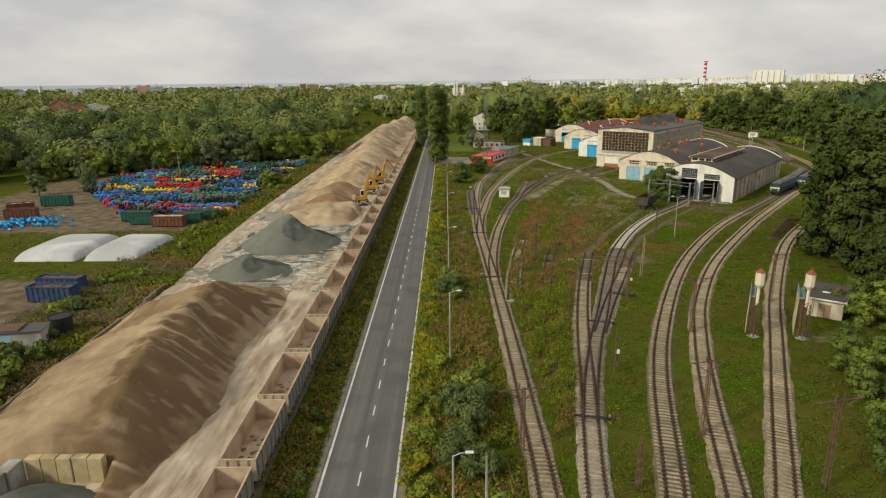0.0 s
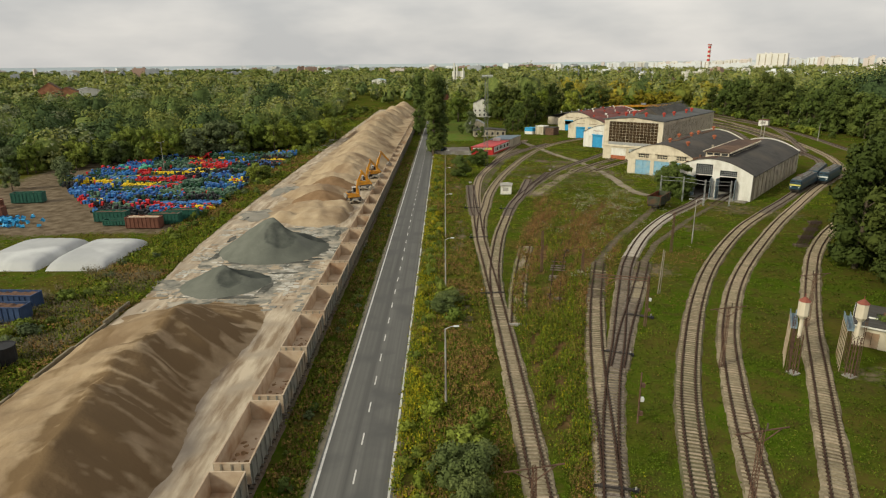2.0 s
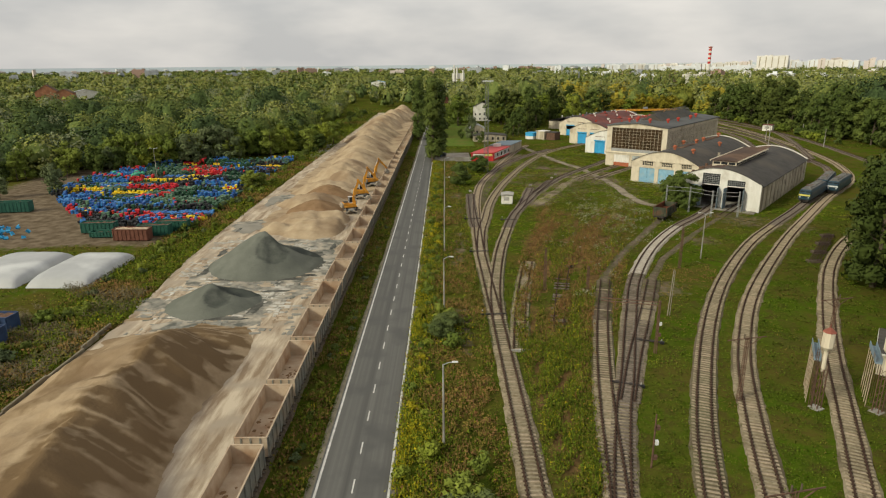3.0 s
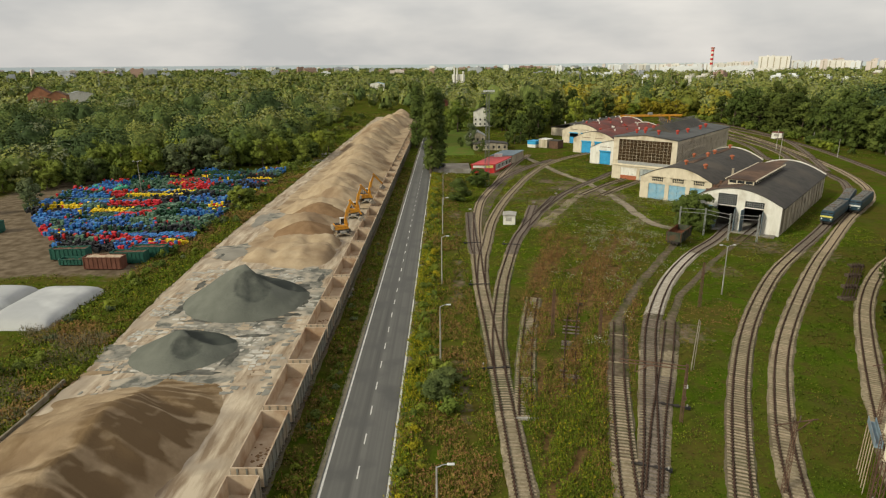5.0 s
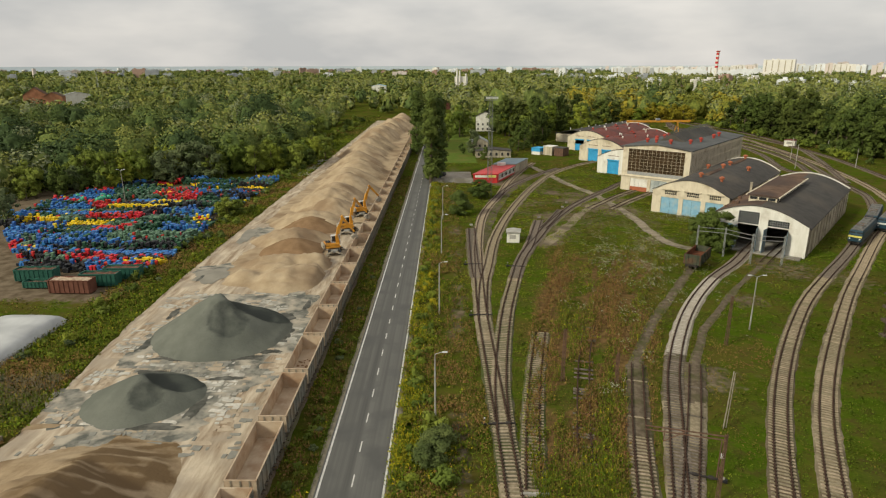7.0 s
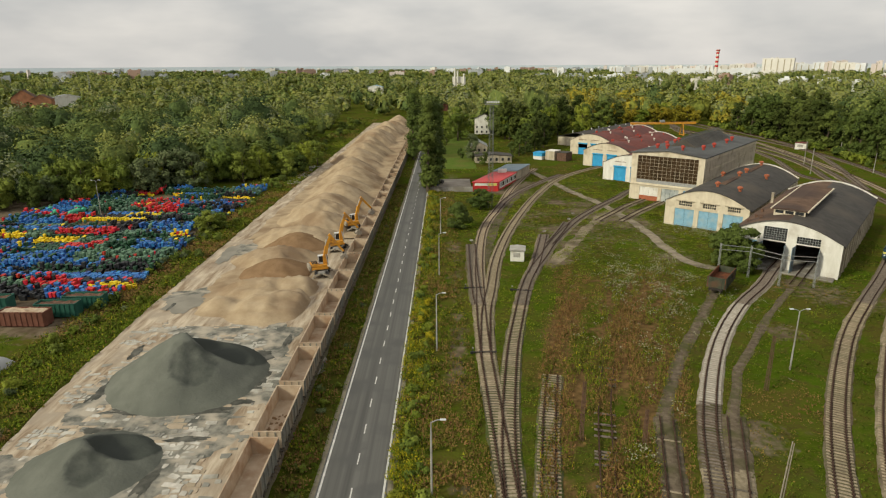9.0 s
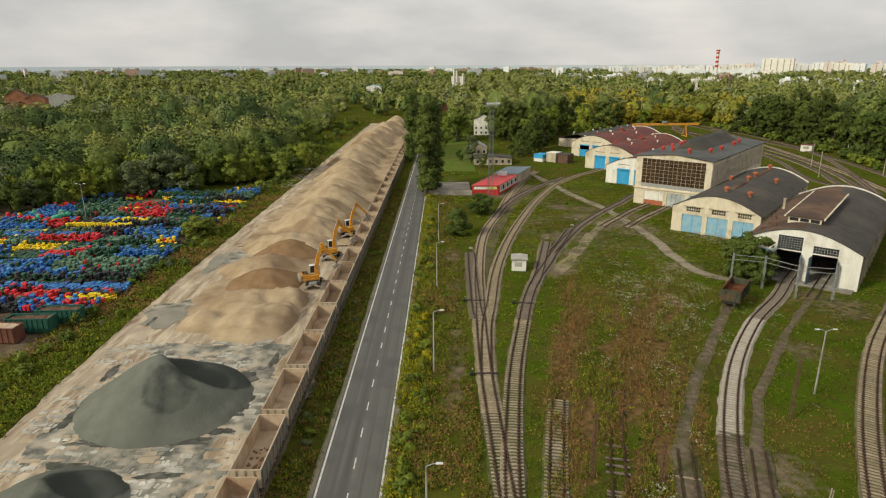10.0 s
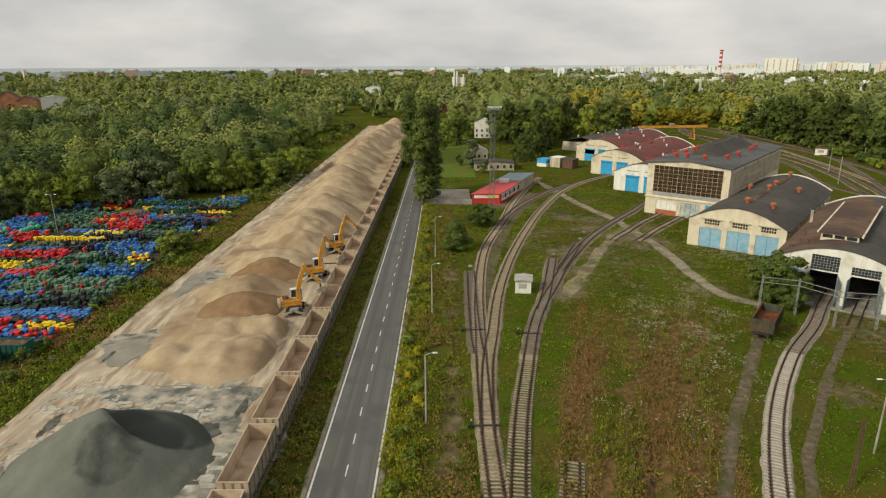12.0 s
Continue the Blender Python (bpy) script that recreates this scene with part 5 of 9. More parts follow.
    for x in (0.0, W - 0.4):
        bm = bmesh.new()
        box(bm, x, x + 0.4, 0.51, D - 0.01, 0, 7.6)
        box(bm, x, x + 0.4, 0.51, D - 0.01, 13.6, H - 0.02)
        part("side_wall", bm, "cream", h)
        bm = bmesh.new()
        box(bm, x + 0.15, x + 0.2, 0.6, D - 0.1, 7.6, 13.6)
        part("side_glazing", bm, "glass_dirty", h)
        for k in range(49):
            y = 0.9 + k * (D - 1.6) / 48
            if k == 0:
                bm = bmesh.new()
                box(bm, -0.06, 0.42, -0.17, 0.17, 7.602, 13.598)
                fin = part("fin", bm, "cream", h)
            else:
                fin = link("fin", fin.data, None, h)
            fin.location = (x, y, 0)
        bm = bmesh.new()
        box(bm, x + 0.1, x + 0.3, 0.6, D - 0.1, 10.5, 10.75)
        part("transom_rail", bm, "cream", h)
    bm = bmesh.new()
    wall_with_holes(bm, W, gable, [], D, D + 0.5, 1.5)
    part("rear_wall", bm, "cream", h)
    bm = bmesh.new()
    prism(bm, [(-0.5, H + 0.02), (-0.5, H + 0.32), (W / 2, H + 1.62), (W + 0.5, H + 0.32), (W + 0.5, H + 0.02), (W / 2, H + 1.32)], -0.45, D + 0.8)
    part("roof", bm, "roof_grey", h)
    bm = bmesh.new()
    prism(bm, [(6.2, H + 1.0), (10.2, H + 3.7), (14.4, H + 1.0)], 14, 51)
    part("roof_lantern", bm, "roof_dark", h, "steep dark glazed roof lantern")
    for k in range(38):
        if k == 0:
            bm = bmesh.new()
            beam(bm, (6.1, 0, H + 1.12), (10.15, 0, H + 4.74), 0.07)
            beam(bm, (14.5, 0, H + 1.12), (10.25, 0, H + 4.74), 0.07)
            bar = part("lantern_bar", bm, "roof_grey", h)
        else:
            bar = link("lantern_bar", bar.data, None, h)
        bar.location = (0, 14.2 + k * 0.99, 0)
    for x, y in ((4.2, 9), (8, 6.5), (13, 5), (16.5, 13), (17, 22), (17, 36), (16.5, 44), (4, 18), (4.5, 24), (3.8, 30)):
        vent(h, x, y, gable(x) + 0.3, "red_vent", 1.6, 0.55)
    # white shed and the two red-roofed ones
    for key, wl_, rf, e, r, lab in (("white", "white", "roof_red", 6.1, 3.4, "white arched shed with blue doors under a red roof"), ("c", "cream", "roof_red", 6.2, 3.5, "cream arched shed with blue doors under a red roof"), ("d", "cream", "roof_red", 6.2, 3.4, "cream arched shed with blue roller doors under a red roof")):
        ds = [(4.2, 8.9), (10.6, 15.0)]
        s = shed_shell(key, lab, wl_, "grey_wall", rf, e, r, [(a, b, 0, 5.1) for a, b in ds])
        for a, b in ds:
            door_leaf(s, a, b, 5.1 if key != "d" or a > 9 else 3.2, 0.2, "blue_strong", 1, label="bright blue shed door")
            bm = bmesh.new()
            box(bm, a - 0.1, b + 0.1, -0.3, -0.01, 5.12, 5.6)
            part("roller_box", bm, "blue_strong", s)
            bm = bmesh.new()
            box(bm, a + 0.2, b - 0.2, -0.12, -0.01, 7.0, 7.15)
            part("lintel", bm, "rust", s)
        for k in range(14):
            x, y = 3.5 + (k * 5.3) % 14.5, 6 + k * 3.6
            vent(s, x, y, arch(x, W, e, r) + 0.15, "red_vent" if k % 2 else "white", 1.0, 0.35)
        for k in range(3):
            bm = bmesh.new()
            yy = 14 + k * 15
            zz = arch(10.5, W, e, r)
            box(bm, 9.0, 12.0, yy, yy + 4, zz - 0.3, zz + 0.45)
            part("roof_hatch", bm, "roof_red", s)
    # low dark shed at the far end
    s = empty("long_shed", pose(CORNERS["dark"][0], CORNERS["dark"][1], -0.05, 0, 0, -39), "long low cream shed with a dark felt roof", "shed", "row of engine sheds")
    bm = bmesh.new()
    box(bm, 0, W, 0, D + 22, 0, 4.4)
    part("shed_body", bm, "cream", s)
    bm = bmesh.new()
    prism(bm, [(-0.6, 4.3), (-0.6, 4.6), (W / 2, 7.2), (W + 0.6, 4.6), (W + 0.6, 4.3), (W / 2, 6.9)], -0.6, D + 22.6)
    part("roof", bm, "roof_dark", s)
    for k in range(10):
        vent(s, 6 + (k * 3.7) % 9, 5 + k * 6, 6.6, "white" if k % 3 == 0 else "steel", 0.9, 0.35)
    # yard in front of the first shed
    ap = bmesh.new()
    box(ap, 5.5, 20.5, -2.6, -0.02, -0.1, 0.17)
    ob = tagged(part("threshold", ap, "concrete"), "worn concrete threshold before the shed doors", "pavement", kind="structure")
    ob.matrix_basis = pose(CORNERS["a"][0], CORNERS["a"][1], 0, 0, 0, -39)


build_sheds()


# ---- plants ----
def leaf_cloud(rs, blobs, count, size, flat=0.42, dome=None):
    """Leaves over lumps: lumps are rows of centre and radii. Returns verts, faces, normals."""
    c = np.array([b[:3] for b in blobs], float)
    r = np.array([b[3:6] for b in blobs], float)
    area = (r.mean(1)) ** 2
    pick = rs.choice(len(blobs), count, p=area / area.sum())
    d = rs.normal(size=(count, 3))
    d /= np.linalg.norm(d, axis=1)[:, None]
    d[:, 2] = np.where(d[:, 2] < -0.5, -d[:, 2], d[:, 2])
    rad = rs.uniform(0.74, 1.14, count)[:, None]
    p = c[pick] + d * r[pick] * rad
    n = d / r[pick]
    n /= np.linalg.norm(n, axis=1)[:, None]
    if dome:
        out = (p - np.array(dome[:3])) / np.array(dome[3:])
        n = n * 0.32 + out / (np.linalg.norm(out, axis=1)[:, None] + 1e-6) * 0.9
        n /= np.linalg.norm(n, axis=1)[:, None]
    nn = n + rs.normal(size=(count, 3)) * flat
    nn /= np.linalg.norm(nn, axis=1)[:, None]
    t = np.cross(nn, rs.normal(size=(count, 3)))
    t /= np.linalg.norm(t, axis=1)[:, None]
    b = np.cross(nn, t)
    s = (size * rs.uniform(0.6, 1.4, count))[:, None]
    V = np.stack([p - t * s * 0.55 - b * s * 0.33, p + t * s * 0.55 - b * s * 0.33, p + b * s * 0.66], 1).reshape(-1, 3)
    F = np.arange(count * 3).reshape(-1, 3)
    return V, F, np.repeat(nn * 0.6 + n * 0.4, 3, axis=0)


_ico = bmesh.new()
bmesh.ops.create_icosphere(_ico, subdivisions=1, radius=1.0)
ICO_V = np.array([v.co[:] for v in _ico.verts])
ICO_F = np.array([[v.index for v in f.verts] for f in _ico.faces])
_ico.free()
_ico = bmesh.new()
bmesh.ops.create_icosphere(_ico, subdivisions=2, radius=1.0)
BALL_V = np.array([v.co[:] for v in _ico.verts])
BALL_F = np.array([[v.index for v in f.verts] for f in _ico.faces])
_ico.free()


def lumps(rs, n, rx, rz, z0, lump, top=0.6):
    """Lumps that fill an uneven crown."""
    out = []
    for i in range(n):
        a, q = rs.uniform(0, 6.283), rs.uniform(0, 1) ** 0.6
        h = rs.uniform(0, 1)
        wide = math.sin(math.pi * (0.18 + 0.74 * h)) ** top
        k = lump * rs.uniform(0.7, 1.25)
        out.append((rx * q * wide * math.cos(a), rx * q * wide * math.sin(a), z0 + rz * h, k, k, k * rs.uniform(0.75, 1.0)))
    return out


def rough(rs, n, amount=0.5):
    """Normals of an uneven leafy surface."""
    n = n + rs.normal(size=n.shape) * amount
    return n / np.linalg.norm(n, axis=1)[:, None]


def crown(name, seed, blobs, count, size, material, core=0.67):
    rs = np.random.RandomState(seed)
    V, F, N = leaf_cloud(rs, blobs, count, size)
    faces = F.tolist()
    Vs, Ns = [V], [N]
    off = len(V)
    for b in blobs:
        jit = 1 + rs.uniform(-0.2, 0.2, (len(ICO_V), 1))
        Vs.append(np.array(b[:3]) + ICO_V * np.array(b[3:6]) * core * jit)
        Ns.append(rough(rs, ICO_V))
        faces += (ICO_F + off).tolist()
        off += len(ICO_V)
    me = raw(name, np.concatenate(Vs), faces, normals=np.concatenate(Ns))
    me.materials.append(M[material])
    return me


def trunk_mesh(seed, h, r, limbs, spread):
    rng = random.Random(seed)
    bm = bmesh.new()
    p, rr = Vector((0, 0, -0.2)), r
    k = 5
    for i in range(k):
        q = Vector((rng.uniform(-0.15, 0.15), rng.uniform(-0.15, 0.15), h * (i + 1) / k))
        rod(bm, p, q, rr, rr * 0.8, 7)
        if i >= 1:
            for j in range(limbs):
                a = rng.uniform(0, 6.283)
                e = q + Vector((math.cos(a) * spread, math.sin(a) * spread, spread * rng.uniform(0.5, 1.1)))
                rod(bm, q, e, rr * 0.45, rr * 0.12, 4)
        p, rr = q, rr * 0.8
    me = bpy.data.meshes.new("trunk")
    bm.to_mesh(me)
    bm.free()
    me.materials.append(M["bark"])
    return me


def tree_kind(seed, h, rx, material, n=14, lump=1.9, count=1260, size=0.60, base=0.10, top=0.6):
    rs = np.random.RandomState(seed)
    z0 = h * base
    bl = lumps(rs, n, rx, h - z0 - lump * 0.8, z0, lump, top)
    return trunk_mesh(seed, h * 0.75, h * 0.02 + 0.06, 2, rx * 0.5), crown("crown", seed, bl, count, size, material)


KINDS = {}
for _n, _m in (("green", "leaf"), ("deep", "leaf_deep"), ("dark", "leaf_dark"), ("lime", "leaf_lime"), ("silver", "leaf_grey"), ("gold", "leaf_yellow")):
    KINDS[_n] = [tree_kind(11 + i * 7 + len(_n), 13.0, 4.2, _m, 20 + 2 * i, 1.7 + 0.12 * i, 1500, 0.50) for i in range(2)]
KINDS["poplar"] = [tree_kind(71 + i, 31.0, 2.5, "leaf_dark", 60, 1.9, 4200, 0.54, 0.08, 0.5) for i in range(2)]
KINDS["aspen"] = [tree_kind(81 + i, 22.0, 4.6, "leaf_deep", 46, 1.75, 3600, 0.55, 0.05, 0.75) for i in range(2)]
KINDS["maple"] = [tree_kind(91 + i, 8.6, 3.3, "leaf_dark", 34, 1.15, 4200, 0.36, 0.12, 0.7) for i in range(2)]
KINDS["grove"] = [tree_kind(101 + i, 19.0, 4.9, ("leaf_dark", "leaf_deep")[i], 44, 1.75, 2200, 0.56, 0.05, 0.7) for i in range(2)]
LEAFY = {"grove": "tall dark green poplar-like tree with dense crown", "deep": "deep green broadleaf tree with dense crown", "maple": "round bushy green tree", "green": "broadleaf tree with a full green crown", "dark": "dark green broadleaf tree with dense crown", "lime": "light green young tree with loose crown", "silver": "silvery grey-green willow tree with soft crown", "gold": "broadleaf tree turning yellow", "poplar": "tall narrow columnar poplar", "aspen": "tall dense dark green poplar"}


def tree(kind, x, y, scale=1.0, rng=random, zs=1.0, group=""):
    tk, cr = KINDS[kind][rng.randrange(2)]
    t = empty("tree", pose(x, y, -0.05, 0, 0, rng.uniform(0, 360)) @ Matrix.Diagonal((scale, scale, scale * zs, 1)), LEAFY[kind], "tree", group)
    link("trunk", tk, None, t)
    link("crown", cr, None, t)
    return t


BUSH = {}
for _n, _m in (("green", "leaf"), ("dark", "leaf_dark"), ("lime", "leaf_lime"), ("silver", "leaf_grey"), ("gold", "weed_yellow")):
    _rs = np.random.RandomState(len(_n) + 40)
    BUSH[_n] = [crown("bush", 50 + i, lumps(_rs, 9, 1.15, 1.1, 0.45, 0.62), 350, 0.26, _m) for i in range(2)]


_rs = np.random.RandomState(77)
BUSH["willow"] = [crown("bush", 60 + i, lumps(_rs, 26, 1.25, 1.25, 0.35, 0.46), 3000, 0.115, "leaf_willow") for i in range(2)]


def bush(kind, x, y, s, rng=random, label=""):
    ob = link("bush", BUSH[kind][rng.randrange(2)])
    ob.matrix_basis = pose(x, y, -0.1, 0, 0, rng.uniform(0, 360)) @ Matrix.Diagonal((s, s, s * rng.uniform(0.8, 1.1), 1))
    return tagged(ob, label or {"green": "green self-sown bush in the weeds", "dark": "dark green bush in the weeds", "lime": "light green bush in the weeds", "silver": "grey-green willow bush in the weeds", "willow": "dense grey-green willow bush beside the road", "gold": "yellow flowering goldenrod clump"}[kind], "bush", "bushes of the yard")


def with_tint(me, values):
    at = me.attributes.new("tint", "FLOAT", "POINT")
    at.data.foreach_set("value", np.clip(values, 0, 1))
    return me


def woods(name, seed, spots, count, size, material, label):
    """Many crowns in one mesh: spots are rows of x, y, height, radius, tint."""
    rs = np.random.RandomState(seed)
    Vs, Fs, Ns, Ts, off = [], [], [], [], 0
    for x, y, h, r, tint in spots:
        hz = min(h * 0.56, r * rs.uniform(0.9, 1.35))
        top = h - hz
        bl = [(x, y, top, r * 0.82, r * 0.82, hz)]
        for _ in range(7):
            a, e = rs.uniform(0, 6.283), rs.uniform(-0.15, 1.0)
            q = math.sqrt(max(0, 1 - e * e)) * r * 0.72
            k = r * rs.uniform(0.30, 0.46)
            bl.append((x + q * math.cos(a), y + q * math.sin(a), top + e * hz * 0.78, k, k, k * 0.9))
        bl.append((x, y, top * 0.55, r * 0.62, r * 0.62, top * 0.5))
        number = int(count * min(2.4, max(0.4, (r / 5.0) ** 1.6)))
        V, F, N = leaf_cloud(rs, bl, number, size * (0.85 + r * 0.03), 0.34, (x, y, top * 0.75, r, r, h - top * 0.75))
        Vs.append(V), Fs.append(F + off), Ns.append(N), Ts.append(np.repeat(tint + rs.normal(size=number) * 0.085, 3))
        off += len(V)
    V, F, N = np.concatenate(Vs), np.concatenate(Fs).tolist(), np.concatenate(Ns)
    cv, cf, cn = [], [], []
    bv, bf = (BALL_V, BALL_F) if count > 200 else (ICO_V, ICO_F)
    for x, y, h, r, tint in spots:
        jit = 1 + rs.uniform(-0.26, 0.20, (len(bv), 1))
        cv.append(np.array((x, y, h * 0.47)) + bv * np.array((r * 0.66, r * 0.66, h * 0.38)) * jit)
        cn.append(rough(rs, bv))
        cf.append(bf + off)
        # cores tinted darker than the leaves: painted shade inside the crowns
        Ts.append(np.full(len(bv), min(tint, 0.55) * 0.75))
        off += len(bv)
    V, N = np.concatenate([V] + cv), np.concatenate([N] + cn)
    F += np.concatenate(cf).tolist()
    return tagged(link(name, with_tint(raw(name, V, F, normals=N), np.concatenate(Ts)), material), label, "trees", kind="stuff")


def tufts(name, seed, spots, material, label, blades=6, lean=0.45, width=0.5, floor=0.45, heads=False, vary=0.10, upright=0.22):
    """Weeds: small leaves up the stems of each plant; spots are rows of x, y, height, spread, tint."""
    rs = np.random.RandomState(seed)
    s = np.array(spots, float)
    n = len(s)
    c = n * blades
    a, o = rs.uniform(0, 6.283, (n, blades)), rs.uniform(0.0, 1.0, (n, blades)) ** 0.6 * s[:, 3:4]
    h = (s[:, 2:3] * rs.uniform(floor, 1.0, (n, blades))).reshape(-1, 1)
    p = np.stack([s[:, 0:1] + np.cos(a) * o, s[:, 1:2] + np.sin(a) * o, np.full_like(a, -0.06)], -1).reshape(-1, 3)
    out = np.stack([np.cos(a), np.sin(a), np.zeros_like(a)], -1).reshape(-1, 3) + rs.normal(size=(c, 3)) * 0.5
    out[:, 2] = 0
    u = np.full((c, 1), 1.0) if heads else rs.uniform(0.25, 1.0, (c, 1))
    mid = p + out * h * lean * u + np.array([0, 0, 1.0]) * (h * u + 0.06)
    w = np.repeat(s[:, 3], blades)[:, None] * width * rs.uniform(0.6, 1.4, (c, 1))
    nn = rs.normal(size=(c, 3)) * 0.75
    nn[:, 2] = np.abs(nn[:, 2]) + (1.2 if heads else 0.35)
    nn /= np.linalg.norm(nn, axis=1)[:, None]
    t = np.cross(nn, rs.normal(size=(c, 3)))
    t /= np.linalg.norm(t, axis=1)[:, None]
    b = np.cross(nn, t)
    V = np.stack([mid - t * w * 0.5 - b * w * 0.4, mid + t * w * 0.5 - b * w * 0.4, mid + b * w * 0.85], 1).reshape(-1, 3)
    if not heads:
        up = rs.uniform(size=c) < upright
        g = rs.uniform(-1.2, 1.2, c)
        side = np.stack([np.cos(g), np.sin(g) * 0.5, np.zeros(c)], -1) * w * 0.34
        tip = p + out * h * lean * 0.6 + np.array([0, 0, 1.0]) * (h * 1.1 + 0.06)
        foot = p * 0.75 + tip * 0.25
        V = np.where(up[:, None, None], np.stack([foot - side, foot + side, tip], 1), V.reshape(-1, 3, 3)).reshape(-1, 3)
    soft = nn * 0.6 + np.array([0, 0, 0.55])
    soft /= np.linalg.norm(soft, axis=1)[:, None]
    me = raw(name, V, np.arange(c * 3).reshape(-1, 3), normals=np.repeat(soft, 3, axis=0))
    with_tint(me, np.repeat(np.repeat(s[:, 4], blades) + rs.normal(size=c) * vary, 3))
    return tagged(link(name, me, material), label, "weeds", kind="stuff")


def plant():
    rng = random.Random(21)
    # columnar poplars beside the road
    for x, y, s, zs in ((-4.9, 255, 1.0, 1.0), (-2.6, 258, 0.97, 0.98), (-4.4, 263, 1.02, 1.02), (-2.4, 268, 1.0, 1.0), (-4.6, 273, 0.96, 1.0), (-13.6, 330, 0.95, 1.0), (-13.2, 338, 0.95, 1.05), (-13.9, 347, 1.0, 1.0), (-13.4, 356, 0.9, 1.0)):
        tree("poplar", x, y, s, rng, zs, "poplars beside the road")
    # tall dark trees on the right
    for x, y, s in ((72.6, 111, 1.1), (76.5, 116, 1.1), (81, 123, 1.1), (75, 105, 1.05), (90, 130, 1.05), (72, 100, 0.7), (86, 112, 1.15), (98, 137, 1.1), (95, 122, 1.2), (107, 145, 1.1), (70, 90, 0.75), (76, 96, 0.9), (82, 100, 1.0), (66, 82, 0.7), (118, 152, 1.1), (112, 135, 1.1), (132, 160, 1.1), (104, 128, 1.1), (92, 106, 1.15), (74, 84, 0.9), (85, 92, 1.1), (98, 112, 1.2), (80, 78, 1.0), (68, 70, 0.8), (62, 62, 0.7), (146, 178, 1.0), (128, 148, 1.1)):
        tree("aspen", x, y, s * rng.uniform(0.92, 1.05), rng, rng.uniform(0.9, 1.1), "tall trees beside the yard")
    for x, y, s in ((59, 64, 0.55), (55, 58, 0.5), (51, 52, 0.5), (60, 72, 0.5), (48, 46, 0.45), (46, 40, 0.5), (62, 78, 0.55), (58, 52, 0.6), (52, 44, 0.6), (54, 38, 0.6), (65, 70, 0.65), (43, 34, 0.45), (46.6, 61.5, 0.42), (48.2, 64, 0.42), (44.6, 55.5, 0.40), (46.2, 57.6, 0.46), (40.2, 45.6, 0.36), (42, 47.6, 0.4), (38.6, 41.6, 0.36), (57.4, 76, 0.45), (58.8, 80.5, 0.5), (50, 66.5, 0.4)):
        tree(rng.choice(["green", "green", "dark"]), x, y, s, rng, 0.9, "small trees by the signal cabin")
    for x, y, s in ((62.9, 172.6, 1.16), (60.6, 174.0, 0.95), (62.8, 169.4, 0.7)):
        tree("maple", x, y, s, rng, 1.0, "tree at the shed corner")
    for x, y, s in ((4.4, 206, 1.02), (11.6, 229, 0.95)):
        tree("maple", x, y, s, rng, 0.8, "round trees by the red building")
    # trees round the houses behind the red building
    for k in range(70):
        x, y = rng.uniform(-6, 60), rng.uniform(352, 450)
        if (x < 30 and y < 404) or (11 < x < 31 and y < 440) or in_shed(x, y, 4) or (x > 28 and y < 374) or (x > 52 and y < 392):
            continue
        kind = rng.choice(["grove", "grove", "green", "lime", "dark"])
        tree(kind, x, y, rng.uniform(0.85, 1.2) if kind == "grove" else rng.uniform(1.0, 1.5), rng, rng.uniform(0.9, 1.15), "garden trees")
    for x, y, s, kind in ((36, 343, 0.62, "grove"), (40, 352, 0.72, "grove"), (33.5, 352, 0.5, "dark"), (46, 362, 0.8, "grove"), (52, 372, 0.85, "grove"), (13.2, 327, 0.85, "silver"), (8.0, 334, 0.35, "dark"), (17.6, 314, 0.42, "dark"), (31, 330, 0.4, "dark"), (-1.5, 372, 0.7, "green"), (1.5, 384, 0.8, "green")):
        tree(kind, x, y, s, rng, 1.1, "garden trees")
    # edge of the woods on the left
    for k in range(85):
        t = k / 84
        x = -150 + 92 * t + rng.uniform(-5, 5)
        y = 215 + 75 * t ** 1.2 + rng.uniform(0, 28)
        kind = rng.choice(["green", "green", "dark", "lime", "silver", "green"])
        tree(kind, x, y, rng.uniform(0.55, 1.05), rng, rng.uniform(0.85, 1.2), "edge of the woods")
    for k in range(42):
        y = 285 + k * 6.6
        x = -66 - (y - 285) * 0.05 - max(0, y - 390) * 0.42 + rng.uniform(-7, 2)
        tree(rng.choice(["green", "dark", "green", "lime"]), x, y, rng.uniform(0.6, 1.1), rng, rng.uniform(0.85, 1.15), "edge of the woods")
    for x, y, s in ((-97, 262, 1.15), (-92, 266, 1.2), (-88, 264, 1.1), (-102, 256, 1.0), (-118, 196, 0.62), (-124, 205, 0.7), (-131, 190, 0.6)):
        tree("silver", x, y, s, rng, 0.9, "silvery willows")
    for x, y, s in ((-60.4, 202.5, 0.58), (-61.2, 206.5, 0.55), (-58.6, 207, 0.42), (-59.6, 210, 0.40), (-62.6, 203.5, 0.42)):
        tree("green", x, y, s, rng, 0.8, "young trees among the bins")
    # far edge on the right: tall dark trees, then a turning hedge at the end of the yard
    for k in range(84):
        t = k / 83
        y = 235 + 205 * t + rng.uniform(-6, 6)
        x = 190 + 4 * t - 12 * smooth(0.75, 1.0, t) + (rng.uniform(-2, 6) if k % 2 else rng.uniform(8, 34))
        tree("grove", x + 6 * (1 - t), y, rng.uniform(1.0, 1.42) * (0.85 if k % 2 else 1.0), rng, rng.uniform(0.9, 1.1), "edge of the right woods")
    for k in range(38):
        t = k / 37
        x, y = 104 + 74 * t + rng.uniform(-2, 2), 498 + 10 * (1 - t) + rng.uniform(-6, 14)
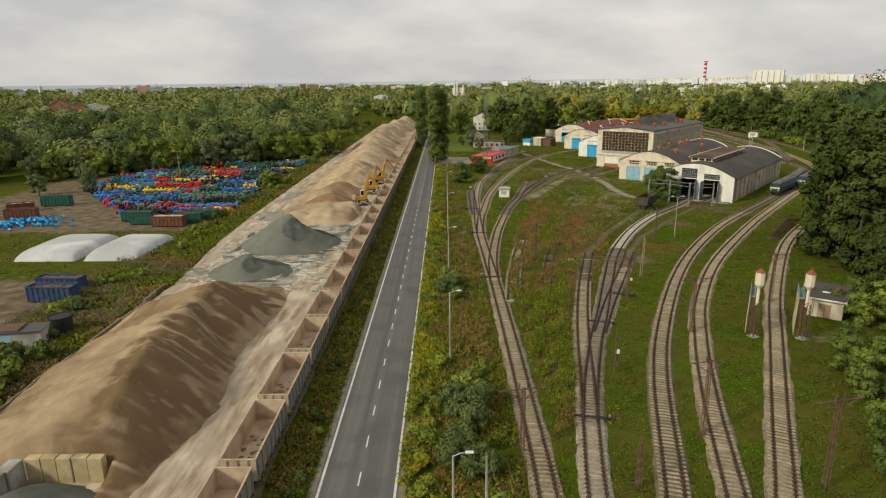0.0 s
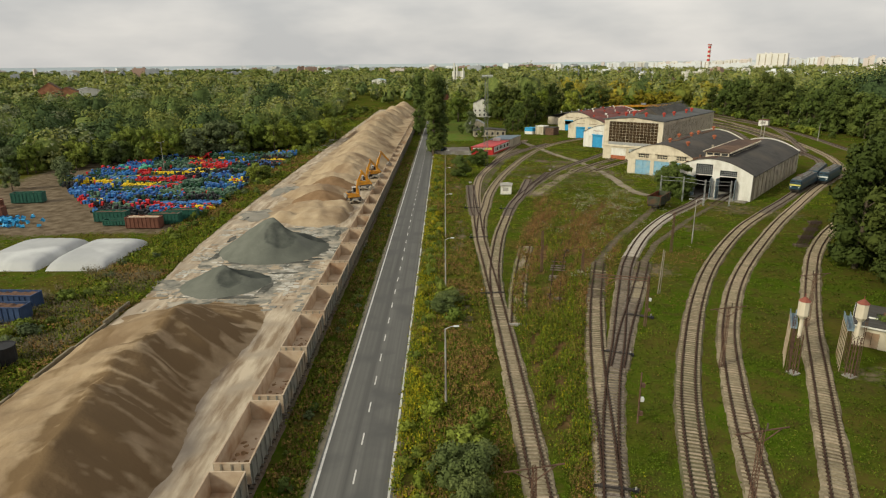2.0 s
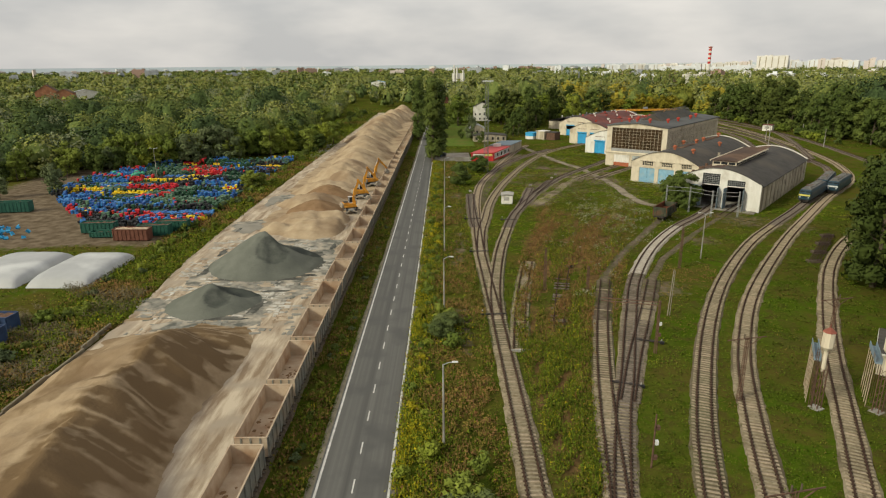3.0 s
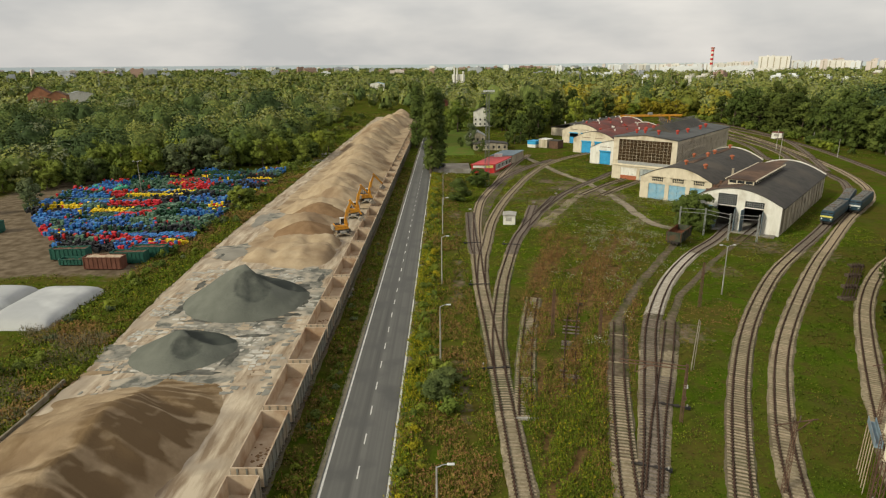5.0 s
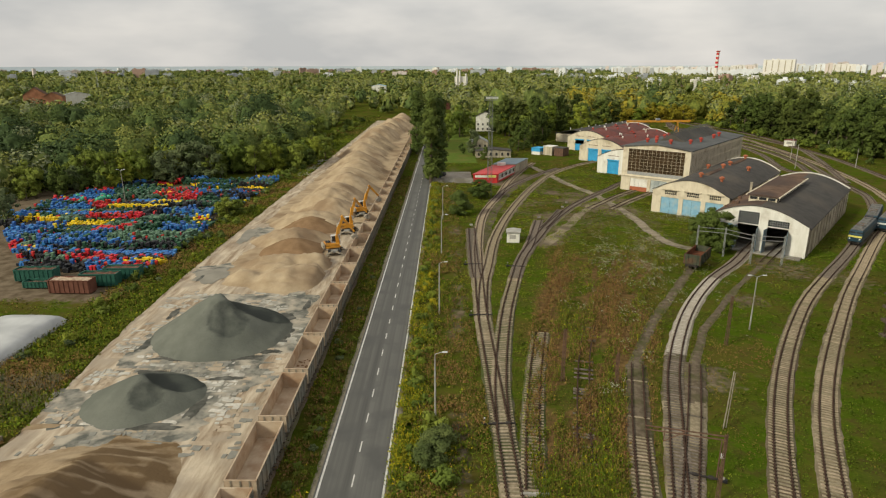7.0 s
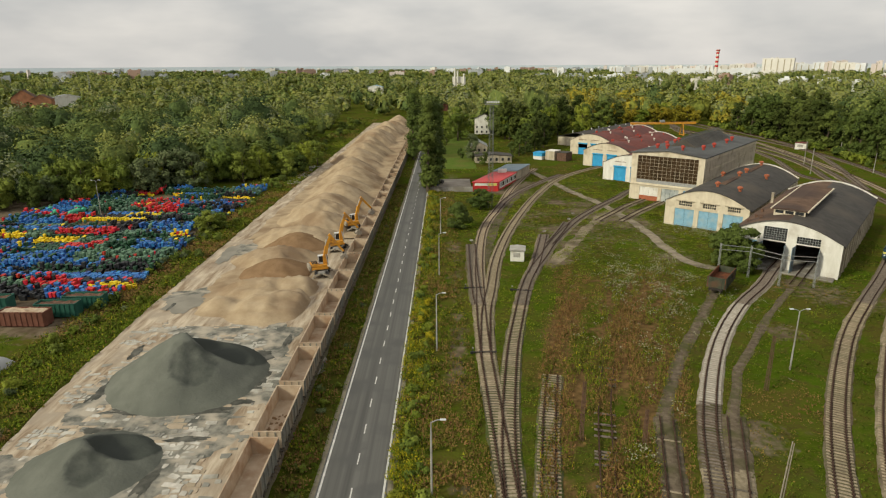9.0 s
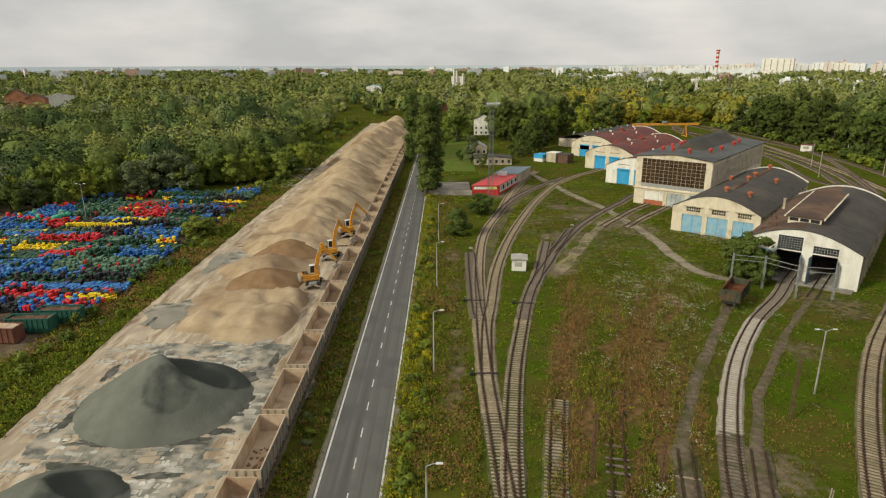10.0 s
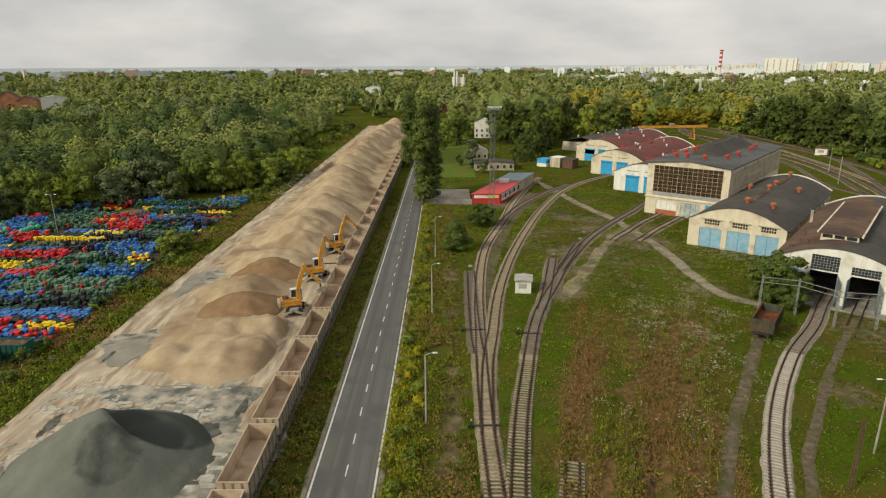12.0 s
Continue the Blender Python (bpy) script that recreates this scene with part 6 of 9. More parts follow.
        tree(rng.choice(["gold", "gold", "lime", "gold", "gold"]), x, y, rng.uniform(0.8, 1.25), rng, rng.uniform(0.8, 1.0), "turning hedge at the end of the yard")
    for k in range(40):
        t = k / 39
        bush(rng.choice(["green", "dark", "lime"]), 176 + 8 * math.sin(3 * t) + rng.uniform(0, 8), 300 + 180 * t + rng.uniform(-4, 4), rng.uniform(1.2, 2.4), rng)
    # trees behind the farthest sheds
    for k in range(64):
        x, y = rng.uniform(56, 150), rng.uniform(402, 500)
        if in_shed(x, y, 5) or y < 400 + (x - 62) * 0.95 or x > 116:
            continue
        tree(rng.choice(["grove", "grove", "green", "silver", "lime"]), x, y, rng.uniform(0.9, 1.3), rng, rng.uniform(0.9, 1.1), "trees behind the sheds")
    # the woods behind
    sets = {}

    def put(zone, x, y, h, r):
        # tint rises with distance: haze painted into the crowns, nearest ones kept darker
        n1, n2 = fbm(x, y, 0.014, 3) * 0.85 + rng.gauss(0.0, 0.22) + (0.46 if zone == "mid" else 0.10 * smooth(320, 420, y) - 0.20 * (1 - smooth(270, 350, y)) * (x < 0) -0.05 * (1 - smooth(-40, 60, x))), rng.random()
        right = smooth(60, 160, x) * (1 - smooth(800, 1100, y))
        if 95 < x < 0.485 * (y - 65) and 430 < y < 800 and fbm(x, y, 0.010, 8) > -0.3 and n2 < 0.75:
            kind, tint = "woods_yellow", 0.55 + 0.8 * n1 + 0.25 * rng.random()
        else:
            kind, tint = "woods", 1.0 if n2 < 0.055 else min(0.85, 0.36 + n1 + 0.40 * right * smooth(430, 560, y) - 0.12 * right * (1 - smooth(430, 560, y)) - 0.25 * (x > 0.485 * (y - 65) and y < 760) + 0.26 * smooth(-70, 20, x) * (1 - smooth(110, 190, x)))
        sets.setdefault((zone, kind), []).append((x, y, h, r, tint))

    def free(x, y):
        if -66 - (y - 285) * 0.05 < x < 8 and y < 545:
            return False
        if x < 0 and (y < 290 + (x + 58) * 0.82 + 10 or (x > -66 - max(0, y - 390) * 0.13 and y < 585)):
            return False
        if x >= 0 and (in_shed(x, y, 5) or (y < 425 and x < 60) or (y < 520 and 60 <= x < 200) or (y < 330 and x < 190)):
            return False
        if x < -290 and 560 < y < 680 and -0.68 < x / y < -0.55:
            return False
        if 18 < x < 40 and 395 < y < 420:
            return False
        return True

    for k in range(1420):
        d, a = 235 + 330 * rng.random(), rng.uniform(-47, 45)
        x, y = d * math.sin(radians(a)), d * math.cos(radians(a))
        if free(x, y) and not (x > 0 and x < 205 and y < 420 and x > 60):
            q = rng.random() ** 1.45
            big = rng.random() < 0.13
            tall = 1.0 + 0.45 * smooth(-30, 60, x)
            put("near", x, y, (8.0 + 11 * q) * (1 + 0.4 * fbm(x, y, 0.012, 5)) * tall + (4 if big else 0), (3.3 + 5.6 * q + 1.4 * rng.random() + (1.5 if big else 0)) * (0.6 + 0.4 * tall))
    for k in range(3000):
        d, a = 540 + 1150 * rng.random() ** 1.25, rng.uniform(-46, 45)
        x, y = d * math.sin(radians(a)), d * math.cos(radians(a))
        if free(x, y):
            put("mid", x, y, rng.uniform(8, 17) * (1 + 0.3 * fbm(x, y, 0.008, 5)) + (4 if rng.random() < 0.12 else 0) + 7 * smooth(0, 250, x) * smooth(700, 1100, d), rng.uniform(3.6, 9.5))
    spec = {"near": (285, 0.78), "mid": (38, 2.1)}
    words = {"woods": "dense mixed green broadleaf woods", "woods_yellow": "poplars turning yellow behind the tracks"}
    for n, ((zone, kind), spots) in enumerate(sorted(sets.items())):
        woods("woods", n, spots, spec[zone][0], spec[zone][1], kind, words[kind])
    far = []
    for k in range(2600):
        d = 1550 + 3050 * rng.random()
        a = rng.uniform(-46, 46)
        # light base tint puts the haze of the distance into the foliage colour
        far.append((d * math.sin(radians(a)), d * math.cos(radians(a)), rng.uniform(9, 17), rng.uniform(8, 20), 0.56 + 0.5 * fbm(d * math.sin(radians(a)), d * math.cos(radians(a)), 0.002, 6) + rng.gauss(0, 0.1)))
    woods("woods", 33, far, 24, 3.3, "woods", "distant green woods")
    # weeds over the yard; tint runs from dead brown over green to goldenrod yellow
    low, tall, pale = [], [], []
    for k in range(84000):
        y = 28 + 262 * rng.random() ** 1.35
        x = rng.uniform(4.0, min(104, 24 + y * 0.62))
        if taken(x, y) or in_shed(x, y, 0.6) or bare(x, y) > 0.4 + rng.random() * 0.4:
            continue
        far = 0.9 + y / 230
        clump = fbm(x, y, 0.42, 31)
        if clump < -0.22 + rng.uniform(-0.25, 0.2):
            continue
        n = fbm(x, y, 0.06, 17)
        if dry(x, y) > 0.15 + 0.4 * rng.random():
            continue
        tint = 0.53 + 0.52 * n + 0.08 * clump + 0.18 * smooth(125, 165, y) + rng.gauss(0, 0.05)
        lush = smooth(-3, 6, x - 26 - 0.62 * (y - 80)) * (1 - smooth(135, 165, y))
        tint += (0.585 - tint) * 0.85 * lush
        if rng.random() < 0.02 + 0.16 * smooth(0.05, 0.3, fbm(x, y, 0.11, 19)):
            tint = rng.uniform(0.32, 0.48)
        low.append((x, y, rng.uniform(0.12, 0.30) + 0.35 * max(0, clump), rng.uniform(0.18, 0.34) * far, min(tint, 0.76)))
    for key, (xy, d) in SAMPLED.items():
        if key == "train":
            continue
        thick = 3 if key in ("c", "siding", "lost", "hall_one", "hall_two", "stub", "fan") else 1
        for (x, y), (dx, dy) in zip(xy, d):
            if y > 260 or y < 26:
                continue
            for sgn in (-1, 1):
                for _ in range(2):
                    o = sgn * rng.uniform(1.35, 1.95)
                    px, py = x + dy * o, y - dx * o
                    if fbm(px, py, 0.25, 71) < -0.02 + 0.2 * rng.random() or abs(px - ROAD_X) < 4.2 or in_shed(px, py, 0.3) or (taken(px, py) and abs(o) > 1.75):
                        continue
                    low.append((px, py, rng.uniform(0.14, 0.34), rng.uniform(0.14, 0.30), 0.57 + rng.gauss(0, 0.07)))
            for _ in range(thick - 1):
                if rng.random() < 0.45 and fbm(x, y, 0.15, 77) > -0.05:
                    o = rng.uniform(-1.2, 1.2)
                    low.append((x + dy * o, y - dx * o, rng.uniform(0.2, 0.5), rng.uniform(0.14, 0.28), rng.uniform(0.1, 0.7)))
    for way in ([(26, 107), (28.2, 115), (35.8, 131), (45.4, 147), (52, 158), (58, 168)], [(34.5, 110), (37, 116), (42.5, 127), (48.2, 135), (58.9, 149.6), (68, 160.6)]):
        for x, y in spline(way, 0.25)[0]:
            for _ in range(4):
                low.append((x + rng.choice([-1, 1]) * rng.uniform(0.55, 1.5), y + rng.uniform(-0.4, 0.4), rng.uniform(0.12, 0.36), rng.uniform(0.16, 0.32), 0.55 + rng.gauss(0, 0.15)))
    for k in range(48000):
        y = 40 + 150 * rng.random() ** 1.1
        x = rng.uniform(9, 20 + max(0, y - 75) * 0.37)
        if taken(x, y) or in_shed(x, y, 0.6):
            continue
        dr = dry(x, y)
        if dr < 0.12 + 0.35 * rng.random():
            continue
        u = x - 0.30 * (y - 100)
        c = fbm(u, y * 0.22, 0.5, 13)
        if c < -0.22 + rng.uniform(-0.15, 0.1):
            continue
        q = 0.8 * fbm(u, y * 0.3, 0.16, 23) + rng.gauss(0.04, 0.26) + 0.26 * (1 - smooth(85, 112, y)) + 0.45 * smooth(98, 135, y) * smooth(3, 16, x - 10 - 0.22 * (y - 95)) + 0.04
        tint = 0.04 + 0.16 * rng.random() if q < 0.05 else 0.28 + 0.2 * rng.random() if q < 0.30 else 0.42 + 0.38 * rng.random()
        tall.append((x, y, rng.uniform(0.3, 1.1) + 0.8 * max(0, c), rng.uniform(0.18, 0.40), tint))
        if y > 105 and q > 0.12 and fbm(x, y, 0.1, 43) + 0.03 * (x - 28) > 0.05 and rng.random() < 0.15:
            pale.append((x, y, rng.uniform(0.8, 1.3), rng.uniform(0.14, 0.3), 0.5))
    for k in range(2600):
        x, y = rng.gauss(44, 7), rng.gauss(162, 13)
        if not taken(x, y) and fbm(x, y, 0.22, 41) > 0.05:
            pale.append((x, y, rng.uniform(0.6, 1.1), rng.uniform(0.12, 0.26), 0.5))
    for k in range(900):
        x, y = rng.gauss(70, 5), rng.gauss(204, 5)
        if not taken(x, y) and not in_shed(x, y, 1):
            pale.append((x, y, rng.uniform(0.5, 0.9), rng.uniform(0.14, 0.28), 0.5))
    # verge right of the road: goldenrod, then brownish tall weeds towards the first track
    for k in range(31000):
        y = 28 + 235 * rng.random() ** 1.45
        x = -4.6 + 10.6 * rng.random() ** 1.25
        if taken(x, y) or (x > 6.0 - smooth(100, 160, y) * 2.0):
            continue
        c = fbm(x, y * 0.5, 0.4, 51)
        e = smooth(-4.6, 2.4, x)
        if c < -0.3 + 0.2 * e * rng.random() or bare(x, y) > 0.4 + 0.4 * rng.random():
            continue
        q = rng.random() + 0.6 * fbm(x, y, 0.09, 5)
        tint = (0.93 + rng.gauss(0, 0.05) if q > 0.66 + 1.1 * e else 0.76 + rng.gauss(0, 0.07) if q > 0.22 + 0.95 * e else 0.52 + rng.gauss(0, 0.08) if q > 0.42 * e else 0.12 + 0.22 * rng.random())
        tall.append((x, y, rng.uniform(0.35, 1.2) * (1.15 - 0.4 * e), rng.uniform(0.26, 0.46), tint))
    # strip between road and train
    for k in range(15000):
        y = 28 + 240 * rng.random() ** 1.5
        x = rng.uniform(-16.2, -11.6)
        if taken(x, y):
            continue
        c = fbm(x, y, 0.35, 61)
        if x > -13.0:
            low.append((x, y, rng.uniform(0.08, 0.25), rng.uniform(0.28, 0.45), 0.60 + rng.gauss(0, 0.06)))
        elif c > -0.25 + 0.2 * rng.random():
            tall.append((x, y, rng.uniform(0.3, 1.1), rng.uniform(0.28, 0.5), 0.46 + 0.3 * c + rng.gauss(0, 0.08) if rng.random() < 0.75 else rng.uniform(0, 0.3)))
    # bank left of the apron
    for k in range(15000):
        y = 36 + 260 * rng.random() ** 1.4
        x = rng.uniform(-63, apron_left(y) - 0.1 - 0.5 * (y < 96))
        c = fbm(x, y, 0.12, 4) + rng.gauss(0, 0.12)
        tall.append((x, y, rng.uniform(0.25, 1.1), rng.uniform(0.32, 0.6), 0.16 + 0.1 * rng.random() if c < -0.20 else 0.34 + 0.15 * rng.random() if c < 0.0 else 0.5 + 0.2 * rng.random()))
    brush = []
    for k in range(5200):
        y = rng.uniform(52, 116)
        x = rng.uniform(-66, apron_left(y) - 1.2)
        if fbm(x, y, 0.09, 27) + 0.02 * (-56 - x) > -0.02:
            brush.append((x, y, rng.uniform(0.4, 1.5), rng.uniform(0.3, 0.55), 0.5))
    tufts("weeds", 9, brush, "weed_brush", "grey-brown dead brush on the bank", 8, 0.3, 0.34)
    # rough grass of the dirt yard
    for k in range(7000):
        x, y = rng.uniform(-105, -60), rng.uniform(55, 150)
        if bare(x, y) < 0.45 and fbm(x, y, 0.3, 9) > -0.1:
            low.append((x, y, rng.uniform(0.08, 0.3), rng.uniform(0.3, 0.6), rng.uniform(0.25, 0.72)))
    # far grass
    for k in range(8000):
        x, y = rng.uniform(20, 205), rng.uniform(285, 520)
        if in_shed(x, y, 0.6) or taken(x, y):
            continue
        q = 0.55 + 0.35 * fbm(x, y, 0.03, 9) + rng.gauss(0, 0.1)
        low.append((x, y, rng.uniform(0.2, 0.6), rng.uniform(0.5, 1.0), min(q, 0.7)))
    for k in range(5000):
        x, y = rng.uniform(-72, -53), rng.uniform(262, 560)
        low.append((x, y, rng.uniform(0.2, 1.2), rng.uniform(0.5, 1.1), min(0.74, 0.55 + 0.4 * fbm(x, y, 0.03, 9) + rng.gauss(0, 0.08))))
    for k in range(4500):
        x, y = rng.uniform(-16, 30), rng.uniform(285, 560)
        if not taken(x, y) and abs(x - ROAD_X) > 4 and not (-7 < x < 14 and 304 < y < 422):
            low.append((x, y, rng.uniform(0.15, 0.4), rng.uniform(0.5, 1.1), 0.72 + rng.gauss(0, 0.05)))
    tufts("weeds", 3, low, "weeds", "short green grass and weeds over the yard", 5, 0.6, 0.37, vary=0.06)
    tufts("weeds", 4, tall, "weeds", "tall green, brown and yellow weeds beside road and tracks", 7, 0.35, 0.48, vary=0.13, upright=0.3)
    tufts("weeds", 7, pale, "weed_white", "pale flowering umbels in the grass", 5, 0.3, 0.62, 0.8, True)
    # bushes
    for k in range(90):
        y = 34 + 215 * rng.random() ** 1.2
        x = -3.4 + rng.uniform(-0.6, 2.2)
        bush(rng.choice(["gold", "gold", "lime", "green"]), x, y, rng.uniform(0.5, 0.85), rng)
    for x, y, s, k in ((0.8, 53, 2.0, "willow"), (2.4, 55, 1.6, "willow"), (1.4, 49.5, 1.5, "willow"), (0.6, 44.5, 1.7, "willow"), (2.6, 42.5, 1.4, "willow"), (1.5, 58, 1.3, "green"), (-0.6, 92, 1.7, "willow"), (0.6, 95, 1.5, "willow"), (-0.4, 98, 1.3, "green"), (1.2, 88, 1.2, "green"), (-2.0, 47, 1.0, "lime"), (3.6, 36, 1.4, "green"), (-1.6, 64, 1.0, "lime"), (3.4, 62, 0.9, "green")):
        bush(k, x, y, s, rng)
    for k in range(70):
        y = 30 + 200 * rng.random() ** 1.3
        bush(rng.choice(["green", "dark", "silver", "lime"]), rng.uniform(-15.4, -13.2), y, rng.uniform(0.3, 0.62), rng)
    for k in range(60):
        y = 45 + 200 * rng.random()
        bush(rng.choice(["green", "green", "dark", "silver", "lime"]), -57 + rng.uniform(-4, 2.5), y, rng.uniform(0.5, 1.2), rng)
    for k in range(46):
        bush(rng.choice(["green", "dark", "green", "lime"]), rng.uniform(-60, -50.6), 34 + 34 * rng.random(), rng.uniform(0.7, 1.5), rng)
    for x, y, s in ((-53, 60, 1.8), (-56, 64, 1.6), (-52, 67, 1.3), (-57, 55, 2.0), (-53, 50, 2.0), (-52, 44, 1.8)):
        bush("green", x, y, s, rng)
    for k in range(60):
        y = rng.uniform(262, 540)
        bush(rng.choice(["green", "dark", "lime", "green"]), -60 - (y - 285) * 0.03 + rng.uniform(-6, 4), y, rng.uniform(0.8, 2.2), rng)
    bush("silver", -57.5, 84, 1.5, rng)
    bush("silver", -58.5, 81, 1.1, rng)
    for x, y, s in ((50, 62, 1.4), (46, 52, 1.3), (44, 45, 1.6), (48, 56, 1.5), (40, 36, 1.6), (52, 64, 1.7), (42, 40, 1.2)):
        bush("green", x, y, s, rng)


plant()


# ---- distance ----
def block(x, y, w, d, h, rot, material, rng, storeys):
    b = empty("apartment_block", pose(x, y, -0.1, 0, 0, rot), "pale concrete apartment block", "building", "city on the skyline")
    bm = bmesh.new()
    box(bm, -w / 2, w / 2, -d / 2, d / 2, 0, h)
    for k in range(3):
        a = rng.uniform(-w * 0.4, w * 0.35)
        box(bm, a, a + 6, -3, 3, h + 0.01, h + 3)
    part("facade", bm, material, b)
    n = int(w / 18) if storeys > 8 else 0
    for i in range(n):
        bm = bmesh.new()
        xx = -w / 2 + w * (i + 0.5) / n
        box(bm, xx - 1.6, xx + 1.6, -d / 2 - 0.6, -d / 2 - 0.02, 2, h - 3)
        part("stair_tower", bm, "grey_wall", b)


def distance():
    rng = random.Random(8)
    pm = [mat("panel_white", (0.62, 0.635, 0.65), (0.72, 0.73, 0.74), 0.05), mat("panel_cream", (0.66, 0.63, 0.58), (0.73, 0.70, 0.65), 0.05), mat("panel_rose", (0.60, 0.52, 0.48), (0.66, 0.58, 0.54), 0.05)]
    tile, grey = mat("far_tiles", (0.30, 0.20, 0.16), (0.40, 0.27, 0.21), 0.05), mat("far_sheet", (0.30, 0.32, 0.34), (0.42, 0.44, 0.46), 0.05)
    for k in range(44):
        a = 14.0 + 24.0 * (k / 43) + rng.uniform(-0.5, 0.5)
        d = rng.uniform(2500, 3700) - 250 * smooth(26, 36, a)
        h = 31 + d * 0.0075 * smooth(17, 36, a) * rng.uniform(0.3, 1.0)
        block(d * math.sin(radians(a)), d * math.cos(radians(a)), rng.choice([20, 30, 44, 60, 90]) * rng.uniform(0.8, 1.2), 13, h, -a + rng.uniform(-25, 25), pm[rng.choice([0, 0, 1, 1, 2])], rng, int(h / 3))
    for k in range(120):
        a = rng.uniform(-40, 22)
        d = rng.uniform(2000, 4600)
        block(d * math.sin(radians(a)), d * math.cos(radians(a)), rng.uniform(8, 26) + d * 0.004 * rng.random() ** 3 * 4, 14, rng.uniform(15, 24) + 10 * rng.random() ** 4, -a + rng.uniform(-30, 30), rng.choice([pm[0], pm[0], pm[1], pm[2], tile, grey, grey]), rng, 6)
    for k in range(26):
        a, d = rng.uniform(8, 34), rng.uniform(1150, 2000)
        block(d * math.sin(radians(a)), d * math.cos(radians(a)), rng.uniform(12, 46), 18, rng.uniform(14, 21), -a + rng.uniform(-30, 30), rng.choice([pm[0], pm[0], pm[1], tile, grey]), rng, 4)
    for k in range(9):
        a, d = rng.uniform(16, 27), rng.uniform(1900, 2500)
        block(d * math.sin(radians(a)), d * math.cos(radians(a)), rng.uniform(30, 80), 16, rng.uniform(20, 29), -a + rng.uniform(-20, 20), pm[rng.choice([0, 0, 1])], rng, 5)
    block(1190, 2360, 104, 16, 58, -40, pm[1], rng, 16)
    # striped chimney
    c = empty("power_station_chimney", pose(555, 1370, 0), "tall chimney with red and white bands", "chimney")
    for i in range(9):
        bm = bmesh.new()
        z0, z1 = (0, 34) if i == 0 else (34 + (i - 1) * 4.3, 34 + i * 4.3)
        rod(bm, (0, 0, z0), (0, 0, z1), 3.4 - 0.008 * z0, 3.4 - 0.008 * z1, 16)
        part("band", bm, "white" if i % 2 == 0 else "red_metal", c)
    bm = bmesh.new()
    rod(bm, (0, 0, 66), (0, 0, 68.0), 4.0, 4.0, 16)
    part("gallery", bm, "red_vent", c)
    # glowing strip that imitates haze along the horizon
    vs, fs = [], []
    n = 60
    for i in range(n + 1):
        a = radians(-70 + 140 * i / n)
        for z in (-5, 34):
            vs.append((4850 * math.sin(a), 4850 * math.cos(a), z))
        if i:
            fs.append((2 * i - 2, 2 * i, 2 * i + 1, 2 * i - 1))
    m = bpy.data.materials.new("haze_glow")
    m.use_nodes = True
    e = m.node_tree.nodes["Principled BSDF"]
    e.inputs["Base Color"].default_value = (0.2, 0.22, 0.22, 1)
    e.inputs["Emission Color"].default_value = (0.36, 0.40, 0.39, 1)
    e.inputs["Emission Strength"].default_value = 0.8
    tagged(link("backdrop", raw("backdrop", vs, fs), m), "glowing strip imitating haze along the horizon", "backdrop", kind="structure")


distance()


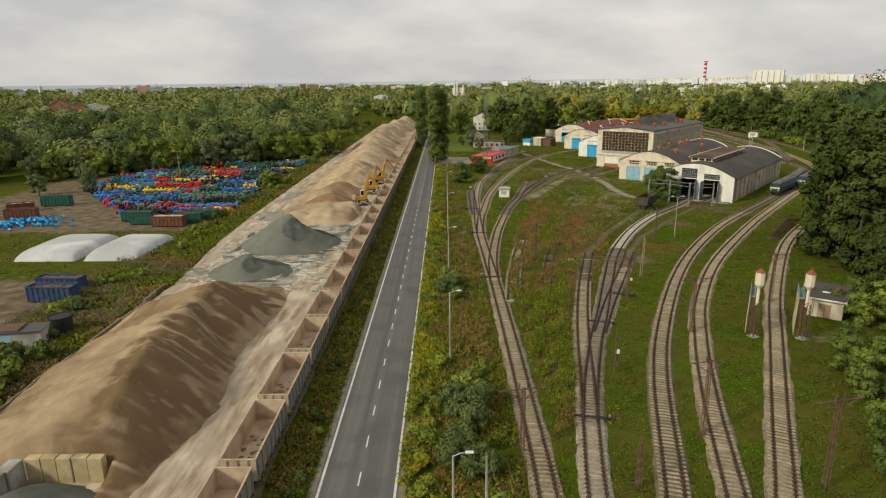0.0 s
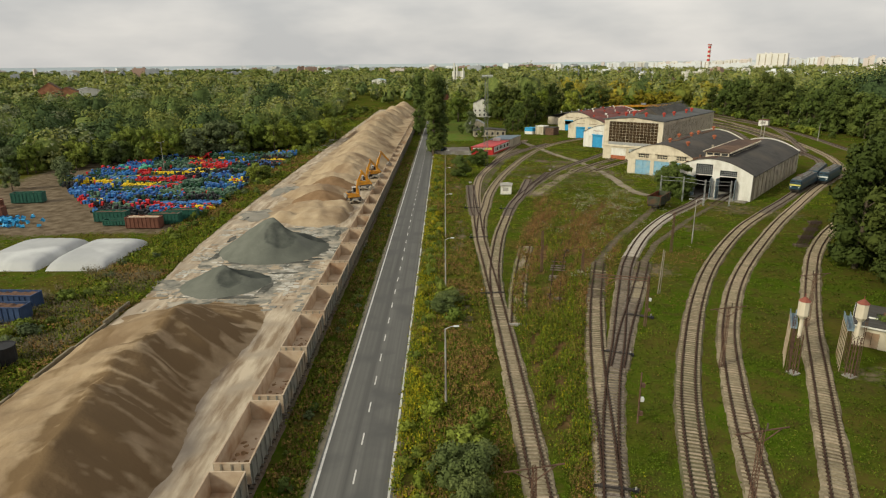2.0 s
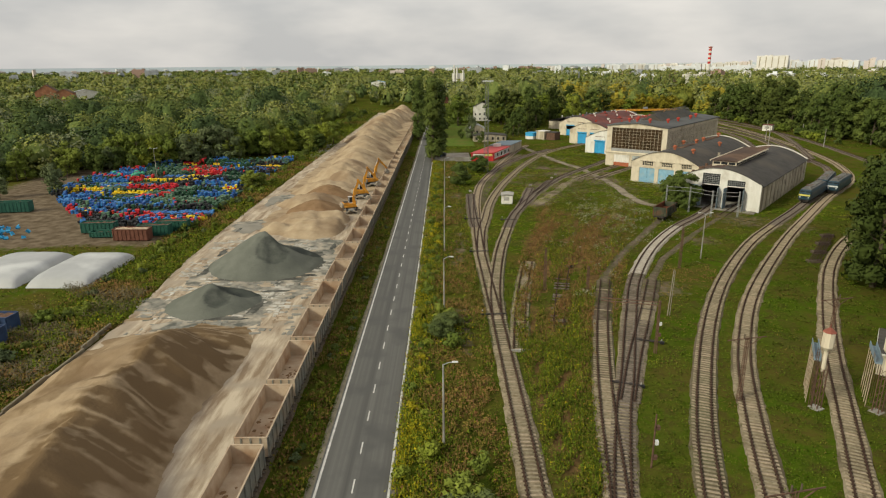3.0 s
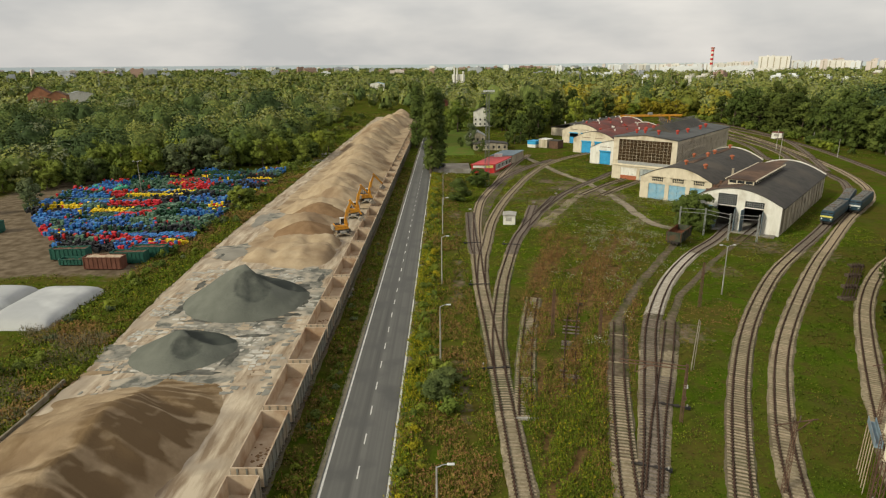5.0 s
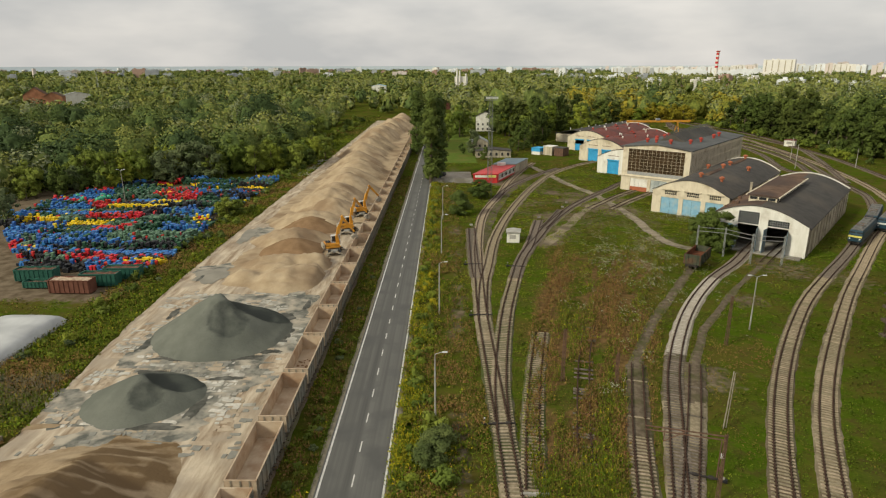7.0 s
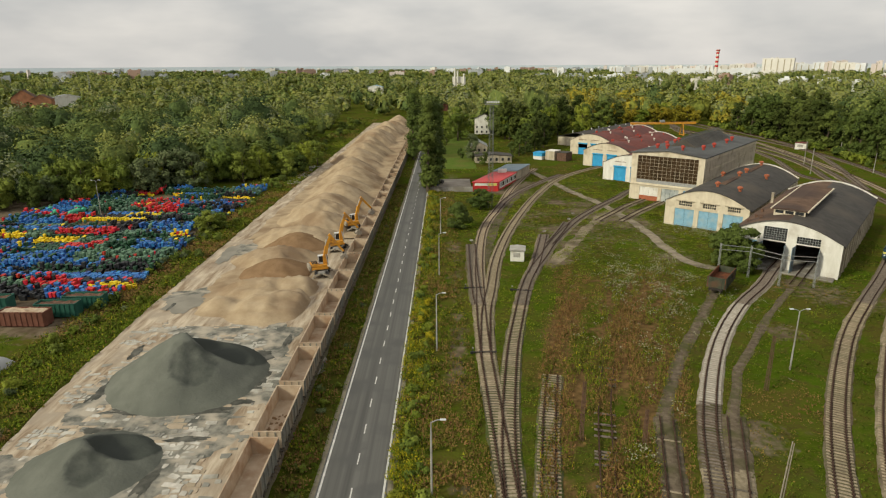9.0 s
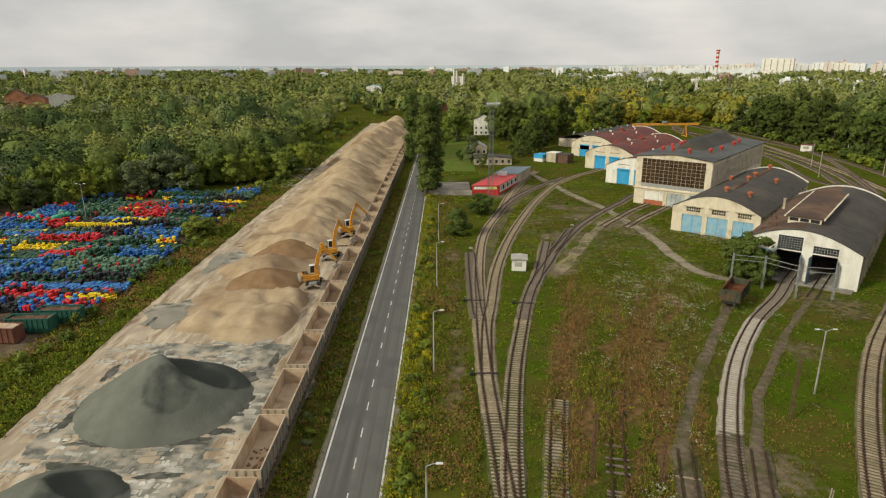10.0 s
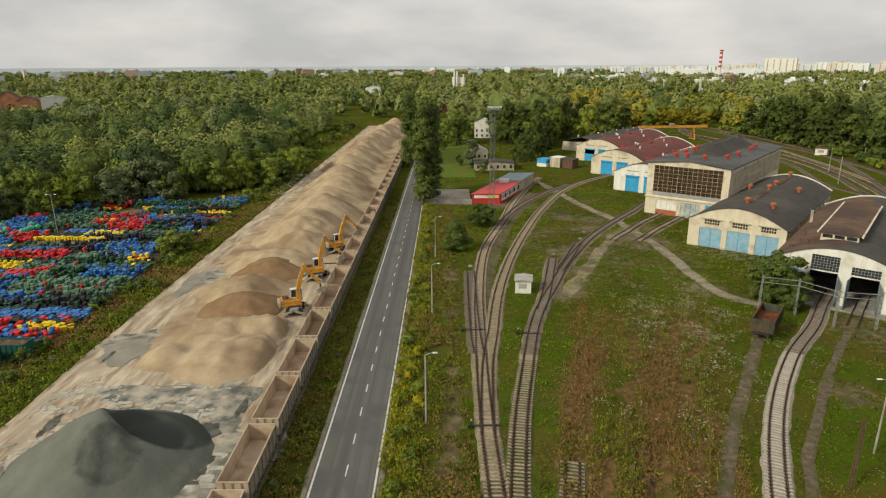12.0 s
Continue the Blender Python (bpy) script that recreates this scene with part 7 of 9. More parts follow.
# ---- things of the loading yard ----
def digger(x, y, turn, swing, elbow, tip, label):
    """Wheeled material handler: chassis turned by turn, upper body by swing; elbow and tip are (reach, height) in the plane of the boom."""
    e = empty("excavator", pose(x, y, 0.12, 0, 0, turn), label, "excavator", "diggers loading the train")
    bm = bmesh.new()
    box(bm, -0.75, 0.75, -2.3, 2.3, 0.72, 1.22)
    box(bm, -1.2, 1.2, -1.0, 1.0, 0.78, 1.15)
    bmesh.ops.bevel(bm, geom=bm.edges[:], offset=0.06, segments=1, affect="EDGES")
    part("chassis", bm, "digger_grey", e)
    for yy in (-2.5, 2.5):
        for sx in (-1, 1):
            bm = bmesh.new()
            beam(bm, (sx * 0.3, yy, 0.95), (sx * 1.75, yy, 0.42), 0.34, 0.3)
            box(bm, min(sx * 1.4, sx * 2.1), max(sx * 1.4, sx * 2.1), yy - 0.35, yy + 0.35, 0.02, 0.16)
            part("outrigger", bm, "digger_dust", e)
    for xx in (-1.15, 1.15):
        for yy in (-1.45, 1.45):
            w = empty("wheel")
            w.parent = e
            bm = bmesh.new()
            rod(bm, (xx - 0.30, yy, 0.58), (xx + 0.30, yy, 0.58), 0.57, n=18)
            part("tyre", bm, "black", w)
            bm = bmesh.new()
            rod(bm, (xx - 0.32, yy, 0.58), (xx + 0.32, yy, 0.58), 0.28, n=12)
            part("rim", bm, "digger", w)
    u = empty("upper_body", pose(0, 0, 0, 0, 0, swing - turn))
    u.parent = e
    bm = bmesh.new()
    rod(bm, (0, 0, 1.2), (0, 0, 1.5), 0.85, n=16)
    part("slew_ring", bm, "digger_grey", u)
    bm = bmesh.new()
    box(bm, -1.3, 1.3, -2.3, 1.1, 1.5, 1.95)
    box(bm, 0.52, 1.28, -1.2, 0.9, 1.951, 2.5)
    bmesh.ops.bevel(bm, geom=[ed for ed in bm.edges if ed.calc_length() > 0.5], offset=0.07, segments=1, affect="EDGES")
    part("deck", bm, "digger", u)
    bm = bmesh.new()
    box(bm, -1.25, 1.25, -2.35, -0.75, 1.952, 2.75)
    bmesh.ops.bevel(bm, geom=[ed for ed in bm.edges if ed.calc_length() > 0.5], offset=0.16, segments=2, affect="EDGES")
    part("engine_cover", bm, "digger", u)
    bm = bmesh.new()
    for k in range(5):
        box(bm, -1.0 + k * 0.42, -0.75 + k * 0.42, -2.1, -1.0, 2.752, 2.79)
    part("grille", bm, "black", u)
    bm = bmesh.new()
    rod(bm, (0.9, -1.2, 2.7), (0.9, -1.2, 3.25), 0.08, n=8)
    part("exhaust", bm, "black", u)
    bm = bmesh.new()
    prism(bm, [(-1.3, 1.45), (1.3, 1.45), (1.3, 2.3), (0.9, 2.62), (-0.9, 2.62), (-1.3, 2.3)], -2.85, -2.36)
    bmesh.ops.bevel(bm, geom=bm.edges[:], offset=0.08, segments=1, affect="EDGES")
    part("counterweight", bm, "digger_dust", u)
    bm = bmesh.new()
    x0, x1, y0, y1, z0, z1 = -1.32, -0.38, -0.55, 1.45, 1.96, 3.85
    box(bm, x0, x1, y0, y1, z0 - 0.005, z0 + 0.55)
    part("cab", bm, "cab_white", u, "white driver's cab")
    bm = bmesh.new()
    box(bm, x0, x1, y0, y1, z1, z1 + 0.12)
    part("cab_roof", bm, "cab_white", u)
    for px in (x0 + 0.05, x1 - 0.05):
        for py in (y0 + 0.05, (y0 + y1) / 2, y1 - 0.05):
            bm = bmesh.new()
            beam(bm, (px, py, z0 + 0.552), (px, py, z1 - 0.002), 0.10)
            part("cab_post", bm, "cab_white", u)
    bm = bmesh.new()
    box(bm, x0 + 0.03, x1 - 0.03, y0 + 0.03, y1 - 0.03, z0 + 0.551, z1 - 0.002)
    part("cab_glass", bm, "glass_dark", u)
    a, b, c = Vector((0.15, 0.7, 2.1)), Vector((0.15, elbow[0], elbow[1])), Vector((0.15, tip[0], tip[1]))
    back = Vector((0, -(b - a).z, (b - a).y)).normalized()
    knots = [a, a.lerp(b, 0.3) + back * 0.42, a.lerp(b, 0.65) + back * 0.45, b]
    bm = bmesh.new()
    for p, q, w in zip(knots, knots[1:], (0.80, 0.72, 0.58)):
        beam(bm, p, q + (q - p).normalized() * 0.12, 0.48, w)
    part("boom", bm, "digger", u)
    bm = bmesh.new()
    d = (b - c).normalized()
    beam(bm, b + d * 0.55, b.lerp(c, 0.5), 0.40, 0.56)
    beam(bm, b.lerp(c, 0.45), c, 0.34, 0.42)
    part("stick", bm, "digger", u)
    for off in (-0.32, 0.32):
        bm = bmesh.new()
        rod(bm, a + Vector((off, 0.55, 0.0)), knots[1].lerp(knots[2], 0.3) + Vector((off, 0, -0.15)), 0.09)
        part("boom_ram", bm, "steel", u)
    bm = bmesh.new()
    rod(bm, knots[2] + back * 0.35, b + d * 0.5, 0.085)
    part("stick_ram", bm, "steel", u)
    bm = bmesh.new()
    rod(bm, c, c - Vector((0, 0, 0.5)), 0.13, n=8)
    part("rotator", bm, "black", u)
    for sy in (-1, 1):
        bm = bmesh.new()
        prism(bm, [(0.03 * sy, -0.5), (0.35 * sy, -0.55), (0.85 * sy, -1.05), (0.62 * sy, -1.5), (0.05 * sy, -1.72)], -0.5, 0.5)
        bmesh.ops.transform(bm, matrix=Matrix.Translation(c) @ Matrix.Rotation(radians(90), 4, "Z"), verts=bm.verts)
        part("grab_shell", bm, "digger_dust", u, "dusty grey clamshell grab")
    return e


M["digger_dust"] = mat("dusty_steel", (0.22, 0.19, 0.15), (0.36, 0.32, 0.26), 1.5, 0.85)
digger(-24.3, 168.9, 8, -68, (2.1, 8.0), (4.6, 4.6), "orange wheeled material handler beside the damp sand")
digger(-23.9, 186.7, -5, -64, (2.0, 8.3), (4.9, 4.8), "orange wheeled material handler with its boom raised")
digger(-22.9, 205.4, 4, -58, (2.4, 8.0), (5.0, 5.2), "orange wheeled material handler reaching over a wagon")


def container(x, y, turn, length, width, height, material, label, fill=None, ribs=9):
    c = empty("container", pose(x, y, 0, 0, 0, turn), label, "container", "containers in the yard")
    t = 0.08
    for s in (-1, 1):
        bm = bmesh.new()
        yy = s * (width / 2 - t / 2)
        box(bm, -length / 2, length / 2, yy - t / 2, yy + t / 2, 0.2, height)
        part("side_panel", bm, material, c)
        for k in range(ribs):
            xx = -length / 2 + 0.2 + k * (length - 0.4) / (ribs - 1)
            yo = s * (width / 2 + 0.05)
            if k == 0:
                bm = bmesh.new()
                box(bm, -0.06, 0.06, -0.045, 0.045, 0.2, height - 0.02)
                rib = part("rib", bm, material, c)
            else:
                rib = link("rib", rib.data, None, c)
            rib.location = (xx, yo, 0)
    for s in (-1, 1):
        bm = bmesh.new()
        xx = s * (length / 2 - t / 2)
        box(bm, xx - t / 2, xx + t / 2, -width / 2 + t, width / 2 - t, 0.2, height)
        part("end_panel", bm, material, c)
    bm = bmesh.new()
    box(bm, -length / 2 + t, length / 2 - t, -width / 2 + t, width / 2 - t, 0.15, 0.26)
    part("bottom_plate", bm, "rust", c)
    bm = bmesh.new()
    for s in (-1, 1):
        box(bm, -length / 2 - 0.03, length / 2 + 0.03, s * width / 2 - 0.08, s * width / 2 + 0.08, height + 0.002, height + 0.12)
        box(bm, s * length / 2 - 0.08, s * length / 2 + 0.08, -width / 2 + 0.08, width / 2 - 0.08, height + 0.004, height + 0.118)
        box(bm, -length / 2, length / 2, s * 0.5 - 0.09, s * 0.5 + 0.09, 0.0, 0.148)
    part("top_rail", bm, material, c)
    if fill:
        n, m = 16, 7
        rr = random.Random(int(x * 10))
        vs = [(-length / 2 + 0.1 + (length - 0.2) * i / (n - 1), -width / 2 + 0.1 + (width - 0.2) * j / (m - 1), fill[1] + rr.uniform(-0.15, 0.2)) for j in range(m) for i in range(n)]
        fs = [(j * n + i, j * n + i + 1, (j + 1) * n + i + 1, (j + 1) * n + i) for j in range(m - 1) for i in range(n - 1)]
        part_me = raw("load", vs, fs)
        link("load", part_me, fill[0], c, "loose load inside")
    return c


container(-64.9, 90.0, -2, 7.4, 2.4, 2.5, "cont_blue", "open dark blue roll-off container standing in the dirt yard", ("rust", 2.25))
container(-66.6, 95.2, -4, 7.6, 2.4, 2.4, "cont_blue", "open dark blue roll-off container with rusty insides", ("rust", 2.15))
container(-69.2, 143.8, -1, 7.8, 2.4, 2.6, "cont_brown", "brown roll-off container filled with pale wood scrap", ("wagon_in", 2.5))
container(-80.2, 150.6, 3, 7.6, 2.4, 2.4, "cont_green", "dark green roll-off container in front of the bins", ("rust", 2.2))
container(-76.8, 146.6, 2, 6.2, 2.2, 1.3, "cont_green", "low dark green skip in front of the bins", ("rust", 0.9))
container(-66.0, 147.7, 2, 7.0, 2.4, 2.5, "cont_green", "dark green roll-off container at the end of the bins", ("rust", 2.3))
container(-63.4, 151.4, 2, 7.0, 2.4, 2.5, "cont_green", "dark green roll-off container close to the bins", ("rust", 2.3))
container(-114.5, 172.5, 8, 8.0, 2.5, 2.8, "cont_green", "dark green roll-off container far back in the yard", ("rust", 2.4))
container(-113.2, 154.8, 14, 7.6, 2.5, 2.6, "cont_brown", "rusty brown container beside a blue heap", ("rust", 2.3))
container(-119.5, 164.0, 30, 6.5, 2.4, 2.4, "cont_brown", "rusty open container with scrap", ("wagon_in", 2.2))


def pillow(x, y, w, d, h, label):
    n = 26
    vs, fs = [], []
    for j in range(n + 1):
        for i in range(n + 1):
            a, b = -1 + 2 * i / n, -1 + 2 * j / n
            e = (1 - abs(a) ** 5) * (1 - abs(b) ** 5)
            z = h * max(0, e) ** 0.42
            z += 0.05 * fbm(a * 6, b * 9, 0.6, x) * min(1, e * 3)
            vs.append((a * w / 2 * (1 - 0.03 * (1 - e)), b * d / 2, z - 0.03))
    for j in range(n):
        for i in range(n):
            fs.append((j * (n + 1) + i, j * (n + 1) + i + 1, (j + 1) * (n + 1) + i + 1, (j + 1) * (n + 1) + i))
    ob = tagged(link("storage_bag", raw("storage_bag", vs, fs, smooth=True), "tarp"), label, "bag", "white bags in the yard")
    ob.matrix_basis = pose(x, y, 0, 0, 0, -1)
    return ob


pillow(-81.0, 122.0, 13.0, 18.0, 2.1, "large white inflated storage bag on the grass")
pillow(-67.5, 121.5, 11.4, 17.4, 2.1, "large white inflated storage bag beside the bank")


def tank_and_box():
    t = empty("water_tank", pose(-55.3, 76.2, 0), "dark round open steel tank behind a grey hut", "tank")
    bm = bmesh.new()
    rod(bm, (0, 0, 0), (0, 0, 2.5), 1.5, n=24)
    part("shell", bm, "black", t)
    bm = bmesh.new()
    for i in range(24):
        a0, a1 = 6.28318 * i / 24, 6.28318 * (i + 1) / 24
        beam(bm, (1.52 * math.cos(a0), 1.52 * math.sin(a0), 2.54), (1.52 * math.cos(a1), 1.52 * math.sin(a1), 2.54), 0.1)
    part("rim", bm, "black", t)
    s = empty("site_hut", pose(-58.2, 71.8, 0, 0, 0, 12), "pale grey and light blue site hut with a flat roof", "hut")
    bm = bmesh.new()
    box(bm, -3.2, 3.2, -1.5, 1.5, 0, 2.4)
    part("hut_body", bm, "concrete", s)
    bm = bmesh.new()
    box(bm, -3.215, -0.4, -1.53, -1.503, 0.1, 2.3)
    box(bm, -3.23, -3.203, -1.5, 1.4, 0.1, 2.3)
    part("blue_panel", bm, "blue_door", s, "light blue side panel")
    bm = bmesh.new()
    box(bm, -3.4, 3.4, -1.7, 1.7, 2.403, 2.52)
    part("hut_roof", bm, "roof_grey", s)
    bm = bmesh.new()
    box(bm, -2.9, 0.5, -1.4, 1.4, 2.523, 2.75)
    part("roof_sheet", bm, "rust", s)


tank_and_box()


# how the bins are sorted: from y, to y, from x, to x, colours
ROWS = (
    (150, 159.4, -74, -58, ("bin_red", "bin_blue", "bin_blue")), (159.4, 162.4, -68.2, -58, ("bin_yellow",)), (159.4, 162.4, -80, -68.2, ("bin_red",)), (162.4, 165.2, -95, -58, ("bin_black", "bin_black", "bin_red")),
    (165.2, 168.4, -100, -58, ("bin_blue",)), (168.4, 172.2, -90, -58, ("bin_black", "bin_black", "bin_green")), (172.2, 176, -95, -72.5, ("bin_blue",)), (172.2, 175, -72.5, -58, ("bin_black", "bin_green")),
    (175, 185.6, -81.5, -58, ("bin_greygreen",)), (176, 185.6, -100, -81.5, ("bin_blue", "bin_green", "bin_blue")), (185.6, 190.5, -89, -80, ("bin_red",)), (185.6, 190.5, -80, -72, ("bin_green",)), (185.6, 190.5, -72, -58, ("bin_blue",)),
    (192, 197, -101, -89, ("bin_yellow",)), (191, 198.4, -77, -68, ("bin_green",)), (196.4, 200.6, -67.6, -63, ("bin_yellow", "bin_red")), (200.6, 212, -76, -62, ("bin_blue",)), (202, 212, -89, -79, ("bin_black",)),
    (218.5, 222, -90, -80, ("bin_yellow",)), (213, 218, -106, -101, ("bin_red",)), (222, 235, -119, -107, ("bin_blue",)), (233, 242, -93, -83, ("bin_red", "bin_green")), (224, 246, -110, -93, ("bin_green", "bin_greygreen")))


def bin_colour(x, y, rng, other):
    for y0, y1, x0, x1, kinds in ROWS:
        if y0 <= y < y1 and x0 < x < x1 and rng.random() < 0.92:
            return rng.choice(kinds)
    return other


def bins():
    """Rows of wheeled bins, by colour; the nearest ones as things."""
    rng = random.Random(33)
    cols = ["bin_blue", "bin_greygreen", "bin_green", "bin_red", "bin_yellow", "bin_black"]
    wts = [22, 14, 30, 10, 5, 24]
    prof = [(0.23, 0.26, 0.04), (0.30, 0.36, 0.92)]

    def shape(h=0.92):
        vs = []
        for px, py, pz in prof:
            vs += [(-px, -py, pz), (px, -py, pz), (px, py, pz), (-px, py, pz)]
        fs = [(0, 1, 5, 4), (1, 2, 6, 5), (2, 3, 7, 6), (3, 0, 4, 7)]
        lid = [(-0.32, -0.40, 0.93), (0.32, -0.40, 0.93), (0.32, 0.37, 0.95), (-0.32, 0.37, 0.95), (-0.30, -0.36, 1.0), (0.30, -0.36, 1.0), (0.30, 0.34, 1.06), (-0.30, 0.34, 1.06)]
        lf = [(4, 5, 6, 7), (0, 1, 5, 4), (1, 2, 6, 5), (2, 3, 7, 6), (3, 0, 4, 7), (3, 2, 1, 0)]
        return np.array(vs), fs, np.array(lid), lf
    bv, bf, lv, lf = shape()
    store = {c: [[], [], 0] for c in cols + ["bin_mint"]}
    body, lidm = {}, {}
    for c in cols:
        body[c] = raw("bin_body", bv, bf)
        body[c].materials.append(M[c])
        lidm[c] = raw("lid", lv, lf)
        lidm[c].materials.append(M[c])
    made = 0
    names = {"bin_blue": "blue", "bin_greygreen": "sage green", "bin_green": "dark green", "bin_red": "red", "bin_yellow": "yellow", "bin_black": "black"}
    y = 155.0
    while y < 258:
        left = -84 - max(0, y - 152) * 0.82 if y < 200 else -123.4 + max(0, y - 222) * 0.35
        left = max(left, -122)
        right = -60.5 - 1.5 * smooth(170, 190, y)
        rows = rng.choice([2, 3, 3, 4, 5])
        x = right + rng.uniform(0, 1)
        runs = []
        while x > left:
            ln = rng.choice([3, 6, 10, 15, 22])
            c = rng.choices(cols, wts)[0]
            runs.append((x, max(left, x - ln), c, rng.random()))
            x -= ln + (0.8 if rng.random() < 0.3 else 0)
        for r in range(rows):
            for x0, x1, c, mess in runs:
                x = x0
                while x > x1:
                    px, py = x + rng.uniform(-0.08, 0.08), y + rng.uniform(-0.12, 0.12)
                    x -= 0.70
                    if fbm(px, py, 0.07, 14) > 0.6 or math.hypot((px + 94) / 9, (py - 212.5) / 3.6) < 1 or rng.random() < 0.06 or math.hypot((px + 61.5) / 3.5, (py - 203) / 6) < 1:
                        continue
                    cc = bin_colour(px, py, rng, c if rng.random() > 0.10 else rng.choices(cols, wts)[0])
                    lie = mess > 0.72 and rng.random() < 0.7
                    s = rng.choice([0.85, 0.9, 0.95, 1.0, 1.12])
                    m = pose(px, py, 0.0 if not lie else 0.3, rng.uniform(70, 95) if lie else rng.uniform(-3, 3), 0, rng.uniform(-180, 180) if mess > 0.85 else rng.uniform(-7, 7)) @ Matrix.Scale(s, 4)
                    if mess < 0.45 and rng.random() < 0.6:
                        m = Matrix.Translation((0, 0, rng.choice([0.55, 0.6, 1.2]))) @ m
                        lift = True
                    else:
                        lift = False
                    if y < 167.5 and made < 150 and not lie and not lift:
                        e = empty("wheelie_bin", m, names[cc] + " plastic wheeled bin standing in a packed row", "bin", "bins stored in the yard")
                        link("bin_body", body[cc], None, e)
                        link("lid", lidm[cc], None, e)
                        made += 1
                    else:
                        R, T = np.array(m.to_3x3()), np.array(m.translation)
                        S = store[cc]
                        for vv, ff in ((bv, bf), (lv, lf)):
                            S[0].append(vv @ R.T + T)
                            S[1] += [tuple(i + S[2] for i in f) for f in ff]
                            S[2] += len(vv)
            y += 0.98
        y += rng.choice([0.0, 0.0, 0.0, 0.4])
    for k in range(26):
        px, py = rng.uniform(-116, -104), rng.uniform(219, 227)
        R, T = np.eye(3) * 1.5, np.array((px, py, rng.choice([0.0, 0.0, 0.9])))
        S = store["bin_mint"]
        V = ICO_V * np.array((0.85, 0.85, 0.8)) + np.array((px, py, 0.75 + T[2]))
        S[0].append(V)
        S[1] += [tuple(int(i) + S[2] for i in f) for f in ICO_F]
        S[2] += len(V)
    names["bin_mint"] = "mint green"
    for c, (v, f, n) in store.items():
        if v:
            tagged(link("bin_stock", raw("bin_stock", np.concatenate(v), f), c), "packed rows of " + names[c] + " plastic wheeled bins", "bins", kind="stuff")
    # blue drums heaped by the far container
    vs, fs, off = [], [], 0
    for k in range(120):
        px, py = -107 + rng.gauss(0, 4.2), 148 + rng.gauss(0, 3.2)
        a = rng.uniform(0, 6.28)
        R = np.array(Euler((rng.uniform(0, 3), rng.uniform(0, 3), a)).to_matrix()) * 0.95
        z = 0.5 + max(0, 1.0 - math.hypot((px + 107) / 6, (py - 148) / 4)) * rng.uniform(0, 1.2)
        vs.append((bv - np.array((0, 0, 0.5))) @ R.T + np.array((px, py, z)))
        fs += [tuple(i + off for i in f) for f in bf]
        off += len(bv)
    tagged(link("bin_stock", raw("bin_stock", np.concatenate(vs), fs), "blue_strong"), "loose heap of bright blue plastic crates", "bins", kind="stuff")


bins()


def street_lamp(x, y, h, label="concrete street lamp with a short arm", sgn=1, double=False, group="lamps along the road"):
    e = empty("street_lamp", pose(x, y, -0.1), label, "lamp", group)
    bm = bmesh.new()
    rod(bm, (0, 0, 0), (0, 0, h), 0.13, 0.075, 8)
    part("post", bm, "concrete", e)
    for s in ((-1, 1) if double else (sgn,)):
        bm = bmesh.new()
        rod(bm, (0, 0, h - 0.05), (s * 0.55, 0, h + 0.22), 0.045, 0.04, 6)
        rod(bm, (s * 0.55, 0, h + 0.22), (s * 0.95, 0, h + 0.25), 0.04, 0.04, 6)
        part("arm", bm, "steel", e)
        bm = bmesh.new()
        box(bm, min(s * 0.85, s * 1.45), max(s * 0.85, s * 1.45), -0.13, 0.13, h + 0.2, h + 0.33)
        bmesh.ops.bevel(bm, geom=bm.edges[:], offset=0.04, segments=1, affect="EDGES")
        part("lamp_head", bm, "cab_white", e)
    return e


for _y in (31.8, 65.7, 99.6, 133.5, 167.5, 201.4):
    street_lamp(-0.15, _y, 9.2)
street_lamp(49.9, 127.3, 9.0, "tall yard lamp with two heads", double=True, group="lamps of the yard")
street_lamp(-99.8, 224.0, 10.0, "yard lamp between the stored bins", double=True, group="lamps of the yard")


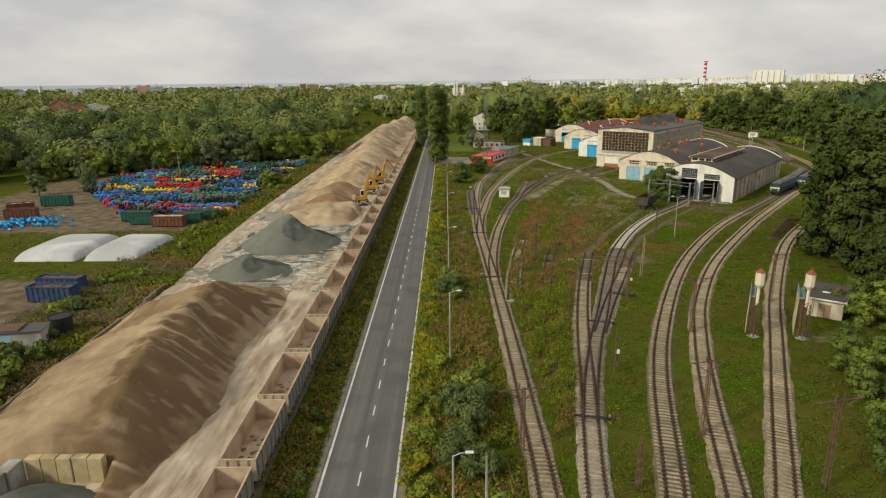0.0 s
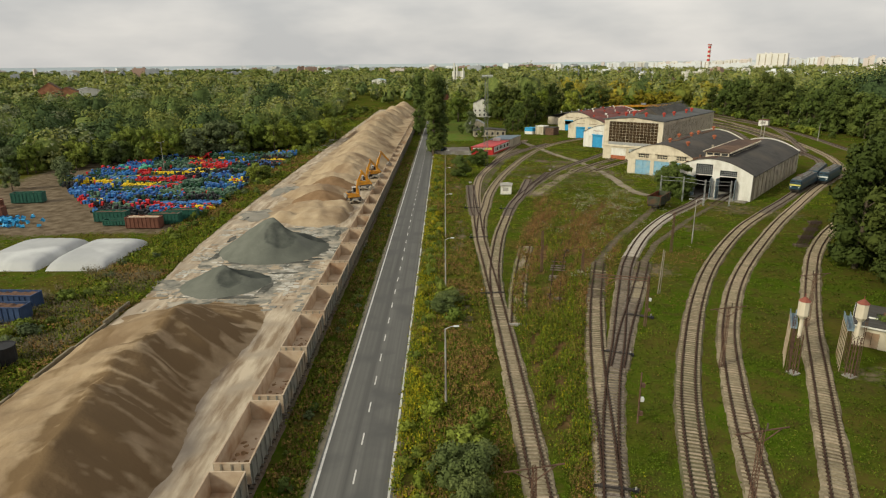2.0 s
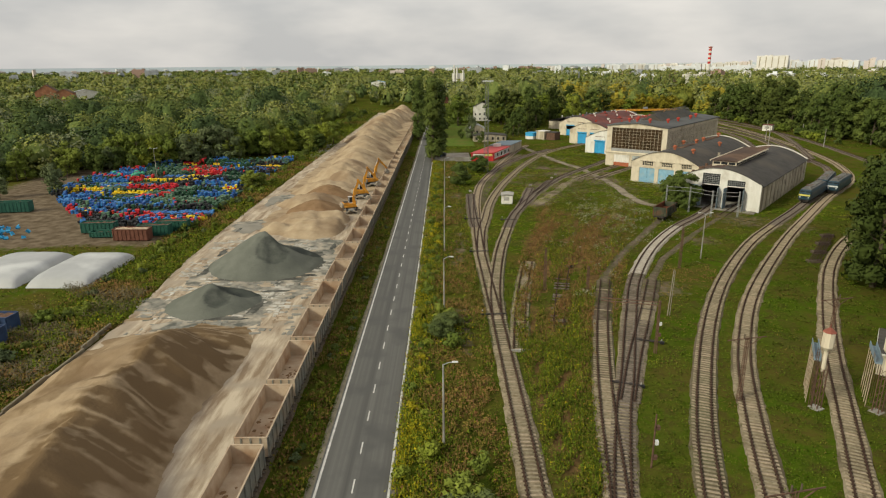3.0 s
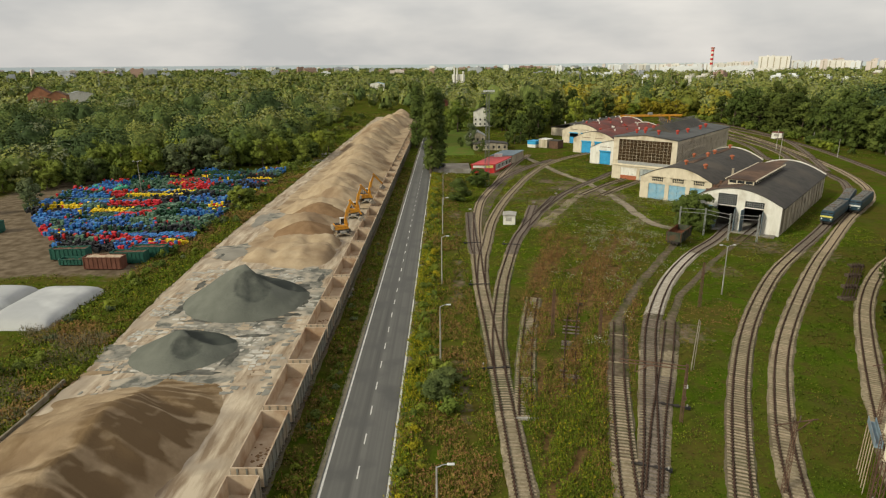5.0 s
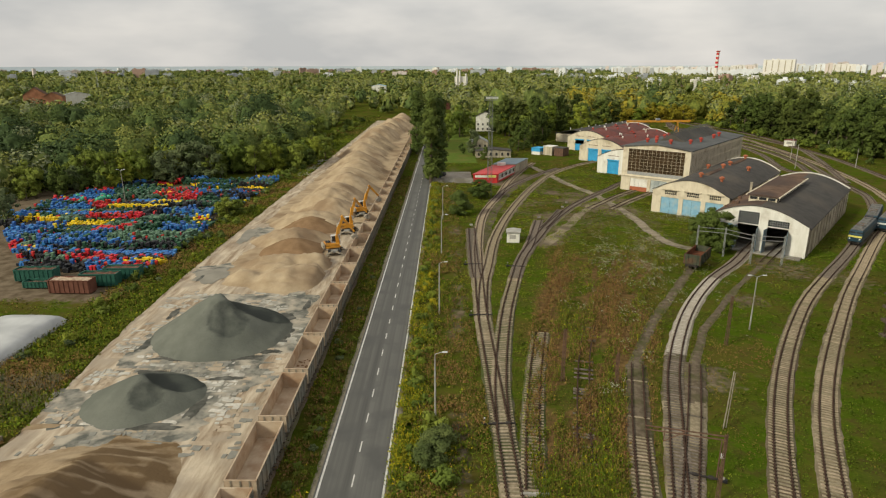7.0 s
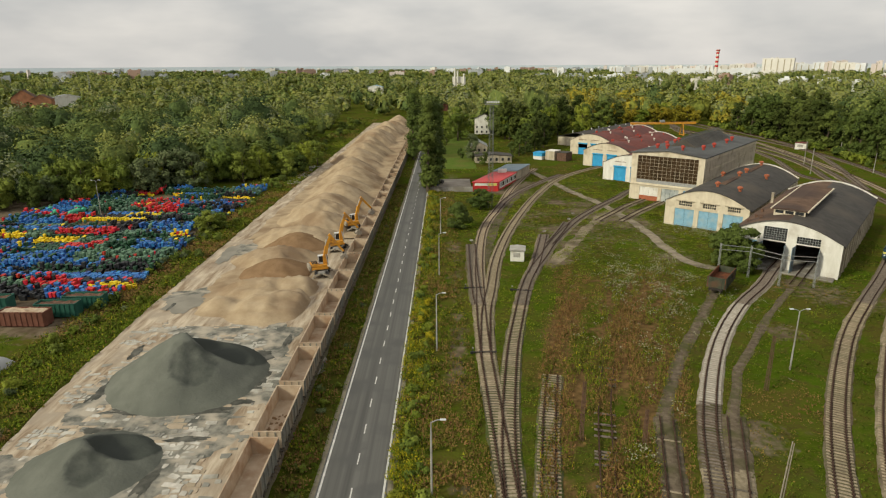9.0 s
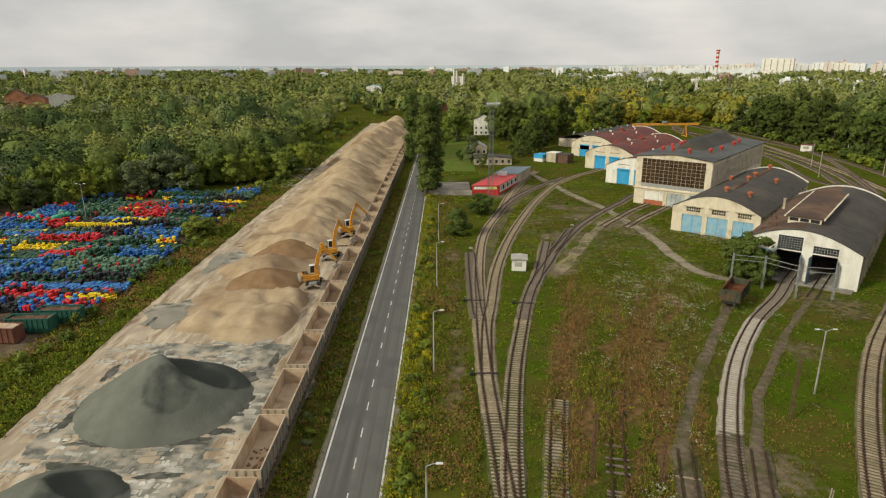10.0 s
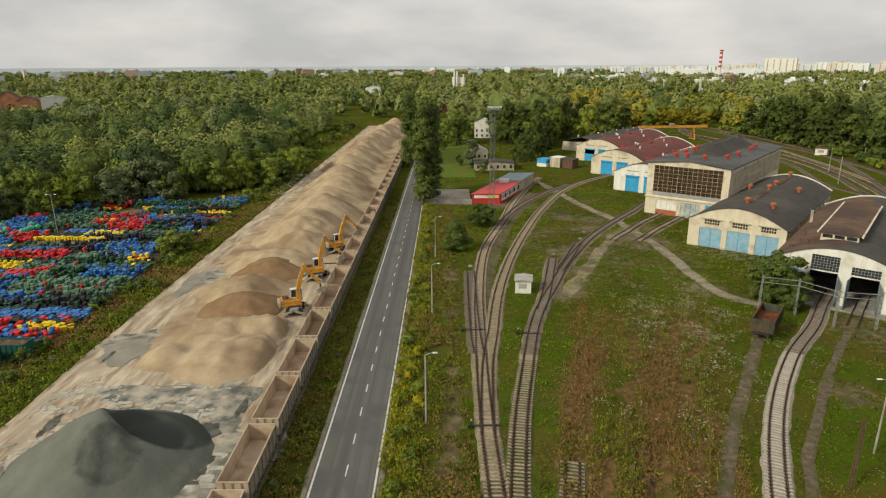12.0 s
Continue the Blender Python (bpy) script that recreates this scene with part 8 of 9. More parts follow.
def lattice_mast(x, y, h, w0, w1, material, label, head=False, arms=0, cells=None, group=""):
    e = empty("lattice_mast", pose(x, y, -0.1, 0, 0, 12), label, "mast", group)
    cells = cells or int(h / (w0 * 1.2))
    for sx in (-1, 1):
        for sy in (-1, 1):
            bm = bmesh.new()
            beam(bm, (sx * w0 / 2, sy * w0 / 2, 0), (sx * w1 / 2, sy * w1 / 2, h), 0.045 + 0.02 * w0)
            part("mast_leg", bm, material, e)
    bm = bmesh.new()
    for k in range(cells):
        z0, z1 = h * k / cells, h * (k + 1) / cells
        a, b = w0 + (w1 - w0) * k / cells, w0 + (w1 - w0) * (k + 1) / cells
        for s in (-1, 1):
            q = 1 if k % 2 else -1
            beam(bm, (-q * a / 2, s * a / 2, z0), (q * b / 2, s * b / 2, z1), 0.03 + 0.012 * w0)
            beam(bm, (s * a / 2, -q * a / 2, z0), (s * b / 2, q * b / 2, z1), 0.03 + 0.012 * w0)
            beam(bm, (-b / 2, s * b / 2, z1), (b / 2, s * b / 2, z1), 0.03 + 0.01 * w0)
    part("bracing", bm, material, e)
    if head:
        bm = bmesh.new()
        box(bm, -1.9, 1.9, -1.1, 1.1, h, h + 0.1)
        for s in (-1, 1):
            for z in (0.55, 1.05):
                beam(bm, (-1.9, s * 1.1, h + z), (1.9, s * 1.1, h + z), 0.05)
                beam(bm, (s * 1.9, -1.1, h + z), (s * 1.9, 1.1, h + z), 0.05)
        for xx in (-1.9, -0.6, 0.6, 1.9):
            for s in (-1, 1):
                beam(bm, (xx, s * 1.1, h + 0.1), (xx, s * 1.1, h + 1.05), 0.05)
        part("gallery", bm, material, e)
        for k in range(6):
            bm = bmesh.new()
            xx = -1.6 + k * 0.64
            box(bm, xx - 0.24, xx + 0.24, -1.35, -1.12, h + 0.5, h + 1.0)
            part("floodlight", bm, "cab_white", e)
        bm = bmesh.new()
        rod(bm, (1.4, 0.5, h), (1.4, 0.5, h + 2.1), 0.04)
        part("lightning_rod", bm, "steel", e)
    for k in range(arms):
        bm = bmesh.new()
        z = h - 0.4 - 0.25 * k
        beam(bm, (-2.4, 0, z + 0.25), (2.4, 0, z + 0.25), 0.09)
        beam(bm, (-1.8, 0, z + 0.25), (0, 0, z - 0.9), 0.07)
        beam(bm, (1.8, 0, z + 0.25), (0, 0, z - 0.9), 0.07)
        part("cross_arm", bm, material, e)
    for k in range(2 if arms else 0):
        bm = bmesh.new()
        rod(bm, (-0.4 + k * 0.8, 0, h - 0.1), (-0.4 + k * 0.8, 0, h + 0.45), 0.07)
        part("insulator", bm, "bark", e)
    return e


lattice_mast(14.5, 230.0, 30.6, 1.35, 0.9, "mast_steel", "tall galvanised lattice floodlight mast with a gallery", head=True, cells=24)
for _x, _y, _h, _a in ((24.5, 48.5, 8.2, 1), (15.8, 40.5, 5.0, 0), (6.5, 46.0, 6.8, 1), (33.1, 74.0, 8.0, 1), (31.6, 40.2, 8.6, 1), (16.8, 110.2, 7.6, 0), (23.8, 109.3, 4.6, 0), (43.6, 121.4, 8.0, 0), (49.8, 85.5, 8.0, 1)):
    lattice_mast(_x, _y, _h, 0.38, 0.26, "rust", "slender rusty lattice catenary mast beside a track", arms=_a, group="catenary masts")


def cable_portal():
    """Rusty mast with a long arm that carries cables over the points."""
    e = empty("cable_portal", None, "rusty mast with a long cable arm over the points", "gantry")
    a, b = Vector((27.7, 86.3, -0.1)), Vector((20.6, 88.2, 7.0))
    bm = bmesh.new()
    for sx in (-0.14, 0.14):
        for sy in (-0.14, 0.14):
            beam(bm, (a.x + sx, a.y + sy, -0.1), (a.x + sx * 0.6, a.y + sy * 0.6, 7.4), 0.06)
    for k in range(10):
        q = 0.14 if k % 2 else -0.14
        beam(bm, (a.x - q, a.y - 0.14, 0.2 + k * 0.7), (a.x + q, a.y - 0.14, 0.9 + k * 0.7), 0.04)
    part("mast", bm, "rust", e)
    for z in (6.75, 7.15):
        bm = bmesh.new()
        beam(bm, (a.x, a.y, z), (b.x, b.y, z), 0.10)
        part("arm", bm, "rust", e)
    bm = bmesh.new()
    p = Vector((a.x, a.y, 7.0)).lerp(b, 0.75)
    beam(bm, p, p - Vector((0, 0, 1.3)), 0.08)
    beam(bm, p - Vector((0, 0, 1.3)), Vector((a.x, a.y, 7.0)).lerp(b, 0.5), 0.07)
    part("bracket", bm, "rust", e)


cable_portal()


def pole(x, y, h, label, r=0.12, lean=(0, 0), material="wood_pole", boxes=0):
    e = empty("pole", pose(x, y, -0.1), label, "pole", "poles of the yard")
    bm = bmesh.new()
    rod(bm, (0, 0, 0), (lean[0], lean[1], h), r, r * 0.75, 8)
    part("shaft", bm, material, e)
    for k in range(boxes):
        bm = bmesh.new()
        z = 1.0 + k * 1.6
        box(bm, 0.1, 0.42, -0.16, 0.16, z, z + 0.42)
        part("junction_box", bm, "cab_white" if k % 2 else "rust", e)
    return e


pole(33.6, 98.8, 7.4, "thin weathered wooden pole in the grass", 0.08, lean=(0.4, 0.2))
pole(34.0, 99.0, 7.2, "thin weathered wooden pole leaning on another", 0.07, lean=(0.2, 0.0))
pole(29.0, 89.6, 4.5, "rusty post with junction boxes beside the points", 0.09, material="rust", boxes=2)
pole(19.5, 62.2, 5.8, "rusty post with junction boxes beside the points", 0.10, material="rust", boxes=3)
pole(2.5, 36.5, 6.0, "pale concrete pole stub in the bushes", 0.12, material="concrete")
pole(153.6, 311.4, 10.0, "concrete mast beside the curved tracks", 0.16, material="concrete")
pole(143.2, 288.0, 10.0, "concrete mast beside the curved tracks", 0.16, material="concrete")
pole(194.0, 352.0, 11.0, "concrete mast at the edge of the woods", 0.16, material="concrete")
pole(169.0, 290.0, 8.0, "concrete mast beside the curved tracks", 0.16, material="concrete")


# ---- things along the tracks ----
def sand_tower(x, y, turn, label):
    """Locomotive sanding column: a bin with a red cap on a lattice leg with a ladder."""
    e = empty("sanding_tower", pose(x, y, -0.1, 0, 0, turn) @ Matrix.Diagonal((0.74, 0.74, 1, 1)), label, "tower", "sanding towers")
    bm = bmesh.new()
    for sx in (-0.45, 0.45):
        for sy in (-0.45, 0.45):
            beam(bm, (sx, sy, 0), (sx, sy, 5.0), 0.12)
    for k in range(6):
        z = 0.3 + k * 0.85
        for s in (-0.45, 0.45):
            beam(bm, (-0.45, s, z), (0.45, s, z + 0.8), 0.05)
            beam(bm, (s, -0.45, z), (s, 0.45, z + 0.8), 0.05)
    part("support_frame", bm, "rust", e)
    bm = bmesh.new()
    box(bm, -0.8, 0.8, -0.8, 0.8, -0.05, 0.15)
    part("footing", bm, "concrete", e)
    bm = bmesh.new()
    rod(bm, (0, 0, 4.6), (0, 0, 7.6), 0.28, 0.28, 10)
    part("stem", bm, "cream", e, "cream pipe")
    bm = bmesh.new()
    rod(bm, (0, 0, 7.0), (0, 0, 7.5), 0.35, 0.82, 8)
    rod(bm, (0, 0, 7.5), (0, 0, 9.2), 0.82, 0.82, 8)
    part("sand_hopper", bm, "cream", e, "cream octagonal hopper")
    bm = bmesh.new()
    rod(bm, (0, 0, 9.2), (0, 0, 9.65), 0.92, 0.25, 8)
    rod(bm, (0, 0, 9.6), (0, 0, 10.1), 0.06, 0.06, 6)
    part("cap", bm, "cap_red", e, "faded red cap")
    bm = bmesh.new()
    for s in (-0.25, 0.25):
        beam(bm, (s - 0.9, 0.5, 0.2), (s - 0.9, 0.5, 7.4), 0.06)
    for k in range(22):
        beam(bm, (-1.15, 0.5, 0.4 + k * 0.32), (-0.65, 0.5, 0.4 + k * 0.32), 0.04)
    part("ladder", bm, "rust", e)
    # trough that runs back along the track on thin props
    m = Matrix.Rotation(radians(-27 - turn), 4, "Z")
    bm = bmesh.new()
    box(bm, -1.25, -0.35, 0.9, 7.4, 5.4, 5.55, m)
    box(bm, -1.25, -1.17, 0.9, 7.4, 5.552, 6.1, m)
    box(bm, -0.43, -0.35, 0.9, 7.4, 5.552, 6.1, m)
    part("gallery", bm, "grey_blue", e, "dull blue-grey trough")
    for k in range(5):
        bm = bmesh.new()
        yy = 1.3 + k * 1.45
        beam(bm, m @ Vector((-1.35, yy - 0.1, 0.0)), m @ Vector((-1.2, yy, 5.4)), 0.085)
        part("prop", bm, "wagon_in", e, "tan steel prop")
        bm = bmesh.new()
        beam(bm, m @ Vector((-0.4, yy, 0.0)), m @ Vector((-0.4, yy, 5.4)), 0.07)
        part("post", bm, "rust", e)
    return e


sand_tower(41.0, 72.6, 25, "cream sanding tower with a red cap beside the track")
sand_tower(47.1, 71.7, 205, "cream sanding tower with a red cap by the cabin")


def cabin():
    e = empty("signal_cabin", pose(52.6, 80.3, -0.05, 0, 0, -36), "small cream brick cabin with a black felt roof", "cabin")
    bm = bmesh.new()
    wall_with_holes(bm, 4.4, lambda q: 2.75, [(1.3, 2.9, 0, 2.1)], 0, 0.25, 4.4)
    part("front_wall", bm, "cream", e)
    bm = bmesh.new()
    box(bm, 0, 0.25, 0.251, 8.0, 0, 2.75)
    box(bm, 4.15, 4.4, 0.251, 8.0, 0, 2.75)
    box(bm, 0.251, 4.149, 7.75, 8.0, 0, 2.75)
    part("side_walls", bm, "cream", e)
    for k in range(2):
        bm = bmesh.new()
        box(bm, 1.32 + k * 0.8, 2.08 + k * 0.8, 0.08, 0.14, 0.02, 2.08)
        part("door_leaf", bm, "cont_brown" if k > 5 else "wagon_in", e, "tan wooden door leaf")
    bm = bmesh.new()
    box(bm, -0.35, 4.75, -0.5, 8.4, 2.76, 2.98)
    part("roof_edge", bm, "white", e, "pale roof edge")
    bm = bmesh.new()
    box(bm, -0.30, 4.70, -0.45, 8.35, 2.984, 3.06)
    part("roof_felt", bm, "roof_dark", e)
    for k in range(7):
        bm = bmesh.new()
        box(bm, -0.28, 4.68, -0.2 + k * 1.2, -0.1 + k * 1.2, 3.064, 3.085)
        part("felt_seam", bm, "roof_grey", e)
    bm = bmesh.new()
    box(bm, 2.9, 3.5, 3.2, 3.6, 3.062, 3.9)
    part("chimney", bm, "rust", e)
    bm = bmesh.new()
    box(bm, 1.4, 2.4, 2.6, 2.85, 3.062, 3.2)
    part("roof_plank", bm, "white", e)


cabin()


def small_hut(x, y, turn, w, d, h, label, wall="white", roof="concrete"):
    e = empty("relay_hut", pose(x, y, -0.05, 0, 0, turn), label, "hut", "small huts")
    bm = bmesh.new()
    wall_with_holes(bm, w, lambda q: h, [(w * 0.22, w * 0.72, h * 0.38, h * 0.78)], 0, 0.15, w)
    part("front_wall", bm, wall, e)
    bm = bmesh.new()
    box(bm, 0, 0.15, 0.151, d, 0, h)
    box(bm, w - 0.15, w, 0.151, d, 0, h)
    box(bm, 0.151, w - 0.151, d - 0.15, d, 0, h)
    part("hut_walls", bm, wall, e)
    bm = bmesh.new()
    box(bm, w * 0.22, w * 0.72, 0.05, 0.09, h * 0.38, h * 0.78)
    part("shutter", bm, "concrete", e, "grey shutter")
    bm = bmesh.new()
    prism(bm, [(-0.25, h + 0.003), (-0.25, h + 0.12), (w / 2, h + 0.35), (w + 0.25, h + 0.12), (w + 0.25, h + 0.003)], -0.3, d + 0.3)
    part("hut_roof", bm, roof, e)


small_hut(15.4, 178.0, -8, 3.0, 3.4, 2.5, "small white relay hut with a shuttered window between tracks")
small_hut(176.4, 361.0, -40, 5.0, 4.0, 3.2, "small white hut with a red band beside the far tracks", "white", "roof_red")


def locomotive(line, s0, length, label, front_yellow=True):
    """A six-axle electric locomotive standing on a track, its nose at s0 metres along the line."""
    xy, d = SAMPLED[line]
    i = int(s0 / 0.62)
    a = math.degrees(math.atan2(d[i + 14, 1], d[i + 14, 0])) - 90
    e = empty("locomotive", pose(xy[i, 0], xy[i, 1], 0.25, 0, 0, a), label, "locomotive", "locomotives on the yard tracks")
    L_ = length
    bm = bmesh.new()
    w = 1.48
    outline = [(-w, 1.15), (w, 1.15), (w, 3.1), (w * 0.86, 3.62), (-w * 0.86, 3.62), (-w, 3.1)]
    ys = [(0.0, 0.92, 0.62), (0.7, 0.99, 0.97), (1.1, 1.0, 1.0), (L_ - 1.1, 1.0, 1.0), (L_ - 0.7, 0.99, 0.97), (L_, 0.92, 0.62)]
    rings = []
    for yy, kx, kz in ys:
        rings.append([bm.verts.new((x * kx, yy, 1.15 + (z - 1.15) * kz)) for x, z in outline])
    for r0, r1 in zip(rings, rings[1:]):
        for j in range(6):
            bm.faces.new((r0[j], r0[(j + 1) % 6], r1[(j + 1) % 6], r1[j]))
    bm.faces.new(rings[0][::-1])
    bm.faces.new(rings[-1])
    part("body_shell", bm, "loco_blue", e)
    bm = bmesh.new()
    box(bm, -1.2, 1.2, 1.3, L_ - 1.3, 3.624, 3.78)
    for k in range(5):
        y0 = 2.2 + k * (L_ - 5) / 4.5
        box(bm, -0.75, 0.75, y0, y0 + 1.6, 3.783, 4.1)
    part("roof_gear", bm, "loco_roof", e)
    for yy in (0.35, L_ - 0.35):
        s = -1 if yy < 1 else 1
        bm = bmesh.new()
        for x in (-0.72, 0.72):
            box(bm, x - 0.55, x + 0.55, min(yy, yy + s * 0.06), max(yy, yy + s * 0.06), 2.75, 3.35)
        part("windscreen", bm, "glass_dark", e)
        bm = bmesh.new()
        box(bm, -1.36, 1.36, min(yy - s * 0.02, yy + s * 0.42), max(yy - s * 0.02, yy + s * 0.42), 2.1, 2.5)
        part("yellow_band", bm, "loco_yellow" if front_yellow else "cab_white", e, "bright front band")
        for x in (-1.0, 1.0):
            bm = bmesh.new()
            rod(bm, (x, yy + s * 0.38, 1.75), (x, yy + s * 0.45, 1.75), 0.17, n=12)
            part("headlight", bm, "cab_white", e)
            bm = bmesh.new()
            rod(bm, (x * 0.88, yy + s * 0.3, 1.06), (x * 0.88, yy + s * 0.85, 1.06), 0.1, n=8)
            rod(bm, (x * 0.88, yy + s * 0.85, 1.06), (x * 0.88, yy + s * 0.93, 1.06), 0.26, n=12)
            part("buffer", bm, "wheel", e)
    for sgn in (-1, 1):
        bm = bmesh.new()
        box(bm, sgn * 1.483 - 0.01, sgn * 1.483 + 0.012, 2.2, L_ - 2.2, 2.35, 2.75)
        part("side_louvre", bm, "loco_roof", e)
    for c in (3.0, L_ - 3.0):
        bm = bmesh.new()
        box(bm, -1.15, 1.15, c - 2.3, c + 2.3, 0.45, 1.1)
        part("bogie_frame", bm, "wheel", e)
        for k in (-1.7, 0, 1.7):
            bm = bmesh.new()
            for s in (-0.75, 0.75):
                rod(bm, (s - 0.07, c + k, 0.52), (s + 0.07, c + k, 0.52), 0.56, n=16)
            part("wheelset", bm, "wheel", e)
    for c in (4.0, L_ - 4.0):
        bm = bmesh.new()
        for s in (-0.55, 0.55):
            beam(bm, (s, c - 0.9, 4.15), (s, c + 0.7, 4.55), 0.05)
        beam(bm, (-0.85, c + 0.7, 4.6), (0.85, c + 0.7, 4.6), 0.09)
        beam(bm, (-0.85, c - 0.4, 4.4), (0.85, c - 0.4, 4.4), 0.07)
        part("pantograph", bm, "rust", e)


def along(line, x, y):
    xy, _ = SAMPLED[line]
    return 0.62 * int(np.argmin((xy[:, 0] - x) ** 2 + (xy[:, 1] - y) ** 2))


locomotive("g", along("g", 95.9, 174.4), 18.5, "blue electric locomotive with a yellow front band beside the shed")
locomotive("g", along("g", 95.9, 174.4) + 20.2, 18.5, "dark blue electric locomotive coupled behind another", False)
locomotive("h", along("h", 110.5, 186.0), 18.5, "dark blue electric locomotive on the outer track", False)


def rusty_wagon():
    e = empty("ore_wagon", pose(51.4, 156.4, 0.2, 0, 0, -36) @ Matrix.Diagonal((1.08, 0.90, 1.12, 1)), "short dark green open wagon with a rusty inside", "wagon")
    for s in (-1, 1):
        bm = bmesh.new()
        box(bm, s * 1.4 - 0.06, s * 1.4 + 0.06, 0, 9.0, 1.15, 3.0)
        part("side_wall", bm, "rust_red", e)
        bm = bmesh.new()
        box(bm, min(s * 1.463, s * 1.49), max(s * 1.463, s * 1.49), 0, 9.0, 1.1, 3.0)
        part("side_sheet", bm, "wagon_green", e)
        for k in range(7):
            bm = bmesh.new()
            y = 0.25 + k * 1.41
            box(bm, min(s * 1.492, s * 1.6), max(s * 1.492, s * 1.6), y - 0.08, y + 0.08, 1.0, 3.0)
            part("stanchion", bm, "wagon_green", e)
    for y in (0.0, 8.95):
        bm = bmesh.new()
        box(bm, -1.34, 1.34, y, y + 0.06, 1.15, 3.0)
        part("end_wall", bm, "wagon_green", e)
        for x in (-0.8, 0.0, 0.8):
            bm = bmesh.new()
            yy = y - 0.12 if y < 1 else y + 0.062
            box(bm, x - 0.08, x + 0.08, yy, yy + 0.118, 1.1, 2.95)
            part("end_post", bm, "wagon_green", e)
    bm = bmesh.new()
    box(bm, -1.34, 1.34, 0.061, 8.94, 1.15, 1.9)
    part("floor_plate", bm, "rust_red", e)
    bm = bmesh.new()
    box(bm, -1.1, 1.1, -0.2, 9.2, 0.85, 1.09)
    part("underframe", bm, "wheel", e)
    for y in (2.0, 7.0):
        bm = bmesh.new()
        for s in (-0.75, 0.75):
            rod(bm, (s - 0.07, y, 0.5), (s + 0.07, y, 0.5), 0.48, n=16)
        rod(bm, (-0.8, y, 0.5), (0.8, y, 0.5), 0.08)
        part("wheelset", bm, "wheel", e)
    for s in (-0.87, 0.87):
        for y, o in ((-0.2, -1), (9.2, 1)):
            bm = bmesh.new()
            rod(bm, (s, y, 0.98), (s, y + o * 0.4, 0.98), 0.09)
            rod(bm, (s, y + o * 0.4, 0.98), (s, y + o * 0.47, 0.98), 0.22, n=12)
            part("buffer", bm, "wheel", e)


rusty_wagon()


def shed_gantry():
    """Steel portal that carries the wires before the shed doors."""
    e = empty("wire_gantry", None, "grey lattice portal carrying wires before the shed", "gantry")
    feet = [(57.2, 169.0), (62.4, 166.9), (65.9, 161.6), (71.8, 160.1)]
    for x, y in feet:
        bm = bmesh.new()
        for sx in (-0.14, 0.14):
            for sy in (-0.14, 0.14):
                beam(bm, (x + sx, y + sy, -0.1), (x + sx * 0.7, y + sy * 0.7, 6.6), 0.06)
        for k in range(9):
            q = 1 if k % 2 else -1
            beam(bm, (x - 0.14 * q, y - 0.14, 0.2 + k * 0.7), (x + 0.14 * q, y - 0.14, 0.9 + k * 0.7), 0.04)
        part("gantry_post", bm, "steel", e)
    for a, b in zip(feet, feet[1:]):
        bm = bmesh.new()
        for z in (5.3, 6.2):
            beam(bm, (a[0], a[1], z), (b[0], b[1], z), 0.09)
        part("gantry_beam", bm, "steel", e)


shed_gantry()


def point_lever(x, y, turn):
    e = empty("point_lever", pose(x, y, 0.05, 0, 0, turn), "black points lever with a grey weight", "lever", "levers at the points")
    bm = bmesh.new()
    box(bm, -0.3, 0.3, -0.2, 0.2, 0, 0.3)
    part("lever_box", bm, "black", e)
    bm = bmesh.new()
    rod(bm, (0, 0, 0.3), (0.1, 0.45, 0.7), 0.05)
    part("handle", bm, "black", e)
    bm = bmesh.new()
    rod(bm, (0.1, 0.42, 0.6), (0.1, 0.42, 0.8), 0.10, n=10)
    part("weight", bm, "concrete", e)
    bm = bmesh.new()
    box(bm, 0.3, 3.7, -0.12, 0.12, 0.14, 0.27)
    box(bm, 1.0, 1.5, -0.22, 0.22, 0.14, 0.32)
    box(bm, 2.6, 3.1, -0.22, 0.22, 0.14, 0.32)
    part("pull_rod", bm, "wheel", e)


for _x, _y, _a in ((5.6, 99.2, 4), (5.2, 132.5, 2), (13.8, 159.4, -10), (5.0, 160.5, 0), (23.2, 77.2, 160), (29.5, 89.0, 160), (16.2, 51.4, 168)):
    point_lever(_x, _y, _a)


def stop_board(x, y):
    e = empty("stop_board", pose(x, y, 0), "small pale stop board on a buffer beam", "sign", "stop boards")
    bm = bmesh.new()
    box(bm, -0.06, 0.06, -0.06, 0.06, 0, 0.9)
    part("stake", bm, "rust", e)
    bm = bmesh.new()
    box(bm, -0.42, 0.42, -0.1, -0.061, 0.6, 1.05)
    part("board", bm, "concrete", e)


for _x, _y in ((26.3, 200.6), (35.0, 213.4), (7.4, 192.2), (37.4, 219.8)):
    stop_board(_x, _y)
tagged(part("buffer_beam", (lambda b: (box(b, 8.6, 11.4, 86.7, 87.0, 0.0, 0.35), b)[1])(bmesh.new()), "concrete"), "pale concrete beam at the end of a siding", "buffer stop")


def rail_rack():
    e = empty("rail_rack", None, "rack of old rails and sleepers beside the track", "rack")
    for k in range(5):
        bm = bmesh.new()
        beam(bm, (69.6 + k * 0.35, 124.6 - k * 0.25, 0.5 + 0.12 * (k % 3)), (83.3 + k * 0.35, 143.2 - k * 0.25, 0.5 + 0.12 * (k % 3)), 0.16)
        part("stored_rail", bm, "rail", e)
    for k in range(4):
        t = k / 3
        bm = bmesh.new()
        x, y = 70 + 13 * t, 124.6 + 18 * t
        box(bm, x - 0.9, x + 1.8, y - 0.7, y + 0.5, -0.1, 0.42)
        part("bearer", bm, "bark", e)


rail_rack()


